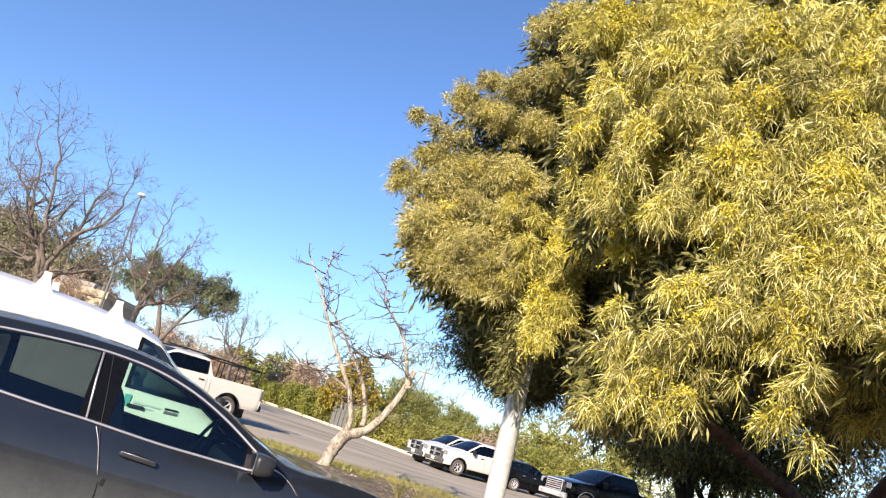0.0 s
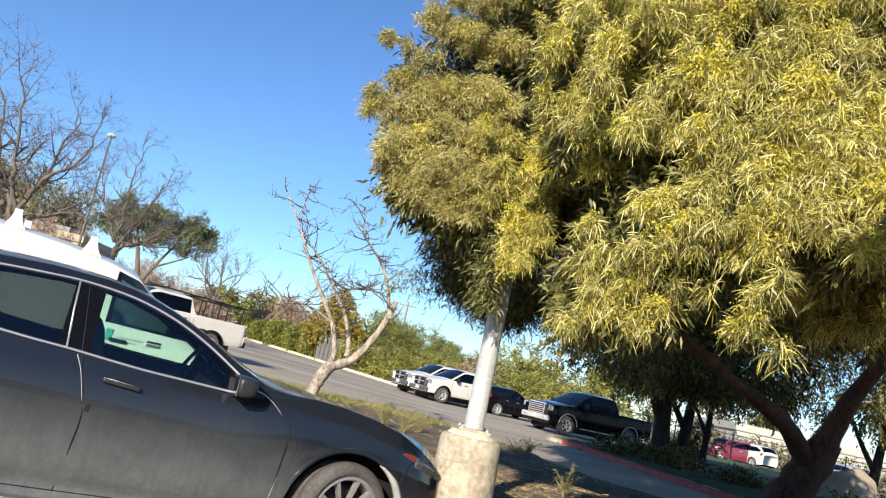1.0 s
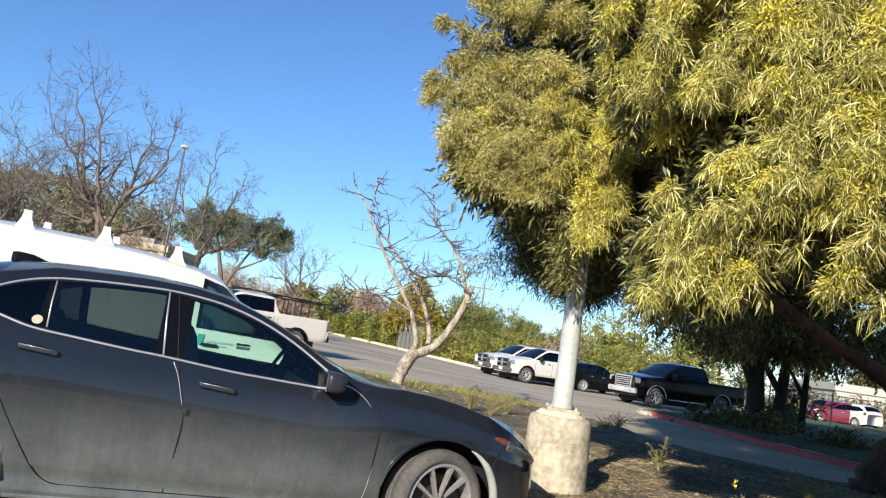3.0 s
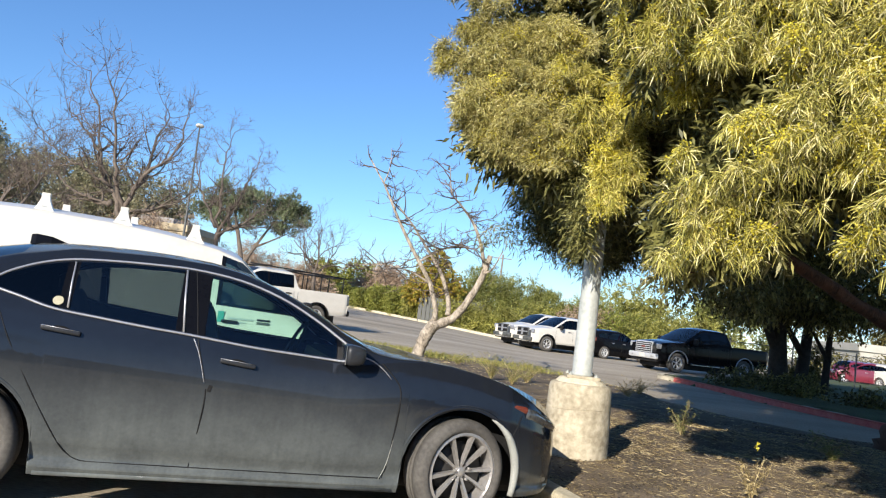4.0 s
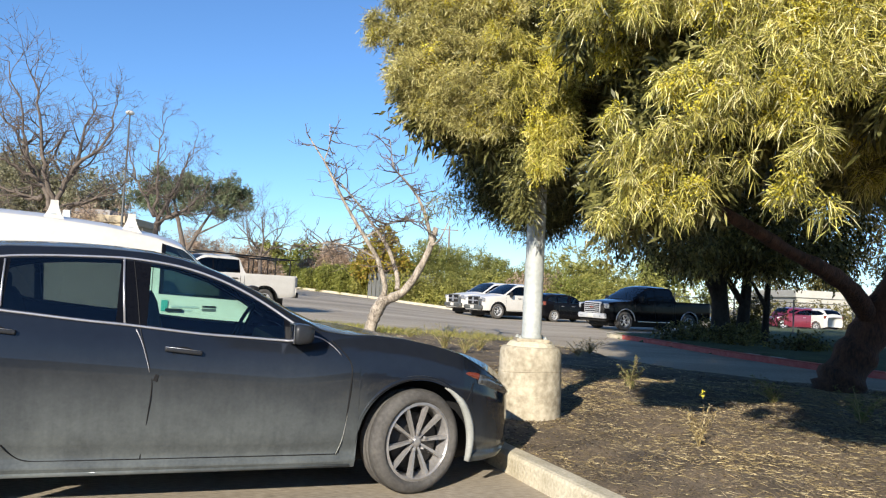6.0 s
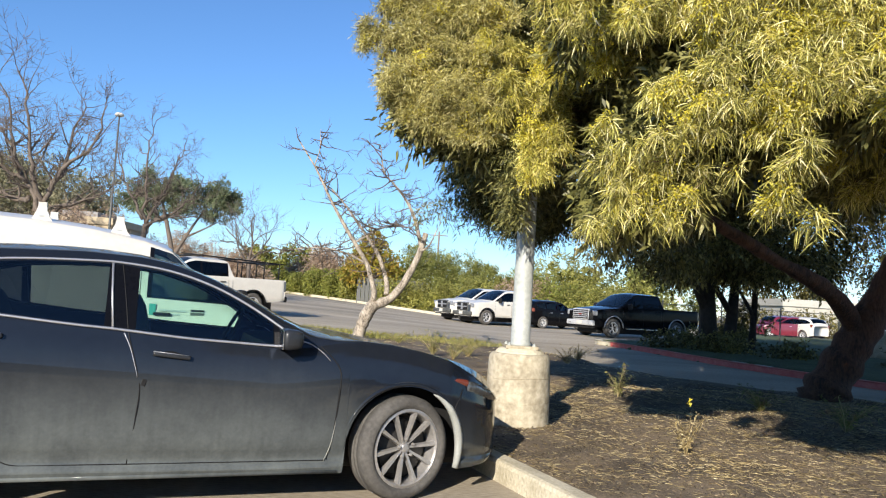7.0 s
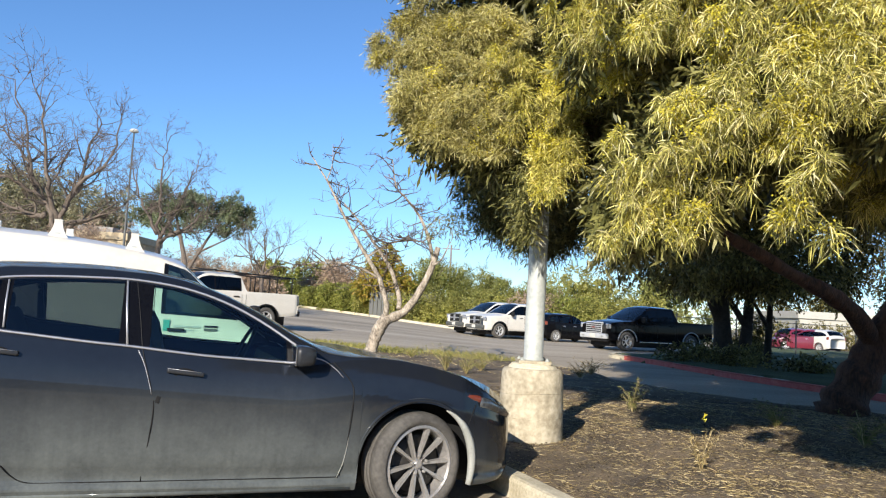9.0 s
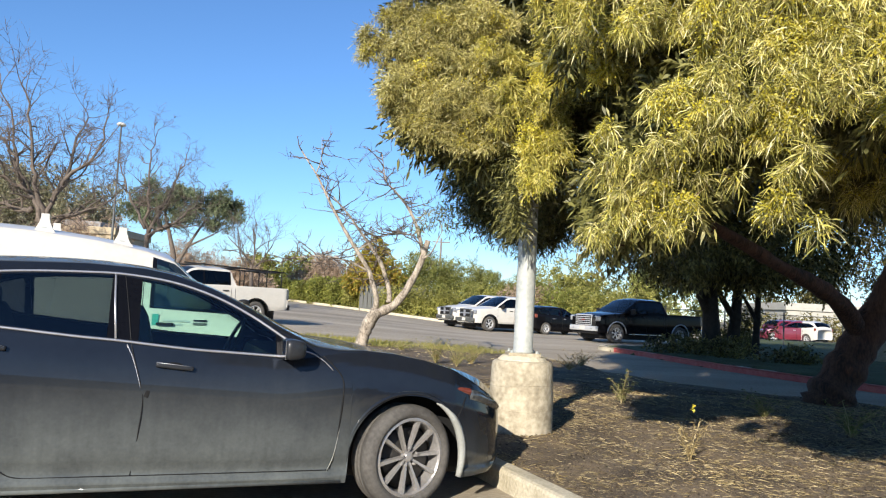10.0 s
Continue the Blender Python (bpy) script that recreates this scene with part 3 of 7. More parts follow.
# planter across the drive, behind the red kerb
RED = [(12.2, 9.0), (9.9, 13.4), (9.2, 15.2), (8.66, 16.6), (8.0, 19.0), (7.6, 21.5), (7.3, 24.0), (6.85, 26.2)]
TIP = [(6.85, 26.2), (6.62, 27.0), (6.65, 27.6), (7.0, 28.2), (7.6, 28.6), (9, 29.2), (12, 30.6), (15.5, 33), (17.5, 42), (21, 50), (35, 52)]
kerb_run("kerb", [(x, y) for x, y in dense(RED)][::1], -0.16, 0.15, M["redkerb"], "faded red painted fire lane kerb")
kerb_run("kerb", dense(TIP[:7]), -0.16, 0.15, M["kerb"], "bare concrete kerb at the planter tip")
for k in range(2):
    bar = part("kerb_lettering", box(0.1, 0.55, 0.006, 0, 0, 0), M["palewall"], None, "worn white lettering on the red kerb")
    tagged(bar, category="marking", kind="structure")
    bar.matrix_basis = pose(8.42 - 0.22 * k, 18.0 + 0.85 * k, 0.156, 0, 0, 14)
PLANTER = RED + TIP[1:] + [(35.5, 50), (35.5, 6), (14, 6)]


def planter_z(X, Y):
    d = inside_dist(PLANTER, X, Y)
    return ground_z(X, Y) + np.where(d > 0.05, 0.12 + 0.1 * (1 - np.exp(-d)) + 0.5 * bumps(X, Y), -0.3)


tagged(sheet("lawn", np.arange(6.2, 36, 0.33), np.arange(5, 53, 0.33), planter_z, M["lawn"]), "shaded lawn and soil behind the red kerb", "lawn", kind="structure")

# far kerb and the bank behind it
FAR = [(-60, 77), (-10.8, 64), (-6.5, 59.5), (-1.74, 55), (1.2, 53.2), (13, 48.7), (15, 48.2), (24, 60), (80, 66)]
kerb_run("kerb", dense(FAR, 1.0), 0.3, 0.17, M["kerb"], "pale concrete kerb below the hedges")


def far_y(x):
    return np.interp(x, [p[0] for p in FAR], [p[1] for p in FAR])


def bank_z(X, Y):
    d = Y - far_y(X)
    return ground_z(X, Y) + np.where(d > 0.2, 0.12 + 0.02 * np.clip(d, 0, 40), -0.4)


tagged(sheet("bank", np.arange(-60, 81, 1.0), np.arange(30, 130, 1.0), bank_z, M["earth"]), "dry earth bank behind the far kerb", "bank", kind="structure")


# ---- vehicles ----
# local axes: x forward from the front axle, y to the left from the middle, z up
def car_mesh(P, step):
    """Sections along the car give one skin, split into body, doors and panes. Returns {key: (verts, faces)}."""
    xs = set(np.round(np.arange(P["x0"], P["x1"], step), 4)) | {P["x0"], P["x1"]}
    for c in (P.get("off", 0.0), P.get("off", 0.0) - P["base"]):
        for a in np.linspace(-1, 1, 17):
            xs.add(round(c + P["arch"] * math.sin(a * math.pi / 2), 4))
        xs |= {round(c - P["arch"] - 0.003, 4), round(c + P["arch"] + 0.003, 4)}
    for a, b in P.get("doors", ()):
        xs |= {a, b}
    for a, b in P["panes"]:
        xs |= {a, b}
    xs = sorted(xs)
    levels = P.get("levels", [k / 9 for k in range(10)])
    NL, rows = len(levels), []
    for x in xs:
        W, zb, zr = lerp(P["W"], x), lerp(P["belt"], x), lerp(P["rail"], x)
        zr = max(zr, zb + 0.006)
        z0 = lerp(P["sill"], x)
        low = z0
        for c in (P.get("off", 0.0), P.get("off", 0.0) - P["base"]):
            if abs(x - c) < P["arch"]:
                low = max(low, P["zc"] + math.sqrt(P["arch"] ** 2 - (x - c) ** 2))
        low = min(low, zb - 0.03)
        col = []
        for k in levels:
            z = low + (zb - low) * k
            col.append((W * lerp(P["bulge"], (z - z0) / (zb - z0)), z))
        yb = col[-1][0]
        wb, wt = lerp(P["wbot"], x), lerp(P["wtop"], x)
        wb = min(max(wb, zb + 0.002), zr - 0.003)
        wt = min(max(wt, wb + 0.001), zr - 0.001)
        yr = yb - (zr - zb) * P["lean"]
        for z in (wb, wb + (wt - wb) * 0.25, wb + (wt - wb) * 0.5, wb + (wt - wb) * 0.75, wt, zr):
            f = (z - zb) / (zr - zb)
            col.append((yb + (yr - yb) * (f + 0.25 * f * (f - 1)), z))
        zt = max(lerp(P["top"], x), zr + 0.002) if not (P.get("bed") and P["bed"][0] < x < P["bed"][1]) else 0.9
        for k, f in enumerate((0.1, 0.25, 0.45, 0.7, 1.0)):
            z = zr + (zt - zr) * (1 - (1 - f) ** 2.2) if zt > 0.95 else (zr if k == 0 else zt)
            col.append((yr * (1 - f), z))
        rows.append(col)
    nr = len(rows[0])
    groups = {}

    def emit(key, quad):
        groups.setdefault(key, []).append(quad)

    for k in range(len(xs) - 1):
        xm = (xs[k] + xs[k + 1]) / 2
        for j in range(nr - 1):
            key = "body"
            if j < NL - 1:
                for n, (a, b) in enumerate(P.get("doors", ())):
                    if a < xm < b and j > 0:
                        key = "door%d" % n
            elif NL <= j < NL + 4:
                if P["win"][0] < xm < P["win"][1]:
                    key = "frame%d" % sum(b <= xm for _, b in P["panes"])
                    for n, (a, b) in enumerate(P["panes"]):
                        if a < xm < b:
                            key = "pane%d" % n
            elif j >= NL + 6:
                if P["shield"][0] < xm < P["shield"][1]:
                    key = "windscreen"
                elif P["back"][0] < xm < P["back"][1]:
                    key = "rear_window"
            for s in (1, -1):
                q = [(xs[k + a], s * rows[k + a][j + b][0], rows[k + a][j + b][1]) for a, b in ((0, 0), (1, 0), (1, 1), (0, 1))]
                emit((key, s), q if s < 0 else q[::-1])
    for k, rev in ((0, True), (len(xs) - 1, False)):
        for j in range(nr - 1):
            (y1, z1), (y2, z2) = rows[k][j], rows[k][j + 1]
            q = [(xs[k], y1, z1), (xs[k], -y1, z1), (xs[k], -y2, z2), (xs[k], y2, z2)]
            emit(("body", 1), q[::-1] if rev else q)
    return groups


def weld(quads):
    idx, V, F = {}, [], []
    for q in quads:
        f = []
        for p in q:
            k = (round(p[0], 4), round(p[1], 4), round(p[2], 4))
            if k not in idx:
                idx[k] = len(V)
                V.append(p)
            if idx[k] not in f:
                f.append(idx[k])
        if len(f) > 2:
            F.append(f)
    return V, F


def tyre_profile(r, w, rim):
    return [(rim, -w * 0.42), (rim + 0.02, -w * 0.5), (r - 0.05, -w * 0.52), (r - 0.018, -w * 0.46), (r - 0.003, -w * 0.33), (r, -w * 0.1), (r - 0.006, -w * 0.09), (r - 0.006, -w * 0.06), (r, -w * 0.05), (r, w * 0.05), (r - 0.006, w * 0.06), (r - 0.006, w * 0.09), (r, w * 0.1), (r - 0.003, w * 0.33), (r - 0.018, w * 0.46), (r - 0.05, w * 0.52), (rim + 0.02, w * 0.5), (rim, w * 0.42)]


def as_mesh(name, bm, material, smooth=True):
    me = bpy.data.meshes.new(name)
    bmesh.ops.recalc_face_normals(bm, faces=bm.faces)
    bm.to_mesh(me)
    bm.free()
    me.materials.append(material)
    if smooth:
        me.polygons.foreach_set("use_smooth", np.ones(len(me.polygons), bool))
    return me


def wheel_meshes(r, w, rim, spokes, split=True, metal="rim"):
    """Tyre, rim with spokes and hub cap; the outer face looks along -z before it is turned upright."""
    n = 56 if split else 28
    bm = lathe(tyre_profile(r, w, rim), n, closed=False)
    tyre = as_mesh("tyre", bm, M["tyre"])
    bm = lathe([(rim + 0.004, -w * 0.44), (rim - 0.012, -w * 0.46), (rim - 0.02, -w * 0.4), (rim - 0.03, -w * 0.1), (rim - 0.035, w * 0.4)], n, closed=False)
    count = spokes * 2 if split else spokes
    for k in range(spokes):
        for off in ((-0.29, 0.29) if split else (0.0,)):
            a = 2 * math.pi * k / spokes + off
            wide = 0.039 if split else 0.06
            d, t = Vector((math.cos(a), math.sin(a), 0)), Vector((-math.sin(a), math.cos(a), 0))
            ring = []
            for rr, ww, zz in ((0.02, wide * 0.45, -w * 0.3), (rim * 0.55, wide * 0.62, -w * 0.38), (rim - 0.006, wide * 0.95, -w * 0.43)):
                ring.append([bm.verts.new(d * rr + t * s * ww / 2 * g + Vector((0, 0, zz + dz))) for s, g, dz in ((-1, 1.0, 0.03), (-1, 0.7, 0), (1, 0.7, 0), (1, 1.0, 0.03))])
            for p, q in zip(ring, ring[1:]):
                for j in range(4):
                    bm.faces.new((p[j], p[(j + 1) % 4], q[(j + 1) % 4], q[j]))
            bm.faces.new(ring[0])
            bm.faces.new(ring[-1][::-1])
    if split:
        # hub face and five wheel nuts between the spokes
        lathe([(0.034, -w * 0.3), (0.033, -w * 0.345), (0.03, -w * 0.35), (0.026, -w * 0.34)], 20, bm)
        for k in range(5):
            a = 2 * math.pi * (k + 0.5) / 5
            box(0.016, 0.016, 0.02, 0.056 * math.cos(a), 0.056 * math.sin(a), -w * 0.39, 0.003, bm)
    rim_me = as_mesh("rim", bm, M[metal], False)
    bm = lathe([(0.02, -w * 0.37), (0.026, -w * 0.36), (0.028, -w * 0.25), (0.034, -w * 0.2), (0.034, 0.0)] if split else [(0.028, -w * 0.37), (0.034, -w * 0.36), (0.04, -w * 0.25), (0.05, -w * 0.2), (0.05, 0.0)], 20)
    cap = as_mesh("hub_cap", bm, M[metal])
    bm = lathe([(rim - 0.035, -0.005), (rim - 0.035, 0.02)], n)
    bm2 = lathe([(rim * 0.72, -w * 0.16), (rim * 0.74, -w * 0.12), (rim * 0.74, -w * 0.05)], n, bm)
    disc = as_mesh("brake", bm2, M["rimdark"])
    return tyre, rim_me, cap, disc


def add_wheels(car, P, meshes, steer=0.0):
    tyre, rim, cap, disc = meshes
    for fx, st in ((P.get("off", 0.0), steer), (P.get("off", 0.0) - P["base"], 0.0)):
        for s in (1, -1):
            turn = pose(fx, s * (lerp(P["W"], fx) - P["tw"] * 0.5 - 0.02), P["zc"], 0, 0, st) @ pose(0, 0, 0, -90 if s < 0 else 90, 0, 0)
            w = put("wheel", tyre, car, at=turn @ pose(0, 0, 0, 0, 0, 13))
            put("rim", rim, w, "alloy rim with split spokes")
            put("hub_cap", cap, w)
            put("brake_disc", disc, w)


def vehicle(name, label, category, P, paint, at, wheels, glass=("tinted",), steer=0.0, step=0.06, group="", doors_named=True):
    car = thing(name, label, category, at, group)
    sides = {1: "left", -1: "right"}
    body = []
    for (key, s), quads in car_mesh(P, step).items():
        if key == "body":
            body += quads
            continue
        V, F = weld(quads)
        if key.startswith("door"):
            put("door", mesh_np("door", V, F, paint, True), car)
        elif key.startswith("frame"):
            put("window_frame", mesh_np("window_frame", V, F, M["blackclean"], True), car)
        elif key.startswith("pane"):
            g = P["glass"][int(key[4:])]
            put("side_window", mesh_np("side_window", V, F, M[g], True), car)
        else:
            if s < 0:
                continue
            both = [q for (kk, _), qs in car_mesh(P, step).items() if kk == key for q in qs] if step < 0.05 else quads
            V, F = weld(both)
            put(key, mesh_np(key, V, F, M[P.get("rear", "darkglass") if key == "rear_window" else P.get("screen", "tinted")], True), car)
            if step >= 0.05:
                V2 = [(x, -y, z) for x, y, z in V]
                put(key, mesh_np(key, V2, [f[::-1] for f in F], M[P.get("screen", "tinted") if key == "windscreen" else P.get("rear", "darkglass")], True), car)
    V, F = weld(body)
    put("body", mesh_np("body", V, F, paint, True), car)
    # dark floor pan and wheel housings
    w = lerp(P["W"], -1)
    bm = box(P["x1"] - P["x0"] - 0.7, 2 * (w - P["tw"] - 0.06), 0.56, (P["x0"] + P["x1"]) / 2, 0, 0.44, 0.05)
    part("floor_pan", bm, M["plastic"], car)
    add_wheels(car, P, wheels, steer)
    return car


SEDAN = dict(
    x0=-3.86, x1=0.965, base=2.775, arch=0.385, zc=0.323, tw=0.225, lean=0.58,
    W=[(-3.86, 0.55), (-3.78, 0.7), (-3.6, 0.82), (-3.3, 0.885), (-2.775, 0.922), (-1.5, 0.927), (-0.4, 0.922), (0.0, 0.92), (0.3, 0.9), (0.5, 0.82), (0.64, 0.72), (0.74, 0.6), (0.83, 0.46), (0.91, 0.3), (0.965, 0.1)],
    sill=[(-3.86, 0.34), (-3.5, 0.24), (-3.0, 0.19), (-0.3, 0.185), (0.3, 0.18), (0.7, 0.175), (0.965, 0.2)],
    belt=[(-3.86, 0.78), (-3.8, 0.95), (-3.4, 1.03), (-2.75, 1.05), (-2.3, 1.02), (-1.7, 0.975), (-0.8, 0.905), (-0.62, 0.925), (-0.45, 0.955), (-0.3, 0.962), (-0.1, 0.945), (0.1, 0.91), (0.3, 0.855), (0.45, 0.785), (0.6, 0.705), (0.75, 0.63), (0.9, 0.565), (0.965, 0.52)],
    rail=[(-3.86, 0.7), (-3.4, 1.035), (-3.25, 1.06), (-3.05, 1.12), (-2.9, 1.19), (-2.75, 1.26), (-2.63, 1.31), (-2.36, 1.385), (-1.9, 1.405), (-1.6, 1.395), (-1.44, 1.37), (-1.2, 1.295), (-0.99, 1.195), (-0.79, 1.075), (-0.6, 0.985), (-0.45, 0.968), (-0.3, 0.972), (-0.1, 0.955), (0.1, 0.92), (0.3, 0.866), (0.45, 0.797), (0.6, 0.715), (0.75, 0.64), (0.9, 0.572), (0.965, 0.53)],
    top=[(-3.86, 0.85), (-3.8, 1.02), (-3.6, 1.1), (-3.35, 1.16), (-3.1, 1.27), (-2.85, 1.37), (-2.67, 1.41), (-2.45, 1.435), (-2.2, 1.447), (-2.0, 1.45), (-1.8, 1.445), (-1.6, 1.428), (-1.38, 1.39), (-1.15, 1.305), (-0.91, 1.195), (-0.74, 1.105), (-0.58, 1.035), (-0.4, 0.985), (-0.21, 0.965), (0.04, 0.93), (0.3, 0.88), (0.47, 0.835), (0.61, 0.785), (0.74, 0.72), (0.86, 0.65), (0.965, 0.56)],
    wtop=[(-2.74, 1.16), (-2.69, 1.18), (-2.63, 1.22), (-2.51, 1.275), (-2.36, 1.315), (-2.15, 1.335), (-1.9, 1.345), (-1.7, 1.345), (-1.44, 1.315), (-1.2, 1.245), (-0.99, 1.145), (-0.79, 1.02), (-0.7, 0.955)],
    wbot=[(-2.74, 1.155), (-2.56, 1.11), (-2.39, 1.065), (-2.16, 1.04), (-1.9, 1.015), (-1.7, 1.0), (-1.34, 0.965), (-1.08, 0.95), (-0.7, 0.93)],
    bulge=[(0, 0.962), (0.05, 0.985), (0.082, 0.986), (0.096, 0.957), (0.19, 0.979), (0.215, 0.993), (0.42, 1.0), (0.6, 0.996), (0.66, 0.997), (0.7, 1.0), (0.76, 0.988), (0.88, 0.972), (1.0, 0.945)],
    levels=[0, 0.05, 0.082, 0.096, 0.145, 0.19, 0.215, 0.3, 0.42, 0.52, 0.6, 0.66, 0.7, 0.76, 0.82, 0.88, 0.94, 1],
    doors=[(-2.34, -1.578), (-1.57, -0.465)], win=(-2.74, -0.7),
    panes=[(-2.7, -2.37), (-2.31, -1.76), (-1.6, -0.84)], glass=["darkglass", "tinted", "clear"], screen="clear",
    shield=(-1.4, -0.64), back=(-3.3, -2.6))
VAN = dict(
    x0=-4.75, x1=0.12, base=3.0, arch=0.38, off=-0.75, zc=0.33, tw=0.2, lean=0.16,
    W=[(-4.75, 0.84), (-4.6, 0.9), (-2, 0.915), (-0.5, 0.91), (-0.2, 0.86), (0.0, 0.74), (0.12, 0.5)],
    sill=[(-4.75, 0.3), (-4.2, 0.22), (-0.2, 0.2), (0.12, 0.22)],
    belt=[(-4.75, 0.95), (-4.7, 1.02), (-1.0, 1.02), (-0.55, 0.94), (-0.3, 0.88), (-0.05, 0.78), (0.12, 0.66)],
    rail=[(-4.75, 1.55), (-4.65, 1.71), (-4.3, 1.76), (-3.4, 1.79), (-2.6, 1.765), (-2.0, 1.715), (-1.55, 1.64), (-1.3, 1.56), (-1.15, 1.42), (-0.8, 1.17), (-0.45, 0.96), (-0.2, 0.88), (0.05, 0.78), (0.12, 0.7)],
    top=[(-4.75, 1.65), (-4.65, 1.79), (-4.3, 1.85), (-3.4, 1.88), (-2.65, 1.855), (-2.07, 1.8), (-1.6, 1.73), (-1.34, 1.665), (-1.2, 1.54), (-1.0, 1.36), (-0.8, 1.23), (-0.45, 1.01), (-0.2, 0.93), (0.0, 0.86), (0.12, 0.76)],
    wtop=[(-4, 1.6), (-1.5, 1.6), (-1.2, 1.52), (-0.8, 1.3), (-0.5, 1.12)], wbot=[(-4, 1.1), (-1.5, 1.1), (-0.5, 1.06)],
    bulge=[(0, 0.96), (0.15, 0.99), (0.5, 1.0), (0.9, 0.985), (1, 0.975)],
    doors=[(-2.55, -1.57), (-1.56, -0.45)], win=(-1.5, -0.5), panes=[(-1.46, -0.78)], glass=["tinted"], screen="darkglass",
    shield=(-1.3, -0.4), back=(-9, -8))
PICKUP = dict(
    x0=-4.85, x1=0.98, base=3.57, arch=0.5, zc=0.4, tw=0.27, lean=0.3,
    W=[(-4.85, 0.95), (-4.75, 0.99), (0.2, 0.99), (0.6, 0.97), (0.85, 0.9), (0.98, 0.8)],
    sill=[(-4.85, 0.55), (-4.4, 0.5), (-3, 0.42), (0.4, 0.42), (0.98, 0.42)],
    belt=[(-4.85, 1.3), (-2.78, 1.3), (-2.72, 1.24), (-0.4, 1.22), (0.3, 1.18), (0.7, 1.13), (0.9, 1.08), (0.98, 1.02)],
    rail=[(-4.85, 1.3), (-2.78, 1.3), (-2.72, 1.5), (-2.62, 1.8), (-2.5, 1.85), (-1.45, 1.86), (-1.25, 1.8), (-0.75, 1.5), (-0.35, 1.25), (0.98, 1.02)],
    top=[(-4.85, 1.31), (-2.78, 1.31), (-2.72, 1.52), (-2.62, 1.86), (-2.4, 1.93), (-1.6, 1.94), (-1.3, 1.88), (-0.75, 1.56), (-0.35, 1.3), (0.1, 1.29), (0.6, 1.22), (0.85, 1.14), (0.98, 1.04)],
    wtop=[(-3, 1.76), (-1.45, 1.78), (-1.2, 1.72), (-0.75, 1.45), (-0.5, 1.3)], wbot=[(-3, 1.32), (-0.5, 1.28)],
    bulge=[(0, 0.95), (0.1, 0.985), (0.45, 1.0), (0.85, 0.99), (1, 0.975)],
    doors=[(-2.6, -1.62), (-1.61, -0.5)], win=(-2.6, -0.5), panes=[(-2.55, -1.66), (-1.6, -0.72)], glass=["darkglass", "darkglass"], rear="darkglass",
    shield=(-1.4, -0.42), back=(-2.74, -2.56), bed=(-4.78, -2.8), screen="screen")
HATCH = dict(
    x0=-3.4, x1=0.85, base=2.6, arch=0.37, zc=0.33, tw=0.21, lean=0.4,
    W=[(-3.4, 0.68), (-3.25, 0.82), (-2.7, 0.89), (0, 0.89), (0.4, 0.84), (0.7, 0.66), (0.85, 0.35)],
    sill=[(-3.4, 0.35), (-3, 0.24), (0.5, 0.22), (0.85, 0.24)],
    belt=[(-3.4, 0.9), (-3.3, 1.02), (-2.6, 1.05), (-0.6, 0.95), (0.2, 0.88), (0.6, 0.76), (0.85, 0.6)],
    rail=[(-3.4, 0.95), (-3.25, 1.2), (-3.0, 1.42), (-2.6, 1.49), (-1.5, 1.5), (-1.2, 1.43), (-0.8, 1.2), (-0.4, 0.98), (0.85, 0.6)],
    top=[(-3.4, 1.0), (-3.28, 1.22), (-3.05, 1.48), (-2.6, 1.57), (-1.7, 1.58), (-1.3, 1.5), (-0.8, 1.25), (-0.4, 1.03), (0.2, 0.96), (0.6, 0.83), (0.85, 0.66)],
    wtop=[(-3.1, 1.25), (-2.7, 1.4), (-1.5, 1.42), (-1.1, 1.32), (-0.6, 1.05)], wbot=[(-3.1, 1.15), (-2.6, 1.1), (-0.6, 1.0)],
    bulge=[(0, 0.95), (0.15, 0.99), (0.5, 1.0), (0.9, 0.98), (1, 0.96)],
    doors=[(-2.3, -1.5), (-1.49, -0.45)], win=(-3.1, -0.6), panes=[(-3.0, -2.45), (-2.38, -1.6), (-1.5, -0.75)], glass=["screen", "screen", "screen"], screen="screen",
    shield=(-1.3, -0.42), back=(-3.3, -2.95))


def flat_panel(name, car, x, y, z, sx, sy, sz, material, bevel=0.01, label="", yaw=0.0, parent=None):
    return part(name, box(sx, sy, sz, x, y, z, min(bevel, min(sx, sy, sz) * 0.4), rot=pose(0, 0, 0, 0, 0, yaw)), material, parent or car, label)


def side_line(P, pts, s, out=0.004):
    """Points (x, z) laid on the right (s = -1) or left side of a car's skin."""
    res = []
    for x, z in pts:
        zb, z0, W = lerp(P["belt"], x), lerp(P["sill"], x), lerp(P["W"], x)
        if z <= zb:
            y = W * lerp(P["bulge"], (z - z0) / (zb - z0))
        else:
            zr = max(lerp(P["rail"], x), zb + 0.006)
            yb = W * lerp(P["bulge"], 1)
            f = min(1, (z - zb) / (zr - zb))
            y = yb - (zr - zb) * P["lean"] * (f + 0.25 * f * (f - 1))
        res.append((x, s * (y + out), z))
    return res


W_SEDAN = wheel_meshes(0.323, 0.225, 0.24, 5)
W_TRUCK = wheel_meshes(0.4, 0.27, 0.25, 6, False, "alloy")
W_SMALL = wheel_meshes(0.33, 0.2, 0.21, 7, False, "alloy")

HUB = Vector((-0.007, 4.75, 0))
SEDAN_AT = Matrix.Translation(HUB + ACROSS * 0.92) @ pose(0, 0, 0, 0, 0, CAR_YAW)
sedan = vehicle("sedan", "dusty black four-door sedan parked against the kerb", "car", SEDAN, M["black"], SEDAN_AT, W_SEDAN, steer=16, step=0.04)


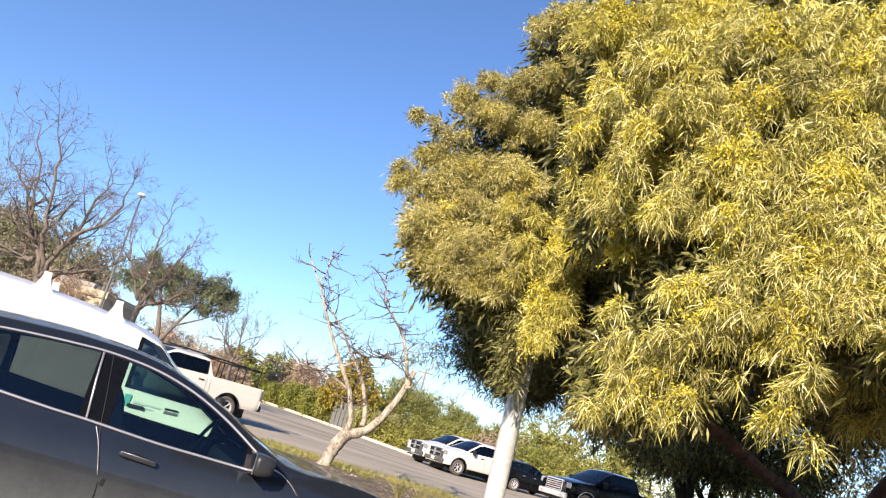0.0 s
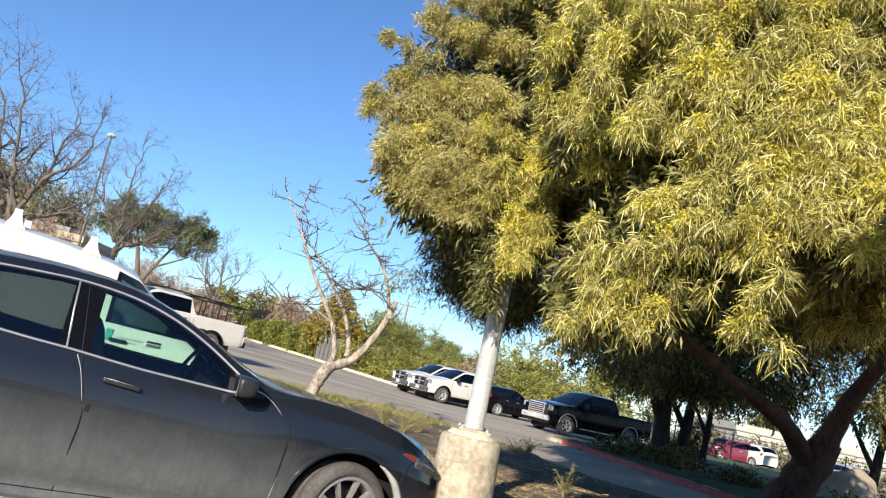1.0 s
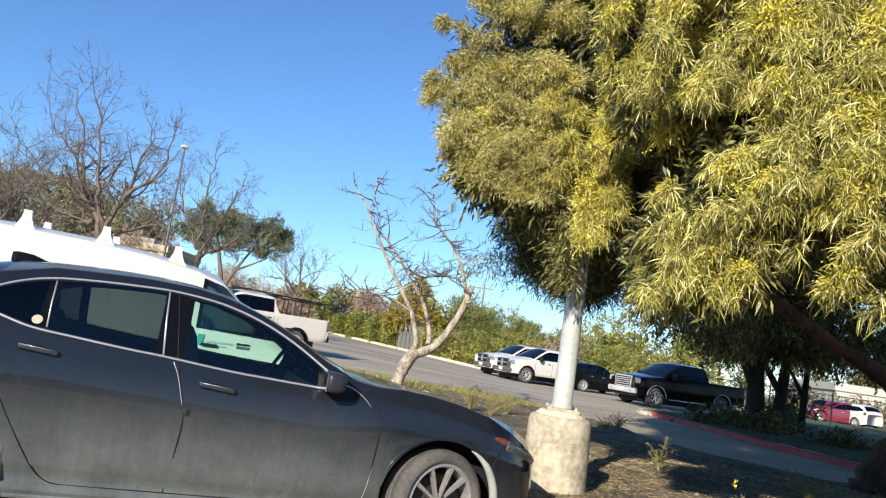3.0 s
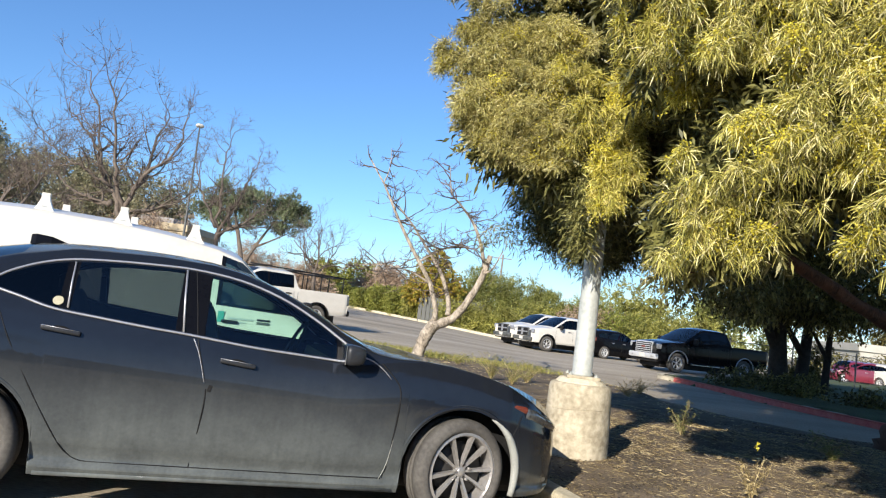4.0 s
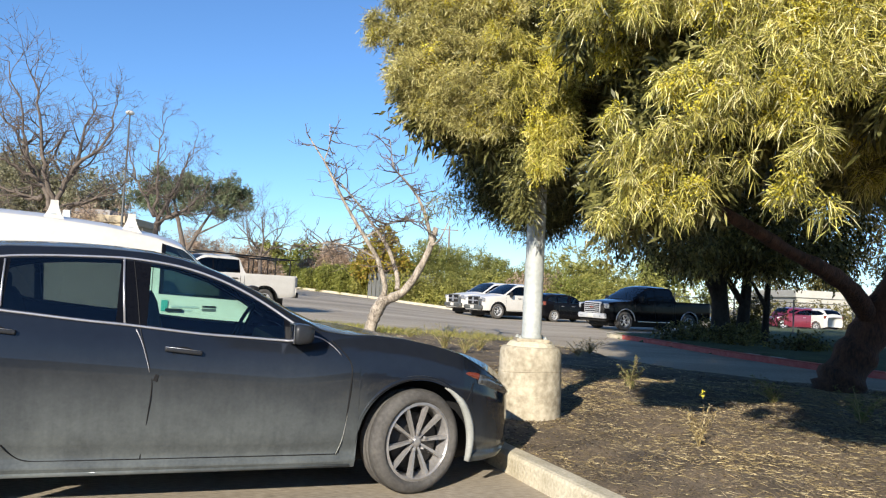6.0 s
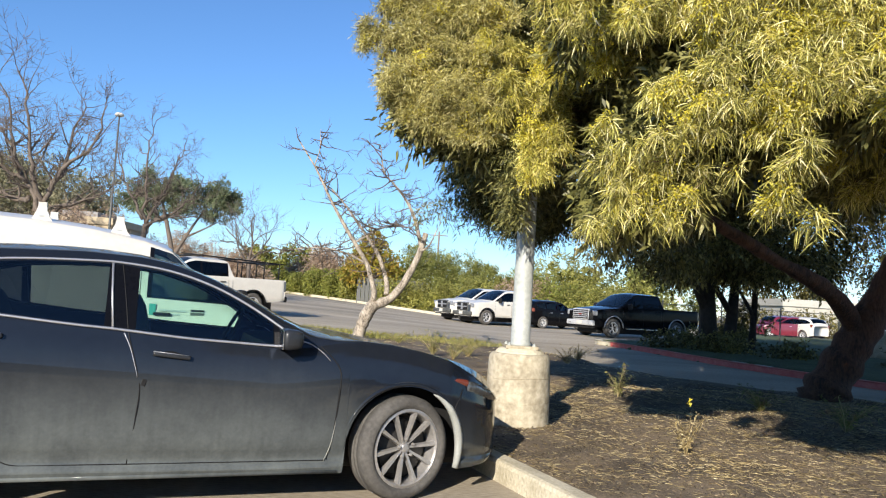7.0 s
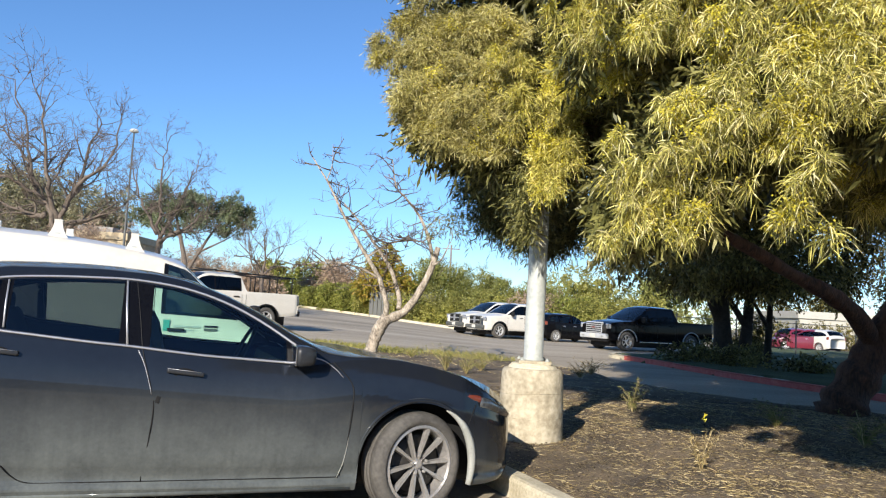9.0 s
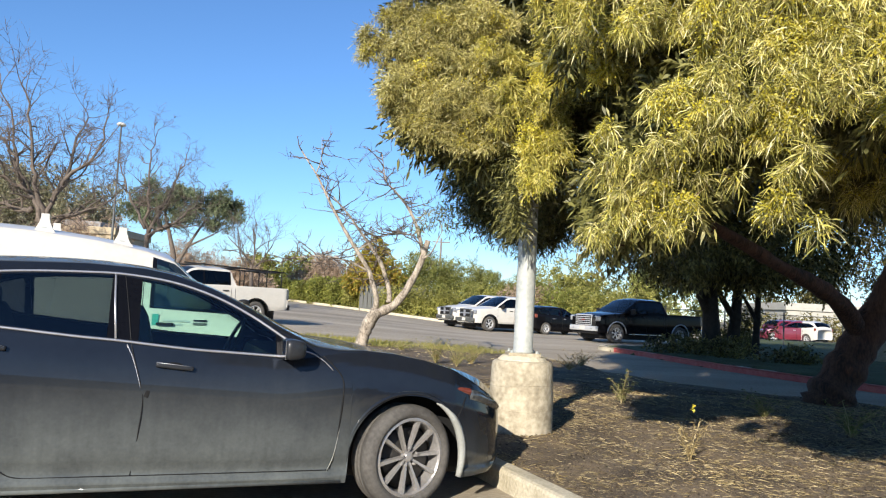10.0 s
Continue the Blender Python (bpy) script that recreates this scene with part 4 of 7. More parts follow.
def dress_sedan(car):
    P = SEDAN
    win_top = [(x, z + 0.012) for x, z in P["wtop"]]
    win_bot = [(x, z - 0.01) for x, z in P["wbot"]]
    for s in (-1, 1):
        tube_part("window_trim", [(curve_of(side_line(P, win_bot[:1] + win_top, s), 60), [0.0075] * 200)][:1], M["satin"], car, 5, "satin silver window trim")
        tube_part("window_trim", [(curve_of(side_line(P, win_bot, s), 50), [0.0075] * 200)], M["satin"], car, 5, "satin silver window trim")
        # shut lines
        for pts in ([(-1.695, 1.36), (-1.66, 1.15), (-1.63, 0.96), (-1.585, 0.81), (-1.555, 0.68), (-1.565, 0.49), (-1.588, 0.268)], [(-2.64, 1.02), (-2.56, 0.86), (-2.41, 0.6), (-2.27, 0.38), (-2.2, 0.3), (-2.13, 0.27), (-2.0, 0.266), (-1.59, 0.266), (-0.75, 0.264), (-0.49, 0.264)], [(-0.56, 0.935), (-0.48, 0.86), (-0.44, 0.8), (-0.435, 0.72), (-0.455, 0.49), (-0.482, 0.268)]):
            tube_part("door_seam", [(curve_of(side_line(P, pts, s, 0.0), 60), [0.0036] * 300)], M["plastic"], car, 4)
        tube_part("pillar_trim", [(curve_of(side_line(P, [(-0.7, 0.965), (-0.62, 0.945), (-0.55, 0.9), (-0.5, 0.85)], s, 0.003), 12), list(np.linspace(0.0045, 0.0025, 12)))], M["satin"], car, 4, "bright trim at the pillar foot")
        # thin bright strip standing for the glints along the front door's edge
        tube_part("door_edge", [(curve_of(side_line(P, [(-1.655, 0.97), (-1.62, 0.9), (-1.59, 0.81), (-1.57, 0.74)], s, 0.001), 12), list(np.linspace(0.0035, 0.002, 12)))], M["satin"], car, 4, "bright metal door edge")
        tube_part("window_divider", [(side_line(P, [(-1.745, 1.35), (-1.735, 1.2), (-1.715, 1.0)], s, 0.006), [0.007] * 3)], M["satin"], car, 5)
        tube_part("window_divider", [(side_line(P, [(-2.335, 1.315), (-2.33, 1.2), (-2.32, 1.065)], s, 0.006), [0.006] * 3)], M["satin"], car, 5)
        # door handles
        for x0, z0 in ((-2.33, 0.945), (-1.4, 0.858)):
            at = side_line(P, [(x0, z0)], s, 0.0)[0]
            bm = box(0.2, 0.02, 0.026, 0, s * 0.016, 0, 0.009)
            for dx in (-0.085, 0.085):
                box(0.03, 0.03, 0.022, dx, s * 0.002, 0, 0.006, bm)
            h = part("door_handle", bm, M["charcoal"], car, "black door handle", True)
            h.matrix_basis = Matrix.Translation(at) @ pose(0, 0, 0, 0, 6, 0)
            tube_part("handle_trim", [([(-0.1, s * 0.022, 0.011), (0.0, s * 0.027, 0.012), (0.09, s * 0.022, 0.011)], [0.0015, 0.0022, 0.0015])], M["satin"], h, 5, "thin bright strip")
            # flat dark oval standing for the shade in the handle's recess
            bm = lathe([(0.0, 0.001), (0.042, 0.001), (0.048, 0.003), (0.05, 0.0)], 20, closed=False)
            bm.transform(pose(0.0, s * 0.002, -0.008, -90 * s, 0, 0) @ Matrix.Diagonal((1.25, 0.62, 1, 1)))
            c = part("handle_cup_shade", bm, M["plastic"], car)
            c.matrix_basis = Matrix.Translation(at) @ pose(0, 0, 0, 0, 6, 0)
        # flared lip over each wheel
        for c0 in (0.0, -P["base"]):
            arc = [(c0 + 0.4 * math.cos(a), 0.323 + 0.4 * math.sin(a)) for a in np.linspace(radians(28), radians(168), 26)]
            tube_part("arch_flare", [(side_line(P, arc, s, -0.006), list(0.004 + 0.011 * np.sin(np.linspace(0.15, 3.0, 26))))], M["black"], car, 7)
        # crease between front wing and door, drawn as a thin pale line
        tube_part("wing_crease", [(curve_of(side_line(P, [(-0.445, 0.57), (-0.455, 0.46), (-0.475, 0.35), (-0.5, 0.26)], s, 0.001), 12), list(np.linspace(0.001, 0.0035, 12)))], M["liner"], car, 4, "dusty edge of the front wing")
        # mirror
        mp = side_line(P, [(-0.775, 0.975)], s, 0.1)[0]
        bm = box(0.125, 0.2, 0.12, 0.02, 0, 0, 0.034)
        for v in bm.verts:
            taper = 1 - 2.2 * max(0.0, v.co.x)
            v.co = Vector((v.co.x, v.co.y * taper, v.co.z * taper))
        m = part("mirror", bm, M["charcoal"], car, "black door mirror", True)
        m.matrix_basis = Matrix.Translation(mp) @ pose(0, 0, 0, 0, 0, 0)
        part("mirror_glass", box(0.006, 0.19, 0.11, -0.041, 0, 0, 0.002), M["chrome"], m)
        part("mirror_foot", box(0.07, 0.12, 0.04, 0.0, -s * 0.1, -0.05, 0.012), M["blackclean"], m)
        flat = part("mirror_sail", box(0.14, 0.012, 0.09, 0, 0, 0, 0.004), M["plastic"], car)
        flat.matrix_basis = Matrix.Translation(side_line(P, [(-0.765, 0.965)], s, 0.0)[0]) @ pose(0, 0, 0, s * 22, 0, 0)
        # bumper joint ahead of the wheel
        tube_part("bumper_seam", [(curve_of(side_line(P, [(0.33, 0.56), (0.37, 0.64), (0.4, 0.69)], s, -0.001), 10), [0.004] * 30)], M["plastic"], car, 4)
        # lamps: amber corner and clear headlight following the nose
        pts = side_line(P, [(0.27, 0.752), (0.33, 0.745), (0.39, 0.733), (0.44, 0.72)], s, -0.016)
        tube_part("side_marker", [(curve_of(pts, 12), list(np.linspace(0.009, 0.028, 12)))], M["amber"], car, 8, "amber side marker lamp")
        pts = side_line(P, [(0.43, 0.705), (0.5, 0.69), (0.6, 0.655), (0.7, 0.62), (0.8, 0.58)], s, -0.024)
        tube_part("headlight", [(curve_of(pts, 16), [0.041] * 10 + list(np.linspace(0.041, 0.014, 20)))], M["darklens"], car, 8, "clear headlight lens")
        pts = side_line(P, [(-3.45, 0.9), (-3.62, 0.9), (-3.76, 0.88)], s, -0.01)
        tube_part("tail_light", [(curve_of(pts, 12), [0.06] * 20)], M["redlens"], car, 8, "red tail light")
        # bright arch liner lip behind the front wheel opening
        pts = [(0.387 * math.cos(a), 0.323 + 0.387 * math.sin(a)) for a in np.linspace(radians(62), radians(-20), 16)]
        tube_part("arch_lip", [([(x, s * (lerp(P["W"], x) - 0.012), z) for x, z in pts], list(0.008 + 0.02 * np.sin(np.linspace(0.1, 2.6, 16))))], M["liner"], car, 6, "pale dusty arch liner edge")
        # sill skirt
        tube_part("sill_skirt", [(side_line(P, [(-2.36, 0.2), (-1.4, 0.2), (-0.42, 0.2)], s, -0.006), [0.016] * 3)], M["black"], car, 6)
    # shark fin, screen wipers cowl, roof sticker, seats, dash and steering wheel
    bm = bmesh.new()
    rows = []
    for x, w, h in ((-2.72, 0.02, 0.075), (-2.69, 0.03, 0.075), (-2.6, 0.045, 0.055), (-2.52, 0.035, 0.02), (-2.46, 0.012, 0.0)):
        z = lerp(P["top"], x) - 0.01
        rows.append([bm.verts.new(v) for v in ((x, -w, z), (x, -w * 0.3, z + h), (x, w * 0.3, z + h), (x, w, z))])
    for a, b in zip(rows, rows[1:]):
        for j in range(3):
            bm.faces.new((a[j], a[j + 1], b[j + 1], b[j]))
    bm.faces.new(rows[0][::-1])
    part("roof_antenna", bm, M["blackclean"], car, "black shark fin antenna")
    st = part("window_sticker", lathe([(0.027, 0), (0.027, 0.002)], 24), M["stickers"], car, "round cream window sticker")
    st.matrix_basis = Matrix.Translation(side_line(P, [(-2.375, 1.098)], -1, 0.004)[0]) @ pose(0, 0, 0, 62, 0, 0)
    chip = part("door_chip", box(0.022, 0.004, 0.038, 0, 0, 0, 0.0015, rot=pose(0, 0, 0, 0, 18, 0)), M["plastic"], car, "dark scuff at the door edge")
    chip.matrix_basis = Matrix.Translation(side_line(P, [(-1.535, 0.71)], -1, 0.001)[0])
    for y in (-0.37, 0.37):
        bm = box(0.14, 0.5, 0.62, -1.56, y, 0.86, 0.06, rot=pose(0, 0, 0, 0, -14, 0))
        box(0.5, 0.52, 0.14, -1.25, y, 0.6, 0.05, bm)
        box(0.09, 0.26, 0.17, -1.66, y, 1.22, 0.04, bm, pose(0, 0, 0, 0, -8, 0))
        part("seat", bm, M["seat"], car, "dark cloth front seat")
    bm = box(0.16, 1.25, 0.55, -2.42, 0, 0.88, 0.06, rot=pose(0, 0, 0, 0, -22, 0))
    for y in (-0.42, 0.42):
        box(0.1, 0.26, 0.16, -2.52, y, 1.17, 0.04, bm)
    part("rear_seat", bm, M["seat"], car, "dark rear bench seat")
    bm = box(0.42, 1.5, 0.3, -0.62, 0, 0.78, 0.08)
    part("dashboard", bm, M["plastic"], car)
    ring = [(0.18 * math.cos(a), 0.18 * math.sin(a), 0) for a in np.linspace(0, 2 * math.pi, 25)]
    sw = tube_part("steering_wheel", [(ring, [0.014] * 25)], M["plastic"], car, 8)
    sw.matrix_basis = pose(-0.95, 0.37, 0.93, 0, -65, 0)
    # grille, number plate, badge bar on the nose
    flat_panel("grille", car, 0.92, 0, 0.5, 0.06, 0.4, 0.12, M["plastic"], 0.02)
    flat_panel("bumper_intake", car, 0.86, 0, 0.28, 0.08, 0.6, 0.1, M["plastic"], 0.02)


dress_sedan(sedan)

VAN_AT = Matrix.Translation(HUB + AXIS * 0.0 + ACROSS * (3.45 + 0.915)) @ pose(0, 0, float(ground_z(-2.5, 8)), 0, 0, CAR_YAW)
van = vehicle("van", "white compact cargo van with roof rack feet", "van", VAN, M["white"], VAN_AT, W_SMALL, step=0.05)


def dress_van(car):
    P = VAN
    for x in (-3.22, -2.5, -1.8):
        for y in (-0.58, 0.58):
            z = lerp(P["rail"], x) + 0.07
            bm = bmesh.new()
            # moulded foot: flared base, waisted tower, square cap
            rings = []
            for hx, hy, hz in ((0.12, 0.05, -0.09), (0.115, 0.05, -0.065), (0.075, 0.042, -0.02), (0.045, 0.034, 0.05), (0.036, 0.03, 0.095), (0.036, 0.03, 0.13)):
                rings.append([bm.verts.new((sx * hx, sy * hy, z + hz)) for sx, sy in ((-1, -1), (1, -1), (1, 1), (-1, 1))])
            for p, q in zip(rings, rings[1:]):
                for j in range(4):
                    bm.faces.new((p[j], p[(j + 1) % 4], q[(j + 1) % 4], q[j]))
            bm.faces.new(rings[0][::-1])
            bm.faces.new(rings[-1])
            f = part("rack_foot", bm, M["white"], car, "white roof rack foot")
            part("foot_label", box(0.05, 0.002, 0.012, 0, -0.044, z - 0.005), M["greyink"], f)
            f.matrix_basis = Matrix.Translation((x, y, 0))
    for s in (-1, 1):
        tube_part("door_rail", [(side_line(P, [(-3.7, 1.0), (-2.6, 1.0)], s, 0.004), [0.012, 0.012])], M["plastic"], car, 5, "dark sliding door rail")
        for pts in ([(-1.565, 1.42), (-1.565, 0.25)], [(-2.555, 1.42), (-2.555, 0.25)], [(-0.445, 1.05), (-0.445, 0.3)]):
            tube_part("door_seam", [(side_line(P, [(x, z) for x in (pts[0][0],) for z in np.linspace(pts[0][1], pts[1][1], 10)], s, -0.001), [0.005] * 10)], M["plastic"], car, 4)
        tube_part("headlight", [(side_line(P, [(-0.4, 0.84), (-0.2, 0.78), (-0.04, 0.7)], s, -0.03), [0.04, 0.07, 0.06])], M["clearlens"], car, 8)
        mp = side_line(P, [(-0.62, 1.12)], s, 0.12)[0]
        m = part("mirror", box(0.1, 0.2, 0.22, 0, 0, 0, 0.04), M["plastic"], car)
        m.matrix_basis = Matrix.Translation(mp)
        h = part("door_handle", box(0.16, 0.03, 0.03, 0, 0, 0, 0.01), M["plastic"], car)
        h.matrix_basis = Matrix.Translation(side_line(P, [(-1.35, 0.95)], s, 0.015)[0])
    # lettering on the front door: a teal mark, two grey lines and a dark maker's badge, as plain bars
    y = side_line(P, [(-1.2, 0.95)], -1, 0.004)[0][1]
    for name, x, z, sx, sz, m in (("door_mark", -1.44, 0.99, 0.06, 0.11, "tealink"), ("door_lettering", -1.25, 0.985, 0.25, 0.018, "greyink"), ("door_lettering", -1.28, 0.95, 0.19, 0.014, "greyink"), ("door_badge", -1.02, 0.995, 0.13, 0.018, "plastic"), ("door_badge", -1.02, 0.962, 0.13, 0.026, "fence")):
        part(name, box(sx, 0.004, sz, x, y, z), M[m], car)
    flat_panel("grille", car, 0.1, 0, 0.6, 0.05, 0.7, 0.14, M["plastic"], 0.02)


dress_van(van)


def dress_pickup(car, chrome=False, rack=False, dark=False):
    P = PICKUP
    flat_panel("grille", car, 0.95, 0, 0.92, 0.1, 1.06, 0.46, M["alloy"] if chrome else M["fence"], 0.05, "bright grille surround" if chrome else "dark grille surround")
    flat_panel("grille_mesh", car, 0.985, 0, 0.92, 0.05, 0.98, 0.38, M["plastic"], 0.02, "dark grille opening")
    for z in ((0.8, 0.88, 0.96, 1.04) if chrome else (0.92,)):
        flat_panel("grille_bar", car, 1.01, 0, z, 0.03, 0.94, 0.035 if chrome else 0.06, M["alloy"] if chrome else M["satin"], 0.01)
    flat_panel("grille_badge", car, 1.025, 0, 0.92, 0.03, 0.16 if not chrome else 0.2, 0.34 if not chrome else 0.07, M["satin"] if not chrome else M["amber"], 0.012)
    flat_panel("bumper", car, 0.98, 0, 0.57, 0.16, 1.74, 0.22, M["alloy"] if chrome else M["fence"], 0.06, "bright front bumper" if chrome else "dark front bumper")
    flat_panel("number_plate", car, 1.07, 0, 0.58, 0.015, 0.32, 0.16, M["white"], 0.003)
    flat_panel("air_dam", car, 0.9, 0, 0.42, 0.14, 1.6, 0.14, M["plastic"], 0.03)
    for s in (-1, 1):
        flat_panel("headlight", car, 0.87, s * 0.74, 0.99, 0.18, 0.38, 0.22, M["clearlens"], 0.05, "clear headlight", -s * 20)
        flat_panel("fog_light", car, 1.03, s * 0.62, 0.56, 0.06, 0.16, 0.08, M["clearlens"], 0.02)
        m = flat_panel("mirror", car, -0.72, s * 1.12, 1.33, 0.12, 0.2, 0.26, M["plastic"], 0.04)
        for x in (-2.4, -1.4):
            flat_panel("door_handle", car, x, s * 0.99, 1.12, 0.2, 0.035, 0.04, M["plastic"], 0.012)
        flat_panel("tail_light", car, -4.82, s * 0.9, 1.08, 0.1, 0.16, 0.36, M["darklens"] if chrome or rack else M["redlens"], 0.02, "tail light")
        for x in (-0.495, -1.615, -2.61, -2.76):
            tube_part("panel_seam", [(side_line(P, [(x, z) for z in np.linspace(1.2, 0.5, 8)], s, -0.001), [0.007] * 8)], M["plastic"], car, 4)
        for c in (0.0, -P["base"]):
            arc = [(c + 0.5 * math.cos(a), 0.4 + 0.5 * math.sin(a)) for a in np.linspace(0.05, math.pi - 0.05, 14)]
            tube_part("arch_trim", [([(x, s * 0.985, z) for x, z in arc], [0.025] * 14)], M["satin"] if chrome else M["plastic"], car, 5)
        flat_panel("running_board", car, -1.6, s * 0.93, 0.4, 1.9, 0.14, 0.05, M["chrome"] if chrome else M["plastic"], 0.015)
    flat_panel("rear_bumper", car, -4.92, 0, 0.62, 0.14, 1.8, 0.2, M["chrome"] if chrome else M["plastic"], 0.04)
    if rack:
        paths = []
        for s in (-0.85, 0.85):
            for x in (-4.6, -4.0, -2.95):
                paths.append(([(x, s, 1.3), (x, s, 1.86)], [0.025, 0.025]))
            paths.append(([(-4.75, s, 1.88), (-0.9, s, 1.99)], [0.025, 0.025]))
        for x, z in ((-4.6, 1.88), (-4.0, 1.9), (-2.95, 1.93), (-1.6, 1.98)):
            paths.append(([(x, -0.9, z), (x, 0.9, z)], [0.03, 0.03]))
        tube_part("ladder_rack", paths, M["plastic"], car, 6, "black steel ladder rack")


def stand(x, y, yaw):
    return pose(x, y, max(float(ground_z(x, y)), float(bank_z(np.array([x * 1.0]), np.array([y * 1.0]))[0])), 0, 0, yaw)


def from_wheel(x, y, yaw, s, half=0.86, back=0.0):
    """The pose of a car whose wheel on side s (1 left) touches the ground at x, y."""
    r = radians(yaw)
    return stand(x + s * half * math.sin(r) + back * math.cos(r), y - s * half * math.cos(r) + back * math.sin(r), yaw)


pick = vehicle("pickup", "white work pickup with dark grille", "pickup truck", PICKUP, M["white"], from_wheel(3.91, 41.1, -150, 1), W_TRUCK, group="parked pickups")
dress_pickup(pick)
copy_thing(pick, from_wheel(2.9, 43.2, -150, 1))
gmc = vehicle("pickup", "glossy black pickup with chrome grille", "pickup truck", PICKUP, M["blackclean"], from_wheel(8.98, 34.2, -154, 1, 0.93) @ Matrix.Scale(1.08, 4), W_TRUCK, group="parked pickups")
dress_pickup(gmc, chrome=True)
rackt = vehicle("pickup", "white pickup with black ladder rack over the bed", "pickup truck", PICKUP, M["white"], stand(-9.05, 25.6, -140), W_TRUCK, group="parked pickups")
dress_pickup(rackt, rack=True)
hatch = vehicle("hatchback", "small black hatchback parked beside the pickups", "car", HATCH, M["blackclean"], from_wheel(7.16, 41.8, 28, -1, back=2.6), W_SMALL)


def dress_hatch(car):
    for s in (-1, 1):
        flat_panel("tail_light", car, -3.25, s * 0.72, 1.0, 0.14, 0.2, 0.2, M["amber"], 0.03, "dark red tail light")
        flat_panel("headlight", car, 0.6, s * 0.62, 0.72, 0.2, 0.26, 0.14, M["clearlens"], 0.03, "", -s * 25)
        flat_panel("mirror", car, -0.62, s * 0.98, 1.02, 0.1, 0.16, 0.13, M["plastic"], 0.03)
        for x in (-2.1, -1.35):
            flat_panel("door_handle", car, x, s * 0.89, 0.88, 0.18, 0.03, 0.03, M["satin"], 0.01)
        for x in (-0.445, -1.495, -2.305):
            tube_part("panel_seam", [(side_line(HATCH, [(x, z) for z in np.linspace(0.95, 0.3, 8)], s, -0.001), [0.006] * 8)], M["plastic"], car, 4)


dress_hatch(hatch)


# ---- lamp post on its concrete base ----
def soil(x, y):
    return float(soil_z(np.array([x]), np.array([y]))[0])


def lamp_post(x, y):
    z0 = soil(x, y)
    top = 0.81
    post = thing("lamp_post", "galvanised lamp post on a round concrete base in the mulch", "lamp post", pose(x, y, 0))
    prof = [(0.3, z0 - 0.25), (0.3, z0 + 0.02), (0.298, z0 + 0.15), (0.294, z0 + 0.3), (0.288, z0 + 0.45), (0.284, top - 0.06), (0.276, top - 0.025), (0.262, top - 0.008), (0.24, top), (0.0, top + 0.004)]
    base = part("concrete_base", lathe(prof, 48, closed=False), M["concrete"], post, "rough cast concrete base with form lines", True)
    # form lines left by the casting tube
    for h, rr in ((0.21, 0.2965), (0.42, 0.29)):
        ring = [(rr * math.cos(a), rr * math.sin(a), z0 + h + 0.012 * math.sin(a * 2 + h * 9)) for a in np.linspace(0, 2 * math.pi, 49)]
        tube_part("form_line", [(ring, [0.003] * 49)], M["concrete"], base, 5)
    part("grout_pad", lathe([(0.235, top - 0.01), (0.225, top + 0.012), (0.205, top + 0.032), (0.19, top + 0.044)], 18), M["kerb"], post, "rough mortar pad")
    part("base_plate", box(0.3, 0.3, 0.03, 0, 0, top + 0.055, 0.006), M["concrete"], post)
    for k in range(4):
        b = part("anchor_bolt", lathe([(0.01, 0), (0.01, 0.024), (0.019, 0.024), (0.019, 0.042), (0.01, 0.042), (0.01, 0.056)], 8), M["galv"], post)
        b.matrix_basis = pose(0.115 * (1 if k % 2 else -1), 0.115 * (1 if k < 2 else -1), top + 0.04)
    part("pole", lathe([(0.1, top + 0.06), (0.1, top + 0.09), (0.09, top + 0.1), (0.088, 1.5), (0.07, 5.0), (0.06, 7.6)], 32), M["galv"], post, "", True)
    part("lamp_head", box(0.55, 0.3, 0.12, 0.25, 0, 7.62, 0.03), M["galv"], post)


lamp_post(1.0, 7.08)


# ---- trees ----
def grow(rng, p, d, length, r, level, thick, thin, spread=0.7, lift=0.15, kids=(3, 5), split=2):
    """A branch that wanders, tapers and carries smaller ones; collects tubes into thick and thin."""
    n = 6 if level else 3
    pts, rad = [p.copy()], [r]
    for k in range(n):
        d = (d + Vector(rng.normal(size=3)) * (0.15 if level else 0.2) + Vector((0, 0, lift * 0.25))).normalized()
        p = p + d * length / n
        pts.append(p.copy())
        rad.append(r * (1 - 0.6 * (k + 1) / n))
    (thick if level >= split else thin).append((pts, rad))
    if level == 0:
        return
    for _ in range(int(rng.integers(kids[0], kids[1] + 1))):
        k = int(rng.integers(2, n + 1))
        side = Vector(rng.normal(size=3))
        nd = (d * (1 - spread) + side.normalized() * spread + Vector((0, 0, lift))).normalized()
        grow(rng, pts[k], nd, length * rng.uniform(0.45, 0.75), max(rad[k] * 0.66, 0.0075), level - 1, thick, thin, spread, lift, kids, split)


def bare_tree(name, label, x, y, limbs, seed, bark, levels=3, spread=0.62, kids=(3, 5), z=None, twig="twig", group="", trunk_paths=(), lift=0.15, split=2):
    """Limbs: (start, direction, length, radius)."""
    rng = np.random.default_rng(seed)
    z = float(ground_z(x, y)) if z is None else z
    t = thing(name, label, "tree", pose(x, y, z), group)
    thick, thin = list(trunk_paths), []
    for s, d, ln, r in limbs:
        grow(rng, Vector(s), Vector(d).normalized(), ln, r, levels, thick, thin, spread, lift, kids, split)
    tube_part("trunk", thick, M[bark], t, 7)
    if thin:
        tube_part("fine_growth", thin, M[twig], t, 3, "bare leafless twigs")
    return t


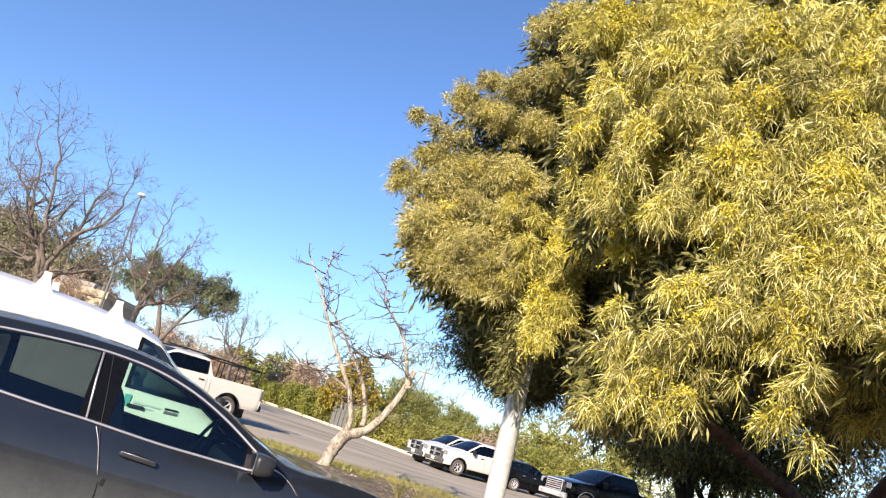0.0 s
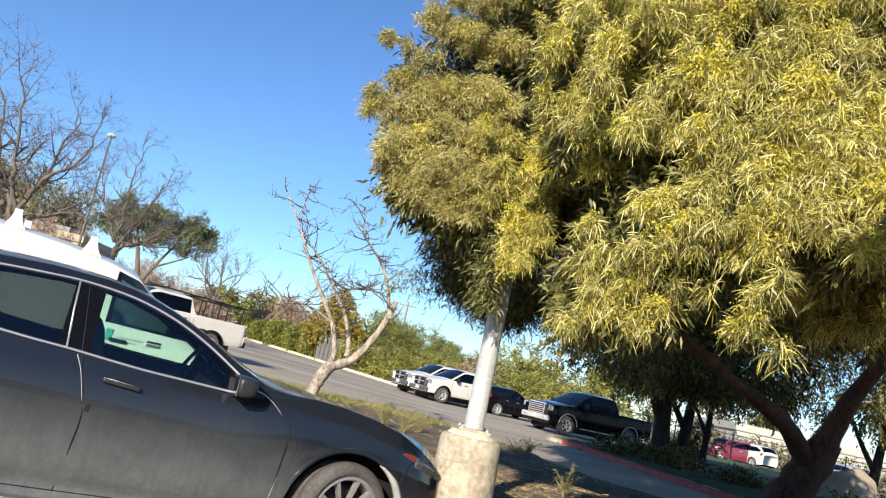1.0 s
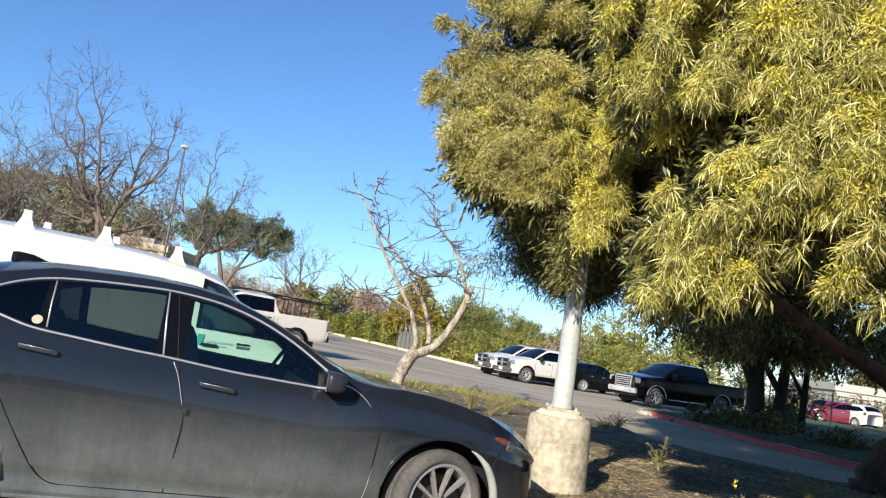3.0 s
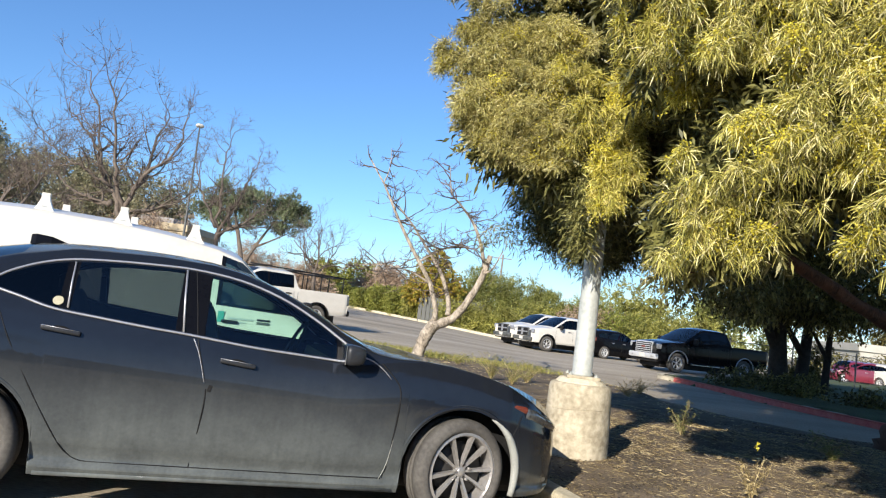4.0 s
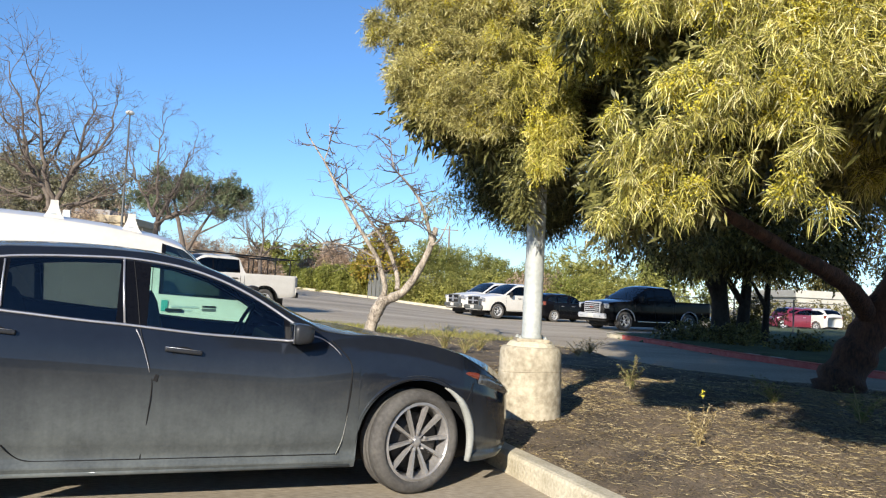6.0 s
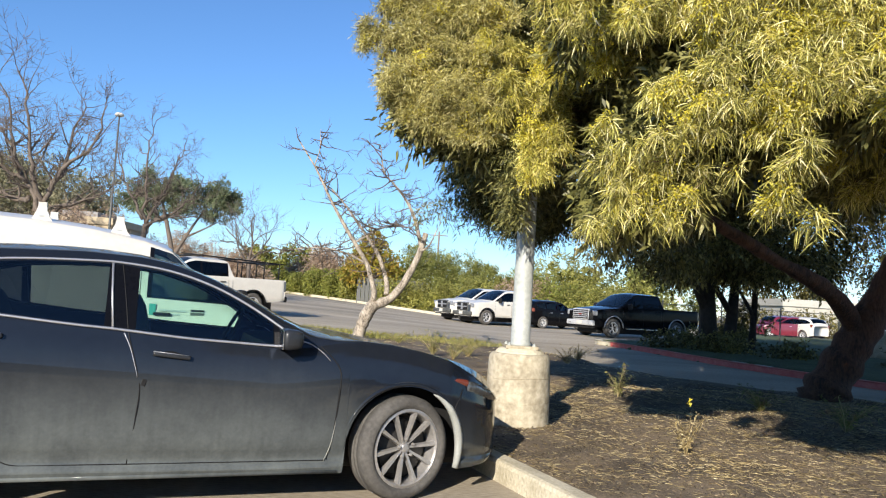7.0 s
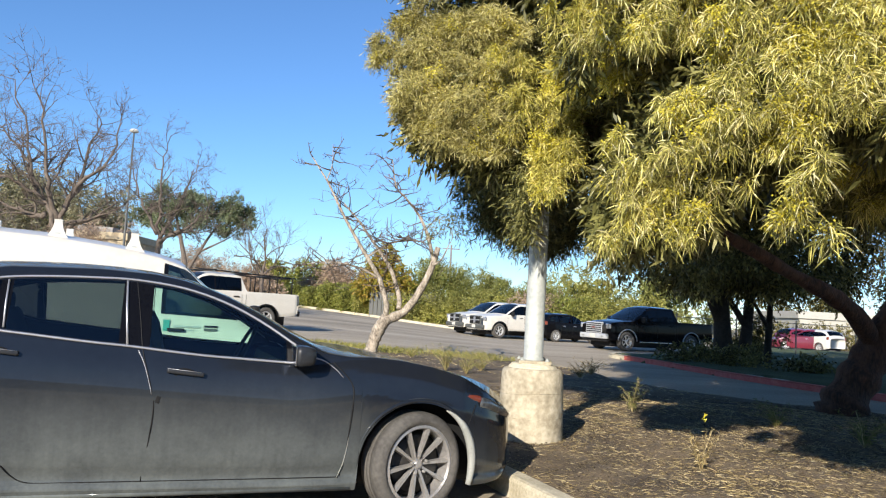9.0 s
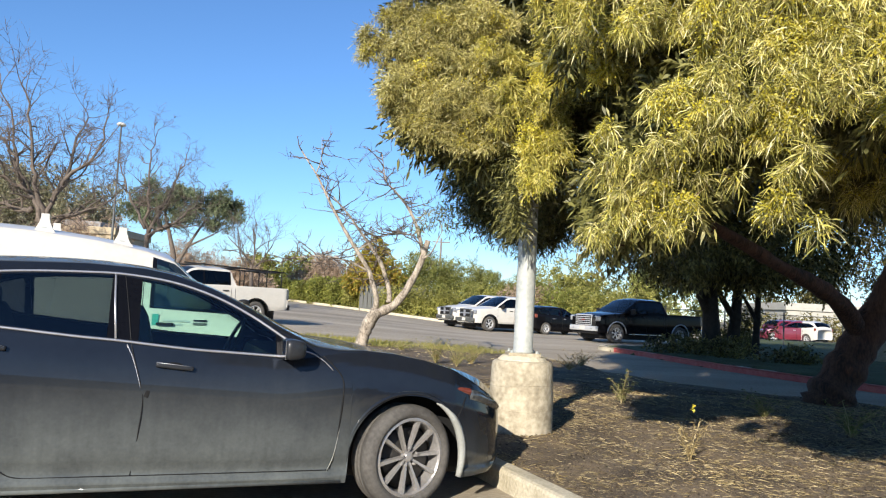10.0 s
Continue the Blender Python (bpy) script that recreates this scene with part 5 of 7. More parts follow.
def pruned_tree():
    """The small leaning tree in the bed: a crooked trunk, three pale stems and wiry side shoots."""
    x0, y0 = -1.3, 18.2
    z0 = soil(x0, y0) - 0.06
    stems = [
        [(0, 0, 0), (0.06, 0.02, 0.25), (0.14, 0, 0.5), (0.25, -0.02, 0.72), (0.36, 0, 0.88)],
        [(0.3, 0, 0.8), (0.52, 0.05, 0.9), (0.72, 0.1, 1.02), (0.92, 0.05, 1.25), (1.12, 0, 1.6), (1.3, -0.05, 2.0), (1.41, -0.1, 2.35), (1.47, -0.12, 2.62)],
        [(0.3, 0, 0.84), (0.33, -0.05, 1.18), (0.22, -0.1, 1.5), (0.12, -0.1, 1.8), (-0.15, -0.15, 2.2), (-0.4, -0.2, 2.57), (-0.78, -0.2, 3.17), (-1.05, -0.1, 3.65), (-1.3, 0, 4.08), (-1.68, 0, 4.62)],
        [(0.62, 0.06, 1.1), (0.6, 0.15, 1.4), (0.38, 0.25, 2.0), (0.15, 0.3, 2.35), (-0.2, 0.3, 2.8), (-0.5, 0.35, 3.18), (-0.9, 0.4, 3.6)],
        [(1.38, -0.1, 2.25), (1.2, 0, 2.9), (0.95, 0.1, 3.4), (0.6, 0.1, 3.8), (0.37, 0.1, 4.05), (0.24, 0.1, 4.7)],
        [(-1.3, 0, 4.08), (-1.2, 0, 4.5), (-1.22, 0, 4.98)],
        [(1.3, -0.05, 2.15), (1.55, -0.3, 2.3), (1.75, -0.35, 2.75)],
        [(0.12, -0.1, 1.8), (-0.4, -0.2, 2.02), (-0.95, -0.25, 2.1), (-1.5, -0.2, 2.05), (-2.0, -0.2, 1.9)],
        [(-0.2, -0.15, 2.28), (0.3, -0.3, 2.6), (0.75, -0.35, 2.72), (1.15, -0.3, 2.7)],
    ]
    radii = [(0.145, 0.15), (0.12, 0.062), (0.075, 0.018), (0.068, 0.018), (0.05, 0.01), (0.016, 0.006), (0.03, 0.012), (0.028, 0.008), (0.026, 0.008)]
    rng = np.random.default_rng(5)
    t = thing("tree", "small pruned leafless tree leaning in the mulch bed", "tree", pose(x0, y0, z0))
    thick, thin = [], []
    for pts, (ra, rb) in zip(stems, radii):
        c = curve_of(pts, 26)
        thick.append((c, list(np.linspace(ra, rb, len(c)))))
    thick[0][1][:3] = [0.19, 0.165, 0.15]
    thick = [(c, [a * rng.uniform(0.92, 1.1) for a in rad]) for c, rad in thick]
    for n in (2, 3, 4, 5, 7, 8):
        c = thick[n][0]
        for k in list(range(len(c) // 4, len(c), 5 if n == 5 else 1)) + list(range(len(c) // 3, len(c), 5 if n == 5 else 2)):
            d = Vector((rng.normal(), rng.normal() * 0.7, rng.normal() * 0.5 + 0.1)).normalized()
            grow(rng, c[k], d, rng.uniform(0.2, 0.75), 0.02, 1 if k % 2 else 2, thick, thin, 0.55, 0.1, (2, 3), 3)
    tube_part("trunk", thick, M["greybark"], t, 8, "pale grey crooked trunk")
    tube_part("fine_growth", thin, M["twig"], t, 3, "wiry bare shoots")


pruned_tree()

# large acacia over the bed
TREE = thing("tree", "large yellow-flowering acacia with drooping narrow leaves", "tree", pose(0, 0, 0))


def limb(pts, ra, rb, n=22):
    c = curve_of(pts, n)
    return (c, list(np.linspace(ra, rb, len(c))))


def ribbons_np(name, V, material):
    """Curved leaves, two faces each, out of strips of three rungs."""
    n = V.shape[0]
    me = bpy.data.meshes.new(name)
    idx = np.arange(n * 6, dtype=np.int32).reshape(n, 3, 2)
    f = np.stack([idx[:, :-1, 0], idx[:, :-1, 1], idx[:, 1:, 1], idx[:, 1:, 0]], -1).reshape(-1, 4)
    me.vertices.add(n * 6)
    me.vertices.foreach_set("co", V.reshape(-1).astype(np.float32))
    me.loops.add(f.size)
    me.loops.foreach_set("vertex_index", f.reshape(-1))
    me.polygons.add(len(f))
    me.polygons.foreach_set("loop_start", np.arange(0, f.size, 4, dtype=np.int32))
    me.polygons.foreach_set("use_smooth", np.ones(len(f), bool))
    me.materials.append(material)
    me.update(calc_edges=True)
    return me


def bough_leaves(boughs, per_m, leaves, length, width, rng, droop, face, twig):
    """Drooping leafy twigs all along arching boughs (thickness, points). Returns leaf strips and points on the twigs."""
    out, tips = [], []
    for r, pts in boughs:
        c = np.array([tuple(p) for p in curve_of(pts, 24)])
        run = np.linalg.norm(np.diff(c, axis=0), axis=1).sum() + r
        # tufts scattered round the bough, some standing off it
        m = max(4, int(run / 0.026 * (r / 0.12) ** 1.5))
        s = rng.random(m) * (len(c) - 1.001)
        k = s.astype(int)
        way = unit(c[k + 1] - c[k])
        d = unit(rng.normal(size=(m, 3)))
        fat = r * (1.1 - 0.4 * s / len(c)) * rng.uniform(0.05, 1.0, m) * np.where(rng.random(m) < 0.28, 1.6, 0.97)
        heart = c[k] + (c[k + 1] - c[k]) * (s - k)[:, None] + d * fat[:, None]
        size = rng.uniform(0.3, 1.0, m) * (0.03 + 0.13 * r)
        n = max(10, int(per_m * run * (r / 0.12) ** 1.3))
        j = rng.choice(m, n, p=size ** 2 / (size ** 2).sum())
        o = rng.normal(size=(n, 3)) * 0.55
        p = heart[j] + o * size[j][:, None]
        T = unit(d[j] * 0.45 + o * 0.9 + way[j] * 0.2 + rng.normal(size=(n, 3)) * 0.3 + np.array([0, 0, 0.12]))
        ln = twig * rng.uniform(0.4, 1.5, (n, 1, 1))
        q = np.linspace(0.05, 1.0, leaves)[None, :, None]
        Q = p[:, None] + T[:, None] * ln * q
        Q[..., 2] -= (ln * q ** 2 * (0.2 + droop))[..., 0]
        along = T[:, None] - np.array([0, 0, 1]) * (0.7 + 2 * droop) * q
        off = rng.normal(size=(n, leaves, 3))
        D = unit(unit(along) * 0.6 + unit(off) * 0.85 - np.array([0, 0, 0.3 * droop]))
        out.append(leaf_strips(Q.reshape(-1, 3), D.reshape(-1, 3), length, width, droop, rng, 0.4, face))
        tips.append(Q[:, 1::3].reshape(-1, 3))
    return np.concatenate(out), np.concatenate(tips)


# leading boughs of the acacia: leafy thickness and the line of each, out to its tip
OUTER = [
    (0.19, [(0.69, 6.5, 3.28), (0.19, 6.62, 3.47), (-0.27, 6.74, 3.58), (-0.62, 6.86, 3.68)]),
    (0.22, [(0.69, 6.4, 3.03), (0.21, 6.52, 3.11), (-0.16, 6.64, 3.17), (-0.4, 6.76, 3.25)]),
    (0.2, [(0.72, 6.4, 2.92), (0.32, 6.52, 2.88), (-0.02, 6.64, 2.92), (-0.28, 6.76, 2.98)]),
    (0.12, [(0.66, 6.4, 2.74), (0.38, 6.52, 2.72), (0.09, 6.64, 2.77), (-0.11, 6.76, 2.82)]),
    (0.2, [(0.59, 6.6, 3.79), (0.17, 6.72, 3.84), (-0.19, 6.84, 3.9), (-0.43, 6.96, 3.97)]),
    (0.2, [(0.72, 6.6, 3.81), (0.24, 6.72, 3.86), (-0.12, 6.84, 3.8)]),
    (0.17, [(0.6, 6.6, 4.36), (0.15, 6.72, 4.43), (-0.27, 6.84, 4.61)]),
    (0.05, [(0.09, 6.6, 4.15), (-0.29, 6.72, 4.18), (-0.68, 6.84, 4.31)]),
    (0.14, [(0.7, 6.4, 4.95), (0.32, 6.52, 4.78), (-0.04, 6.64, 4.73)]),
    (0.14, [(0.79, 6.2, 5.29), (0.47, 6.32, 5.38), (0.27, 6.44, 5.3)]),
]
CURTAIN = [
    (0.19, [(1.03, 6.2, 3.43), (0.95, 6.2, 3.07), (0.91, 6.2, 2.69), (0.93, 6.2, 2.32)]),
    (0.16, [(1.15, 6.1, 3.24), (1.09, 6.1, 2.86), (1.07, 6.1, 2.52)]),
    (0.1, [(0.58, 6.2, 3.21), (0.69, 6.2, 2.98), (0.68, 6.2, 2.79)]),
    (0.07, [(0.45, 6.2, 3.46), (0.64, 6.2, 3.42), (0.81, 6.2, 3.33)]),
    (0.12, [(1.51, 5.2, 3.32), (1.32, 5.2, 3.13), (1.2, 5.2, 2.94)]),
    (0.2, [(1.21, 5.2, 4.33), (0.88, 5.2, 4.01), (0.7, 5.2, 3.79)]),
    (0.17, [(1.3, 5.1, 3.69), (1.05, 5.1, 3.44), (0.87, 5.1, 3.28)]),
    (0.25, [(1.73, 5.0, 5.01), (1.07, 5.0, 4.71), (0.58, 5.0, 4.54)]),
]
NEAR = [
    (0.11, [(2.16, 4.1, 2.85), (1.83, 4.22, 2.8), (1.57, 4.34, 2.67), (1.38, 4.46, 2.59)]),
    (0.1, [(2.06, 4.0, 2.57), (1.8, 4.12, 2.49), (1.58, 4.24, 2.41), (1.45, 4.36, 2.34)]),
    (0.1, [(1.69, 4.2, 2.38), (1.46, 4.32, 2.26), (1.26, 4.44, 2.22), (1.1, 4.56, 2.15)]),
    (0.12, [(1.56, 4.4, 2.13), (1.36, 4.52, 2.07), (1.25, 4.64, 1.95), (1.22, 4.76, 1.82)]),
    (0.07, [(1.54, 4.3, 1.94), (1.45, 4.42, 1.89), (1.33, 4.54, 1.76)]),
    (0.06, [(1.22, 4.5, 2.0), (1.11, 4.62, 1.85), (1.07, 4.74, 1.8)]),
    (0.12, [(2.21, 4.2, 3.03), (1.9, 4.32, 3.03), (1.73, 4.44, 3.0)]),
    (0.12, [(1.82, 4.6, 3.18), (1.52, 4.72, 3.2), (1.2, 4.84, 3.19), (0.92, 4.96, 3.17)]),
]
TOP = [
    (0.24, [(2.6, 4.4, 4.72), (1.93, 4.52, 4.59), (1.41, 4.64, 4.41), (0.96, 4.76, 4.17)]),
    (0.22, [(2.58, 4.3, 4.24), (1.98, 4.42, 4.12), (1.52, 4.54, 3.94), (1.12, 4.66, 3.79)]),
    (0.18, [(2.56, 4.2, 3.81), (2.03, 4.32, 3.67), (1.66, 4.44, 3.53), (1.35, 4.56, 3.42)]),
    (0.14, [(2.54, 4.1, 3.42), (2.09, 4.22, 3.31), (1.81, 4.34, 3.18), (1.64, 4.46, 3.06)]),
    (0.13, [(2.53, 3.9, 2.77), (2.26, 4.02, 2.68), (2.07, 4.14, 2.5), (1.92, 4.26, 2.37)]),
    (0.15, [(3.57, 5.0, 2.68), (3.09, 5.12, 2.53), (2.71, 5.24, 2.34)]),
    (0.15, [(2.72, 3.9, 3.07), (2.42, 4.02, 3.0), (2.19, 4.14, 2.92)]),
    (0.2, [(2.88, 4.0, 3.38), (2.41, 4.12, 3.37), (2.07, 4.24, 3.27)]),
    (0.1, [(2.64, 3.7, 2.54), (2.48, 3.82, 2.49), (2.37, 3.94, 2.45)]),
    (0.12, [(3.34, 4.9, 2.32), (3.11, 5.02, 2.25), (2.94, 5.14, 2.19)]),
]
SPRIG = [
    (0.08, [(2.01, 3.8, 2.22), (1.99, 3.92, 2.16), (1.98, 4.04, 2.1)]),
    (0.05, [(1.92, 3.9, 1.99), (1.92, 4.02, 1.95), (1.94, 4.14, 1.9)]),
    (0.04, [(1.98, 3.7, 1.81), (2.0, 3.82, 1.78)]),
    (0.045, [(1.12, 4.6, 2.44), (1.09, 4.72, 2.39), (1.07, 4.84, 2.36)]),
    (0.035, [(1.6, 4.3, 2.14), (1.58, 4.42, 2.11)]),
    (0.03, [(1.82, 4.3, 2.14), (1.82, 4.42, 2.11)]),
]


def shades_bed(lump):
    """Whether a lump of the crown throws its shadow on the shaded side of the bed and the drive."""
    x, y, z, r = lump
    k = (z - 0.15) / math.tan(SUN_ELEV)
    sx, sy = x - SUN_FROM.x * k, y - SUN_FROM.y * k
    return sx - 0.7 * r > float(np.interp(sy, [7.5, 13.8, 20, 27, 40], [2.4, 3.9, 5.0, 7.6, 14]))


def acacia():
    z = soil(5.9, 10.9) - 0.1
    wood = [
        limb([(5.95, 10.9, z), (6.06, 10.9, 0.35), (6.28, 10.9, 0.75), (6.5, 10.9, 1.15), (6.72, 10.85, 1.6)], 0.36, 0.22),
        limb([(6.5, 10.9, 1.1), (6.0, 10.6, 1.58), (5.38, 10.2, 1.84), (4.7, 9.75, 2.02), (4.11, 9.3, 2.19), (3.0, 8.5, 2.53), (1.9, 7.4, 3.1), (1.0, 6.5, 3.7)], 0.14, 0.03),
        limb([(6.62, 10.85, 1.4), (6.8, 10.6, 2.2), (7.05, 10.0, 3.2), (7.2, 9.2, 4.6), (7.0, 8.4, 6.0)], 0.17, 0.05),
        limb([(7.1, 9.5, 4.1), (5.9, 8.6, 4.6), (4.4, 7.4, 4.4), (3.0, 5.9, 3.9), (2.2, 4.9, 3.9)], 0.12, 0.03),
        limb([(3.0, 8.5, 2.53), (2.7, 7.9, 3.2), (2.4, 7.0, 4.0), (1.8, 6.2, 4.9)], 0.09, 0.02),
        limb([(7.15, 9.3, 4.4), (6.0, 7.6, 4.2), (4.2, 5.8, 3.3), (3.0, 4.6, 3.0)], 0.1, 0.02),
        # unseen limb, added to carry the lumps that shade the bed
        limb([(7.0, 9.5, 4.0), (6.6, 6.5, 4.3), (5.2, 4.0, 4.0), (4.0, 2.2, 3.6)], 0.11, 0.03),
        limb([(3.4, 8.8, 2.4), (2.6, 7.6, 2.5), (1.9, 6.6, 2.6), (1.4, 6.0, 2.6)], 0.05, 0.015),
    ]
    rough = np.random.default_rng(2)
    wood = [(c, [a * rough.uniform(0.84, 1.18) for a in rad]) for c, rad in wood]
    tube_part("trunk", wood, M["bark"], TREE, 12, "dark reddish brown trunk and limbs")
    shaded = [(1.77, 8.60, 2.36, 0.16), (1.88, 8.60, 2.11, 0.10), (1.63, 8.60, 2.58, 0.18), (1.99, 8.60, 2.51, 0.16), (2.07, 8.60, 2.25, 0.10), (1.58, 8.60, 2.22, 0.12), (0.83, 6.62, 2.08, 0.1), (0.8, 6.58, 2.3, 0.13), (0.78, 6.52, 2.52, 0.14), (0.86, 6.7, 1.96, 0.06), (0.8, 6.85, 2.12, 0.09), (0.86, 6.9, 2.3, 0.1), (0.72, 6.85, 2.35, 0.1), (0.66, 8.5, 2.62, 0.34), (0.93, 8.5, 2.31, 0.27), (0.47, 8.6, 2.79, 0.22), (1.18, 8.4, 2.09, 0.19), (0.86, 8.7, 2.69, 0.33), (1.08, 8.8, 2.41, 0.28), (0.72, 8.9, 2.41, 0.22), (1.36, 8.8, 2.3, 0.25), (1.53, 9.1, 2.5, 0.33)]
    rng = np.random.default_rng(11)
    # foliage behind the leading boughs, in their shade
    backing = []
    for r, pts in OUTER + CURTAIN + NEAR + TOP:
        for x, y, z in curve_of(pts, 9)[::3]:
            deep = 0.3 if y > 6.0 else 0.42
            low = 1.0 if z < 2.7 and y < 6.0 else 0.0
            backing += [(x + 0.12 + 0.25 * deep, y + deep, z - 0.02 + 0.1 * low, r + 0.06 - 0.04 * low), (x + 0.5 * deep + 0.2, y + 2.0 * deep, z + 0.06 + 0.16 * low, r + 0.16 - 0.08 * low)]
    # hidden lumps behind the near boughs, added to thicken their shadow
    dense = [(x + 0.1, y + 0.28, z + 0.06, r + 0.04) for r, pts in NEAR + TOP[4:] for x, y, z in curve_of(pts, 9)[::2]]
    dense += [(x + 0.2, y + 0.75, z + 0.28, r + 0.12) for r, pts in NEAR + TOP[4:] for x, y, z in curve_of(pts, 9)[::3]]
    # upper crown, mostly hidden by the boughs, filled in to shade the ground
    high = []
    while len(high) < 80:
        p = unit(rng.normal(size=3)) * rng.uniform(0.35, 1.0) ** 0.5
        c = np.array([5.4, 9.6, 6.3]) + p * np.array([4.2, 5.0, 3.9])
        if c[2] > 3.2 + 0.07 * (c[1] - 5) and c[0] > 1.6 + 0.3 * abs(c[1] - 7) and c[1] > 5.6:
            high.append((*c, rng.uniform(0.7, 1.05)))
    while len(high) < 115:
        c = np.array([rng.uniform(0.3, 6.5), rng.uniform(9.5, 17.5), rng.uniform(4.6, 8.0)])
        if c[2] - 0.9 > 1.6 + 0.17 * c[1] and c[0] > 0.6 + 0.05 * c[1]:
            high.append((*c, rng.uniform(0.7, 1.0)))
    while len(high) < 150:
        c = np.array([rng.uniform(2.2, 5.5), rng.uniform(5.6, 8.5), rng.uniform(3.5, 5.4)])
        if c[0] > 0.45 * c[1]:
            high.append((*c, rng.uniform(0.5, 0.8)))
    # lumps behind the leading boughs, added to shade the drive
    for _ in range(14):
        high.append((rng.uniform(1.1, 2.2), rng.uniform(6.6, 9.2), rng.uniform(4.2, 5.8), rng.uniform(0.45, 0.6)))
    # unseen outer lumps, added to block sun and sky over bed and drive
    roof = []
    while len(roof) < 40:
        c = np.array([rng.uniform(2.2, 7.0), rng.uniform(1.6, 8.5), rng.uniform(3.1, 5.4)])
        if c[0] - 0.55 > 0.68 * c[1] + 0.1:
            roof.append((*c, rng.uniform(0.5, 0.75)))
    while len(roof) < 110:
        c = np.array([rng.uniform(0.5, 8.5), rng.uniform(8.5, 19.5), rng.uniform(5.2, 8.5)])
        if c[2] - 0.9 > 1.6 + 0.2 * c[1] and c[0] > 1.0 + 0.05 * c[1]:
            roof.append((*c, rng.uniform(0.8, 1.1)))
    while len(roof) < 128:
        c = np.array([rng.uniform(0.4, 2.2), rng.uniform(8.5, 12.5), rng.uniform(5.2, 7.6)])
        if c[2] - 0.7 > 1.5 + 0.27 * c[1] and c[0] > 0.5 + 0.55 * (c[2] - 5.2):
            roof.append((*c, rng.uniform(0.6, 0.8)))
    while len(roof) < 170:
        c = np.array([rng.uniform(5.5, 11.5), rng.uniform(7.5, 18), rng.uniform(4.4, 8.0)])
        if c[2] - 0.9 > 1.4 + 0.2 * c[1] or c[0] - 1 > 0.66 * c[1]:
            roof.append((*c, rng.uniform(0.8, 1.1)))
    hang = []
    for r, pts in TOP[:4] + TOP[6:8]:
        c = curve_of(pts, 9)
        for k in (2, 5, 8):
            p = c[min(len(c) - 1, k * len(c) // 9 + int(rng.integers(0, 2)))] + Vector((rng.uniform(-0.1, 0.1), rng.uniform(-0.12, 0.05), -0.1))
            hang.append((0.5 * r, [p, p + Vector((-0.08, -0.04, -0.2)), p + Vector((-0.1 + rng.normal() * 0.05, -0.05, -0.36 - rng.uniform(0, 0.12)))]))
    small, tips2 = bough_leaves(OUTER, 1000, 9, 0.054, 0.0055, rng, 0.25, 0.3, 0.05)
    near, tips = bough_leaves(CURTAIN, 640, 8, 0.064, 0.0054, rng, 0.4, 0.2, 0.05)
    light, tips3 = bough_leaves(NEAR + TOP + hang, 480, 8, 0.072, 0.0052, rng, 0.55, 0.2, 0.055)
    loose, tips4 = bough_leaves(SPRIG, 520, 8, 0.086, 0.0056, rng, 0.5, 0.3, 0.06)
    light = np.concatenate([light, loose])
    tips = np.concatenate([tips, tips2[::3], tips3, tips4])
    # unseen foliage added beside the lot, placed by where its shadow meets the bed
    lit = [(Vector(p), r) for r, pts in CURTAIN + NEAR + TOP[:4] + TOP[6:8] for p in curve_of(pts, 9)[::2]]
    to_sun = (SUN_FROM + Vector((0, 0, math.tan(SUN_ELEV)))).normalized()

    def clear(lump):
        """Whether a lump leaves the sun on the leading boughs."""
        here, r = Vector(lump[:3]), lump[3]
        return all((here - p).dot(to_sun) < 0.3 or (here - p).cross(to_sun).length > r + rb + 0.12 for p, rb in lit)

    added_shade, tries = [], 0
    while len(added_shade) < 110 and tries < 6000:
        tries += 1
        k, r = rng.uniform(3.5, 11.0), rng.uniform(0.28, 0.42)
        sx, sy = rng.uniform(2.5, 7.0), rng.uniform(6.4, 10.5)
        x, y, z = sx + SUN_FROM.x * k, sy + SUN_FROM.y * k, 0.2 + math.tan(SUN_ELEV) * k
        if sy < float(np.interp(sx, [2.3, 2.9, 3.3, 6], [7.85, 7.4, 7.1, 7.2])) + 0.7 * r or not 2.2 < z < 4.6:
            continue
        if y > 0.5 and x - r > 0.78 * y + 0.2 and clear((x, y, z, r)):
            added_shade.append((x, y, z, r))
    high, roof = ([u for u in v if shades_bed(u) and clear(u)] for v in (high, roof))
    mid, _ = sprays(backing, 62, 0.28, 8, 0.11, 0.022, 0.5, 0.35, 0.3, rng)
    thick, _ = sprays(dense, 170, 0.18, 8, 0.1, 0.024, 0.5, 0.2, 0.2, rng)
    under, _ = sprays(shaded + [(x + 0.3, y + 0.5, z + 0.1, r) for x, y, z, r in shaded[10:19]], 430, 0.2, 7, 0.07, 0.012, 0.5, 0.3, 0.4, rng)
    # lumps hidden behind the outer boughs, added to keep sun off the lower leaves
    sun_block = [(rng.uniform(-0.2, 0.75), rng.uniform(6.75, 7.25), rng.uniform(2.8, 3.5), 0.2) for _ in range(16)]
    inner, _ = sprays(sun_block, 150, 0.2, 8, 0.1, 0.03, 0.5, 0.2, 0.2, rng)
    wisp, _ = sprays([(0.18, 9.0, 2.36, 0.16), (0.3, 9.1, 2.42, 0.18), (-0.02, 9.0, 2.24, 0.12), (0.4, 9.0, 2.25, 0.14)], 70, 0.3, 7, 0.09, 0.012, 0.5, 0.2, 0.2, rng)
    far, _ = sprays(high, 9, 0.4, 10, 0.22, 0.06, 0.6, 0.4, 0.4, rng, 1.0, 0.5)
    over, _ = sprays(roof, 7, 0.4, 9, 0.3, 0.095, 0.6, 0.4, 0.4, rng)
    beside, _ = sprays(added_shade, 60, 0.26, 8, 0.14, 0.045, 0.5, 0.2, 0.3, rng)
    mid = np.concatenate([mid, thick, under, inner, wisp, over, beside])
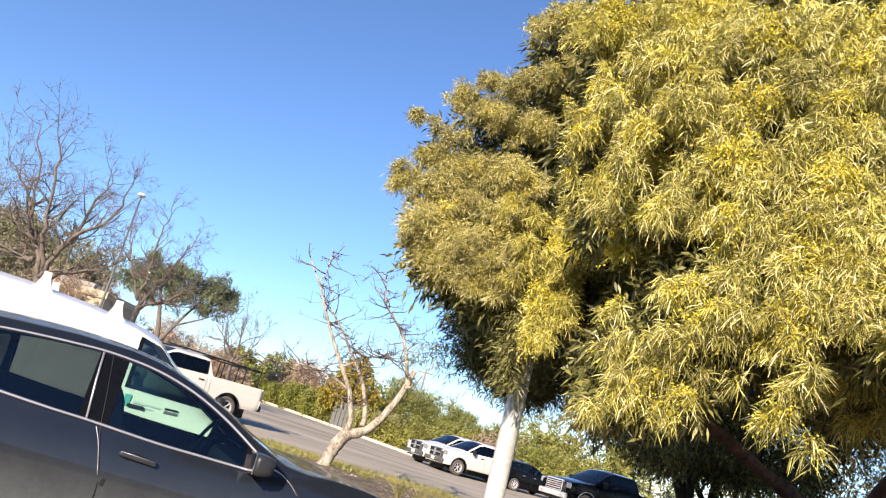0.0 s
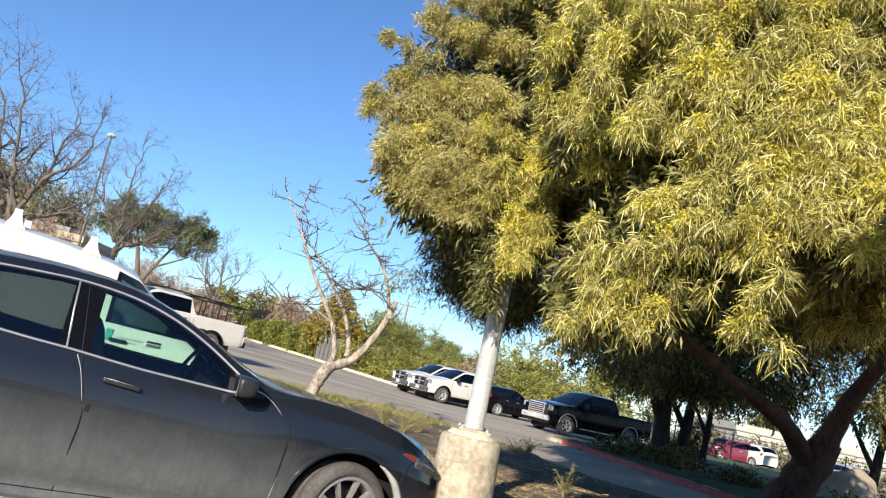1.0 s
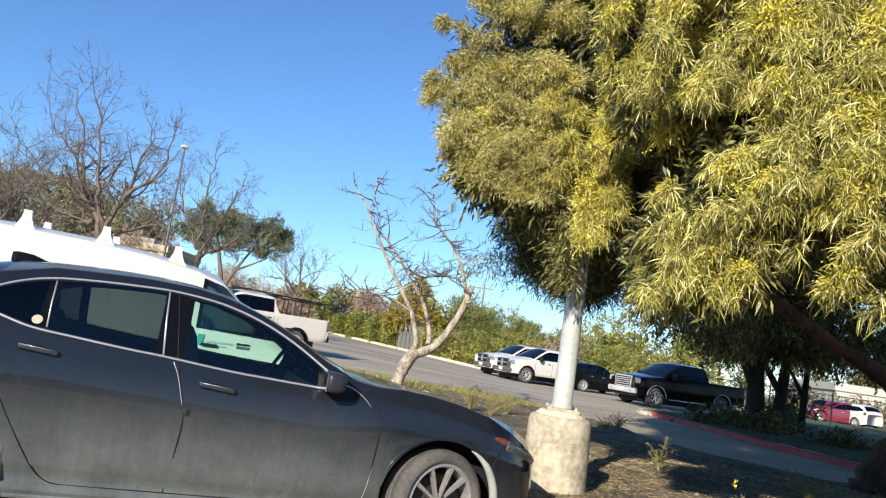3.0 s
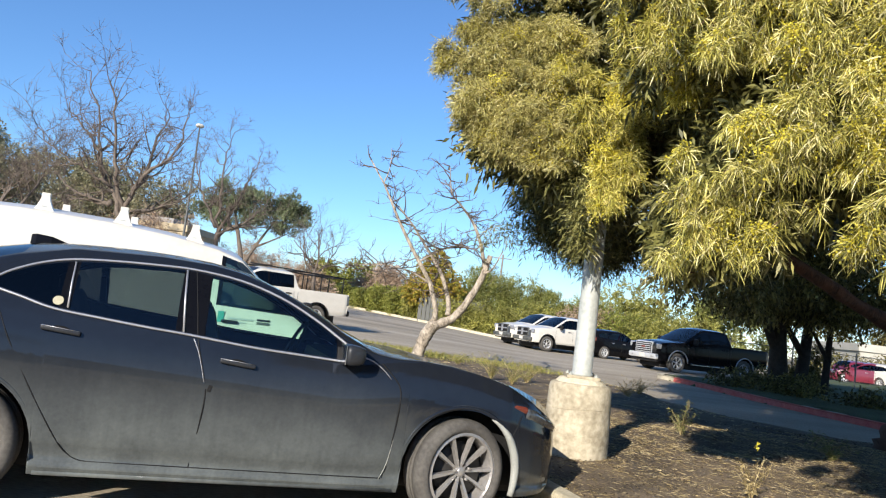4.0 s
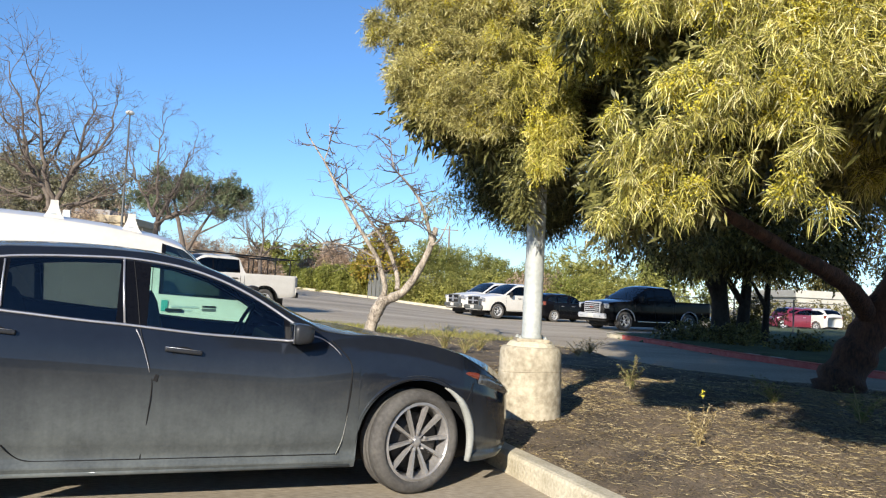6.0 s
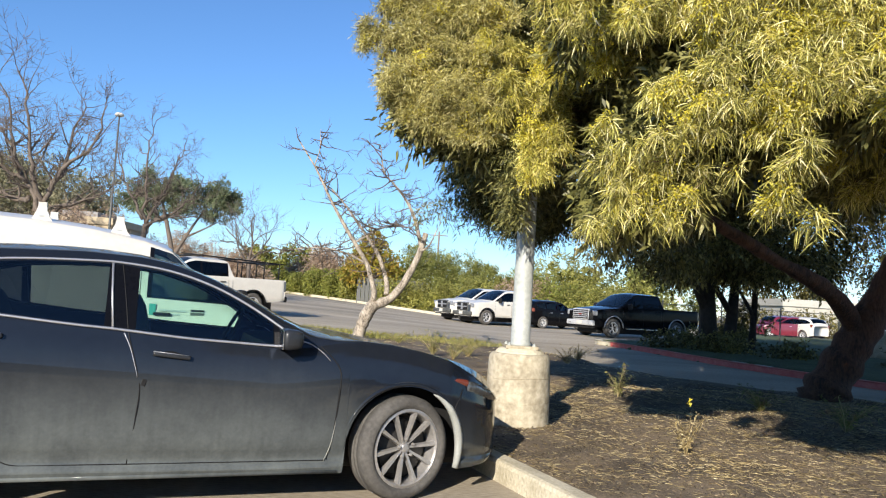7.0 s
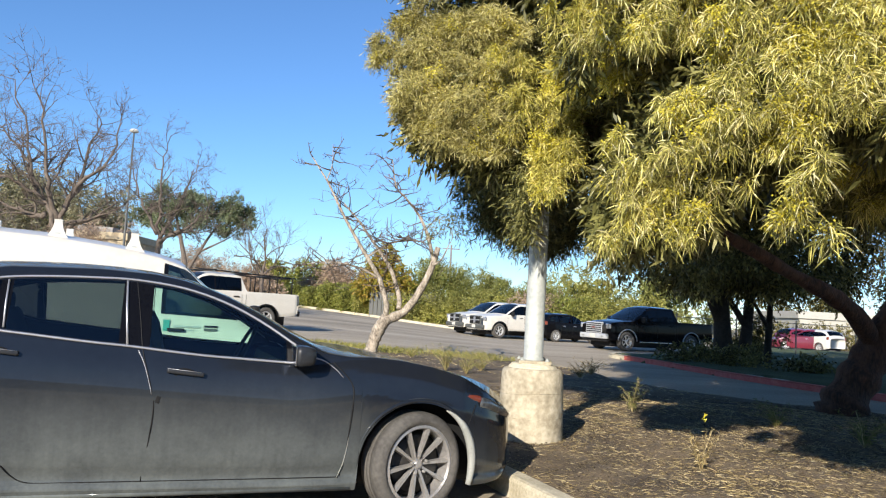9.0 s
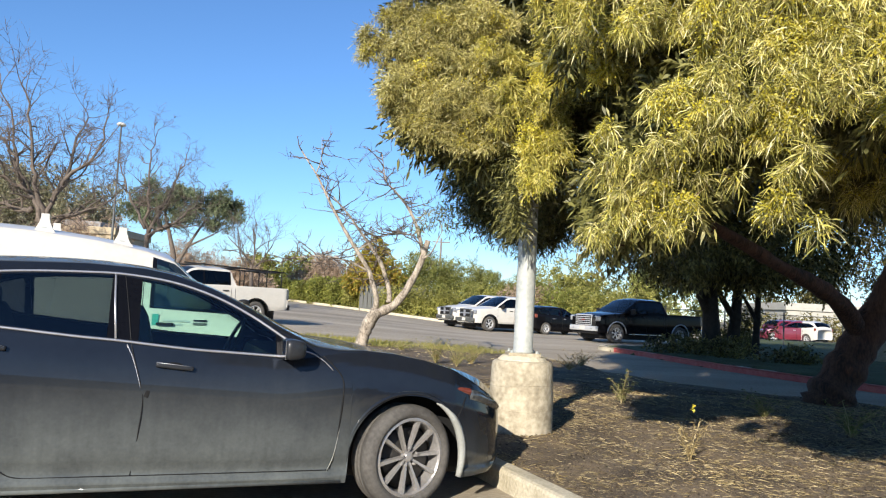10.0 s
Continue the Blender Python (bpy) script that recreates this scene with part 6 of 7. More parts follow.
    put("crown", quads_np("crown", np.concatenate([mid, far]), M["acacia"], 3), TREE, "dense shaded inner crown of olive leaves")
    put("curtain_leaves", ribbons_np("curtain_leaves", near, M["curtainleaf"]), TREE, "hanging curtain of yellow-green leaves")
    put("outer_leaves", quads_np("outer_leaves", small, M["greyleaf"], 3), TREE, "fine grey-olive leaves at the crown edge")
    put("new_growth", ribbons_np("new_growth", light, M["paleleaf"]), TREE, "pale sickle-shaped leaves on drooping boughs")
    patch = np.sin(tips[:, 0] * 7.1 + tips[:, 2] * 5.3) * np.sin(tips[:, 2] * 6.7 - tips[:, 0] * 4.1 + tips[:, 1] * 3.0)
    pick_at = rng.random(len(tips)) < np.clip(0.02 + 1.0 * patch, 0.05, 0.8)
    c = tips[pick_at]
    n = 5
    P = (c[:, None] + rng.normal(size=(len(c), n, 3)) * 0.018).reshape(-1, 3)
    D = unit(rng.normal(size=P.shape))
    put("blossom", quads_np("blossom", leaf_strips(P, D, 0.016, 0.015, 0.0, rng), M["blossom"], 3), TREE, "clusters of small yellow flower balls")
    paths = []
    for k in rng.choice(len(tips), 900, replace=False):
        p = tips[k]
        q = p + np.array([rng.uniform(0.05, 0.3), rng.uniform(0.1, 0.4), rng.uniform(-0.05, 0.12)])
        paths.append(([p, (p + q) / 2 + rng.normal(size=3) * 0.03, q], [0.003, 0.004, 0.007]))
    tube_part("branchlet_growth", paths, M["bark"], TREE, 3)


acacia()


def leafy(name, label, category, lumps, material, per_m2, twig, leaves, length, width, seed, x=0, y=0, trunk=(), droop=0.4, hollow=0.6, down=0.2, group="", squash=1.0, bark="darkbark", crown="crown"):
    """A shrub or tree: trunk tubes and a crown of leaves over lumps, in its own axes from its foot."""
    rng = np.random.default_rng(seed)
    t = thing(name, label, category, pose(x, y, float(max(ground_z(x, y), bank_z(np.array([x * 1.0]), np.array([y * 1.0]))[0]))), group)
    if trunk:
        tube_part("trunk", list(trunk), M[bark], t, 8)
    f = 1.5 if crown == "foliage" else 1.0 if category == "shrub" else 0.8
    S, _ = sprays(lumps, per_m2 * 0.4 * f, twig, leaves, length * (0.72 if f > 1 else 1.0), width * (1.3 if f > 1 else 1.9), droop, hollow, down, rng, squash)
    put(crown, quads_np(crown, S, M[material], 3), t)
    return t


# hedges and shrubs along the far kerb
for k, (x, w, h, m) in enumerate([(-11.2, 1.4, 1.5, "hedge"), (-9.3, 1.0, 1.5, "hedge"), (-7.7, 1.1, 1.9, "hedge"), (-6.0, 0.9, 2.2, "hedge"), (-4.7, 0.7, 2.3, "bright")]):
    y = float(far_y(x)) + 1.6
    lumps = [(a * w * 0.5, b * 0.5, c, 0.62) for a in (-1, 0, 1) for b in (-1, 1) for c in np.arange(0.5, h - 0.2, 0.5)]
    leafy("hedge", "clipped green hedge along the far kerb", "hedge", lumps, m, 40, 0.3, 6, 0.2, 0.07, 20 + k, x, y, group="hedges along the far kerb", crown="foliage")
leafy("shrub", "bushy shrub turning orange", "shrub", [(a, b, c, 0.85) for a, b, c in [(-1.1, 0, 3.0), (0, -0.3, 3.2), (1.1, 0, 2.9), (-0.5, 0, 3.9), (0.5, 0.2, 4.0), (0, 0, 4.6), (-1.4, 0, 2.2), (1.6, 0, 2.2)]], "orange", 30, 0.4, 7, 0.22, 0.07, 30, -3.4, 57.6, [([(-0.3, 0, 0), (-0.5, 0, 2.6)], [0.12, 0.06]), ([(0.5, 0, 0), (0.4, 0, 2.8)], [0.1, 0.06])])
leafy("vine_hedge", "yellow-green vines over a low fence", "hedge", [(a, 0, c, 0.75) for a in np.arange(-1.6, 3.6, 0.7) for c in (0.5, 1.25)], "bright", 30, 0.35, 6, 0.2, 0.07, 31, -0.6, 56.2, crown="foliage")
for k, (x, y, h) in enumerate([(0.2, 60.5, 4.4), (2.4, 60.5, 4.0), (4.6, 60, 3.6), (6.8, 59.5, 3.2), (9.0, 59, 2.9)]):
    rr = np.random.default_rng(50 + k)
    lumps = [(rr.normal() * 0.8, rr.normal() * 0.5, z, 0.75) for z in np.linspace(0.6, h - 0.4, 9) for _ in (0, 1)] + [(rr.normal() * 0.9, 0, h + rr.uniform(-0.3, 0.6), 0.3) for _ in range(5)]
    leafy("shrub", "tall upright green shrub behind the fence", "shrub", lumps, "green", 40, 0.5, 8, 0.26, 0.024, 60 + k, x, y, droop=0.1, down=-1.1, group="tall shrubs")
leafy("tree", "light green leafy tree", "tree", [(a, b, c, 1.1) for a, b, c in [(0, 0, 4.2), (-1.5, 0, 3.4), (1.4, 0, 3.5), (0.6, 0.5, 2.4), (-0.8, -0.3, 2.4), (2.3, 0, 2.4), (-2.2, 0, 2.3)]], "bright", 26, 0.5, 7, 0.22, 0.06, 70, 11.8, 61, [([(0, 0, 0), (0.1, 0, 3)], [0.2, 0.1])])
for k, x in enumerate(np.arange(5.5, 13, 2.4)):
    y = float(far_y(x)) + 2.2
    leafy("ivy_bank", "ivy and dry vines on the slope behind the cars", "hedge", [(a, 0.3 * b, c, 0.8) for a in np.arange(-1.4, 1.5, 0.7) for b, c in ((0, 0.6), (2, 1.4), (4, 2.0))], ("bright", "dry", "hedge")[k % 3], 16, 0.4, 6, 0.2, 0.07, 80 + k, x, y, group="ivy bank", crown="foliage")
# brush, further greenery and the skyline
for k, (x, y, h, w, m, n) in enumerate([(-8.8, 68, 4.4, 2.4, "dry", 12), (-6.0, 67, 4.0, 2.0, "dry", 10), (-11.5, 72, 4.2, 2.6, "hedge", 12), (-15.5, 74, 4.0, 2.6, "shade", 12), (-3.6, 70, 4.6, 2.2, "green", 10), (-20.5, 72, 4.8, 3.4, "dry", 14), (-27, 62, 6.0, 3.2, "dry", 16), (-14.5, 60, 3.4, 2.2, "dry", 12), (15.5, 64, 4.2, 2.5, "bright", 12), (20, 66, 5.5, 3.0, "green", 14), (29, 80, 8, 4, "green", 16), (40, 78, 9, 5, "shade", 16)]):
    rr = np.random.default_rng(100 + k)
    lumps = [(rr.normal() * w * 0.55, rr.normal() * w * 0.4, rr.uniform(0.6, h - 0.9), 0.95) for _ in range(n + 4)]
    leafy("brush" if m == "dry" else "shrub", "dry brown leafless brush" if m == "dry" else "rounded green shrub on the skyline", "shrub", lumps, m, 16, 0.6, 7, 0.3 if m != "dry" else 0.35, 0.07 if m != "dry" else 0.025, 120 + k, x, y, group="skyline growth")


def pine():
    rr = np.random.default_rng(9)
    t = [limb([(0, 0, 0), (0.1, 0, 2.2), (-0.3, 0, 4.0), (-0.8, 0, 5.8), (-1.0, 0, 7.2)], 0.26, 0.07), limb([(0.05, 0, 1.5), (0.9, 0, 3.2), (1.8, 0, 4.8), (2.7, 0, 6.2)], 0.18, 0.05), limb([(0.9, 0, 3.4), (2.4, 0, 4.2), (3.6, 0, 4.9)], 0.1, 0.03), limb([(-0.3, 0, 4.5), (-1.8, 0, 5.4), (-3.0, 0, 6.2)], 0.12, 0.04)]
    cl = []
    for x, z, wx, wz, n in ((-1.3, 7.2, 1.9, 0.95, 24), (-2.6, 6.1, 1.2, 0.7, 12), (0.5, 6.9, 1.0, 0.9, 9), (3.0, 6.9, 1.6, 0.8, 18), (4.2, 6.0, 0.9, 0.7, 9), (1.4, 6.0, 1.2, 0.6, 9), (0.3, 5.5, 0.9, 0.5, 5), (2.9, 5.3, 1.0, 0.5, 5), (-1.8, 5.2, 0.9, 0.5, 5)):
        for _ in range(n):
            a, h = rr.uniform(0, 2 * math.pi), rr.random() ** 0.5
            cl.append((x + wx * h * math.cos(a), rr.normal() * 0.6, z + wz * h * math.sin(a), rr.uniform(0.35, 0.6)))
    leafy("pine_tree", "tall pine with rounded dark green clumps", "tree", cl, "pine", 70, 0.3, 8, 0.17, 0.03, 140, -18.6, 58, t, 0.0, 0.3, -0.3)


pine()
for k, (x, y, h) in enumerate([(-26, 38, 6.4), (-30, 42, 7.2), (-45.5, 86, 12.0), (-34, 34, 6.6), (-43.5, 83, 11.0), (-38.5, 84, 9.0)]):
    rr = np.random.default_rng(150 + k)
    w = max(1.0, y / 44)
    leafy("tree", "olive evergreen tree behind the bare trees", "tree", [(rr.normal() * 1.6 * w, rr.normal() * 1.2 * w, rr.uniform(2.0 * w, h), 1.0 * w) for _ in range(20)], "needles", 30 / w ** 1.6, 0.45 * w, 7, 0.19 * w, 0.045 * w, 160 + k, x, y, [([(0, 0, 0), (0, 0, h * 0.8)], [0.3, 0.1])], group="evergreens")


def scaffold(lines, seed, r0, step=2, reach=1.15, flat=0.5):
    """Main limbs along given lines, and the side branches that spring from them."""
    rng = np.random.default_rng(seed)
    wood, limbs = [], []
    for pts in lines:
        c = curve_of(pts, 16)
        c = [p + Vector(rng.normal(size=3)) * 0.05 for p in c]
        rad = list(np.linspace(r0 * (0.7 if pts[0][2] < 4.0 else 0.45), r0 * 0.12, len(c)))
        wood.append((c, rad))
        for k in range(3, len(c), step):
            way = (c[k] - c[k - 1]).normalized()
            d = way * 0.45 + Vector((rng.normal() * 0.75, rng.normal() * flat, rng.normal() * 0.45 + 0.25))
            limbs.append((c[k], d, reach * rng.uniform(0.6, 1.3), max(rad[k] * 0.6, 0.016)))
    return wood, limbs


wood, limbs = scaffold([
    [(0, 0, 2.9), (-0.5, 0.2, 3.9), (-0.97, 0.3, 4.6), (-1.33, 0.3, 5.6), (-1.63, 0.1, 7.2), (-2.1, 0, 8.6)],
    [(0, 0, 2.9), (0.35, -0.1, 3.9), (0.8, -0.3, 4.7), (1.76, -0.4, 5.4), (2.1, -0.4, 6.6), (2.3, -0.4, 7.2)],
    [(-1.15, 0.3, 5.0), (-1.8, 0.6, 5.9), (-2.56, 0.8, 6.6), (-3.3, 0.9, 7.3)],
    [(0, 0, 3.2), (-0.25, -0.3, 4.5), (-0.35, -0.5, 5.6), (-0.66, -0.6, 7.4), (-1.1, -0.7, 8.3)],
    [(0.3, 0, 3.8), (0.5, 0.4, 4.8), (0.72, 0.6, 6.3), (1.04, 0.7, 7.6)],
    [(-0.8, 0.2, 4.3), (-1.7, -0.2, 4.7), (-2.56, -0.4, 5.2), (-3.6, -0.5, 6.1)],
    [(0.1, 0, 3.0), (0.9, 0.3, 3.5), (1.7, 0.5, 3.8), (2.6, 0.6, 4.6)],
    [(-0.4, 0, 3.5), (-1.3, 0.4, 3.6), (-2.4, 0.6, 4.0), (-3.3, 0.6, 4.6)],
], 31, 0.15, 1, 1.2)
bare_tree("tree", "large spreading leafless tree", -14.0, 28.5, limbs, 3, "darkbark", 2, 0.55, (4, 6), trunk_paths=[limb([(0.1, 0, -0.2), (0.15, 0, 1.4), (0, 0, 3.0)], 0.26, 0.15)] + wood, group="leafless trees", lift=0.08)
wood, limbs = scaffold([
    [(0, 0, 3.0), (-0.1, 0, 5.0), (-0.15, 0.1, 6.8), (0.05, 0.1, 8.3)],
    [(0, 0, 3.2), (0.6, 0.1, 4.6), (1.2, 0.1, 6.0), (1.6, 0, 7.2)],
    [(0, 0, 3.4), (-0.8, 0.2, 4.6), (-1.4, 0.2, 5.8), (-1.8, 0.2, 6.8)],
    [(0, 0, 3.0), (1.0, 0, 3.7), (2.0, 0, 4.5), (2.6, 0, 5.6)],
    [(0, 0, 3.1), (1.2, -0.2, 3.6), (2.6, -0.3, 3.7)],
], 37, 0.13, 1, 1.0)
bare_tree("tree", "leafless tree beside the lamp", -13.0, 36.5, limbs, 4, "darkbark", 2, 0.55, (4, 6), trunk_paths=[limb([(0, 0, -0.1), (0, 0, 1.5), (0, 0, 3.2)], 0.2, 0.11)] + wood, group="leafless trees", lift=0.12)
bare_tree("tree", "leafless tree with fine twigs", -22.0, 33.5, [((0, 0, 2.0), (-0.5, 0, 0.9), 3.0, 0.1), ((0, 0, 2.0), (0.5, 0.1, 0.9), 3.1, 0.1), ((0, 0, 2.0), (0.9, -0.1, 0.5), 2.6, 0.08)], 6, "darkbark", 4, 0.56, (4, 6), trunk_paths=[limb([(0, 0, 0), (0, 0, 1.1), (0, 0, 2.1)], 0.26, 0.18)], group="leafless trees", lift=0.2)
bare_tree("tree", "slim leafless tree by the far kerb", -9.95, 45.5, [((0, 0, 1.6), (-0.15, 0, 1), 2.3, 0.07), ((0, 0, 2.0), (0.3, 0.1, 0.9), 2.8, 0.07), ((0, 0, 2.2), (-0.7, 0, 0.8), 2.4, 0.06), ((0, 0, 1.9), (0.8, 0, 0.7), 2.2, 0.06)], 8, "darkbark", 3, 0.5, (4, 6), trunk_paths=[limb([(0, 0, -0.1), (0.05, 0, 0.9), (0, 0, 2.2)], 0.16, 0.1)], group="leafless trees")


def street_lamp(x, y, h):
    t = thing("street_lamp", "tall slim street lamp with white head", "street lamp", pose(x, y, float(ground_z(x, y))))
    part("pole", lathe([(0.11, -0.2), (0.08, 3), (0.05, h)], 12), M["fence"], t, "dark slim pole", True)
    part("lamp_head", lathe([(0.1, h), (0.26, h + 0.05), (0.3, h + 0.14), (0.22, h + 0.24), (0.08, h + 0.28)], 20), M["white"], t, "white lamp head")


street_lamp(-20.05, 50, 10.6)


def utility_pole(x, y, h):
    t = thing("utility_pole", "weathered wooden utility pole with crossarm", "pole", pose(x, y, float(ground_z(x, y))))
    part("mast", lathe([(0.16, -0.2), (0.11, h)], 10), M["greyfence"], t, "", True)
    part("crossarm", box(2.2, 0.1, 0.12, 0, 0, h - 0.5), M["greyfence"], t)


utility_pole(2.6, 95, 9.6)


def building(name, label, x, y, w, d, h, wall, roof, n):
    b = thing(name, label, "building", stand(x, y, 0))
    part("wall", box(w, d, h, 0, 0, h / 2, 0.03), M[wall], b)
    part("parapet", box(w + 0.3, d + 0.3, 0.6, 0, 0, h + 0.25, 0.04), M[roof], b)
    for k in range(n):
        wx = -w / 2 + (k + 0.5) * w / n
        win = part("window", box(w / n * 0.5, 0.1, 1.3, wx, -d / 2 - 0.02, h * 0.45, 0.02), M["fence"], b)
        part("pane", box(w / n * 0.44, 0.02, 1.16, wx, -d / 2 - 0.08, h * 0.45), M["darkglass"], win)
    return b


building("building", "tan stucco building behind bare trees", -26.8, 66, 4.2, 8, 4.2, "stucco", "stucco", 3)
building("building", "grey roofed block beside tan building", -31.6, 75, 3.0, 6, 5.2, "greystucco", "greystucco", 2)
building("building", "long pale low building past the fence", 54, 66, 48, 10, 2.3, "palewall", "palewall", 0)


# ---- across the drive: fence, shade trees, shrubs and far cars ----
def chain_fence(x0, x1, y, n):
    f = thing("fence", "dark steel post and rail fence past the lawn", "fence", pose(0, 0, 0))
    for k in range(n):
        x = x0 + (x1 - x0) * k / (n - 1)
        p = part("post", lathe([(0.035, 0), (0.035, 1.7), (0.045, 1.71), (0.02, 1.76)], 10), M["fence"], f)
        p.matrix_basis = pose(x, y, float(ground_z(x, y)) + 0.1)
    for z in (0.5, 1.7):
        tube_part("rail", [([(x0, y, z), (x1, y, z)], [0.02, 0.02])], M["fence"], f, 6)


chain_fence(12, 44, 36.5, 12)
for k, (x, y, r, lean) in enumerate([(9.84, 25, 0.34, -0.1), (11.7, 26, 0.14, 0.05), (10.7, 25.6, 0.24, 0.12), (17.5, 24, 0.25, 0.2), (20.5, 30, 0.25, 0.2)]):
    rr = np.random.default_rng(200 + k)
    lumps = [(rr.normal() * 1.7 - 0.3, rr.normal() * 1.5, rr.uniform(3.0, 6.6), 0.9) for _ in range(20)]
    lumps += [(rr.normal() * 1.9 - 0.5, rr.normal() * 1.2 - 0.5, rr.uniform(2.6, 3.3), 0.5) for _ in range(8)]
    # unseen upper lumps towards the sun, added to darken the drive
    lumps += [(rr.normal() * 2.0 - 1.2, rr.normal() * 1.6 - 2.5, rr.uniform(5.0, 7.2), 1.0) for _ in range(12)]
    # further hidden lumps overhead, added to keep sun off the planter
    if k == 1:
        lumps += [(rr.uniform(-6.0, -1.0), rr.uniform(-9.0, -4.0), rr.uniform(5.0, 8.0), 1.0) for _ in range(12)]
    if k == 0:
        lumps += [(rr.uniform(-3.6, 0.5), rr.uniform(-4.5, 1.0), rr.uniform(3.6, 6.6), 0.85) for _ in range(22)]
        lumps += [(rr.uniform(-4.2, 1.8), rr.uniform(-5.0, -1.0), rr.uniform(2.5, 3.9), 0.5) for _ in range(56)]
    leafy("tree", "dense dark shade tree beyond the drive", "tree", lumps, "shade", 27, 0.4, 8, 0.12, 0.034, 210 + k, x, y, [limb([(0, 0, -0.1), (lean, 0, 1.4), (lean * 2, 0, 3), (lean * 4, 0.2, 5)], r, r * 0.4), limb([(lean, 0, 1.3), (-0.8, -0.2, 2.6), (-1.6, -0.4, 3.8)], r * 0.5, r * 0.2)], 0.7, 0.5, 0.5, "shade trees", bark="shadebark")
for k, (x, y, h) in enumerate([(8.6, 24.5, 0.5), (9.2, 22.6, 0.45), (10.9, 28.6, 0.7), (10.4, 20.8, 0.4), (11.6, 28.0, 0.8), (12.6, 19, 0.4), (12.9, 29.5, 1.9), (10.4, 24.2, 0.6)]):
    rr = np.random.default_rng(230 + k)
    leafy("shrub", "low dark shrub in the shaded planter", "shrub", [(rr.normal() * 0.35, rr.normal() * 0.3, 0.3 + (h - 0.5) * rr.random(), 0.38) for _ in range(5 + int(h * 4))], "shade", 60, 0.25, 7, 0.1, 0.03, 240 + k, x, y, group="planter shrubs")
far_a = vehicle("hatchback", "small red car parked past the lawn", "car", HATCH, M["red"], stand(24.9, 53, 170), W_SMALL, group="cars past the lawn")
dress_hatch(far_a)
copy_thing(far_a, stand(28.0, 53.5, 12))
far_b = vehicle("hatchback", "white car parked past the lawn", "car", HATCH, M["white"], stand(26.6, 54.2, 110), W_SMALL, group="cars past the lawn")
dress_hatch(far_b)
far_c = vehicle("hatchback", "silver car parked past the lawn", "car", HATCH, M["silver"], stand(34.5, 55, 95), W_SMALL, group="cars past the lawn")
dress_hatch(far_c)


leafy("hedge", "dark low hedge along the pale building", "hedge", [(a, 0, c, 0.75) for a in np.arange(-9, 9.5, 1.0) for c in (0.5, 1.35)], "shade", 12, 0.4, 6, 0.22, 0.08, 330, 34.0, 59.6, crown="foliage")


def boulder(x, y, sx, sy, sz):
    bm = bmesh.new()
    bmesh.ops.create_icosphere(bm, subdivisions=4, radius=1.0)
    for v in bm.verts:
        p = v.co
        k = 1 + 0.13 * math.sin(p.x * 3.1 + 1.0) * math.cos(p.y * 2.7) + 0.08 * math.sin(p.z * 5.3 + p.x * 4.1) + 0.03 * math.sin(p.y * 11 + p.z * 9)
        v.co = Vector((p.x * sx * k, p.y * sy * k, max(p.z, -0.35) * sz * k))
    rock = part("boulder", bm, M["rock"], None, "", True)
    tagged(rock, "pale tan boulder on the lawn beyond the trunk", "boulder")
    rock.matrix_basis = pose(x, y, float(planter_z(np.array([x]), np.array([y]))[0]) + 0.12 * sz, 0, 0, 25)


boulder(16.2, 24.6, 1.2, 0.9, 0.95)


# ---- small growth and litter on the bed ----
def weed(label, x, y, h, n, seed, material="weed", wide=0.35, flower=False):
    rng = np.random.default_rng(seed)
    t = thing("weed", label, "weed", pose(x, y, soil(x, y) - 0.01))
    stems, leaves, D = [], [], []
    for _ in range(n):
        a, s = rng.uniform(0, 2 * math.pi), rng.uniform(0.2, 1.0)
        hh = h * rng.uniform(0.45, 1.0)
        tip = Vector((math.cos(a) * wide * s, math.sin(a) * wide * s, hh))
        c = curve_of([(0, 0, 0), (tip.x * 0.35, tip.y * 0.35, hh * 0.55), tuple(tip)], 8)
        stems.append((c, list(np.linspace(0.0035, 0.0015, len(c)))))
        for p in c[2:]:
            for _ in range(4):
                leaves.append(tuple(p))
                D.append(rng.normal(size=3) + np.array([0, 0, 0.4]))
    tube_part("stem_growth", stems, M["straw"], t, 4)
    S = leaf_strips(np.array(leaves), unit(np.array(D)), 0.05, 0.008, 0.4, rng)
    put("foliage", quads_np("foliage", S, M[material], 3), t)
    if flower:
        P = np.array([[0.02, 0, h * 1.02]]) + rng.normal(size=(14, 3)) * np.array([0.014, 0.014, 0.024])
        put("flower", quads_np("flower", leaf_strips(P, unit(rng.normal(size=(14, 3))), 0.022, 0.015, 0, rng), M["blossom"], 3), t, "small yellow flower head")


weed("dry weed with a yellow flower on top", 2.22, 6.05, 0.42, 10, 301, "straw", 0.2, True)
weed("pale green weed in the mulch", 2.58, 9.4, 0.42, 16, 302, "weed", 0.22)
for k, (x, y, h, n, m, w) in enumerate([(0.4, 14.2, 0.5, 30, "weed", 0.4), (0.75, 13.6, 0.45, 26, "weed", 0.4), (1.1, 14.8, 0.4, 24, "weed", 0.45), (3.55, 16.2, 0.35, 26, "straw", 0.5), (3.1, 15.2, 0.3, 24, "straw", 0.4), (-0.3, 17.5, 0.3, 22, "weed", 0.4), (6.7, 9.6, 0.3, 30, "weed", 0.5), (7.2, 10.2, 0.3, 26, "weed", 0.4), (4.3, 7.4, 0.35, 22, "green", 0.4), (4.0, 8.6, 0.3, 18, "green", 0.35)]):
    weed("dry straw-coloured weed tuft" if m == "straw" else "scruffy green weed tuft in the mulch", x, y, h, n, 310 + k, m, w)


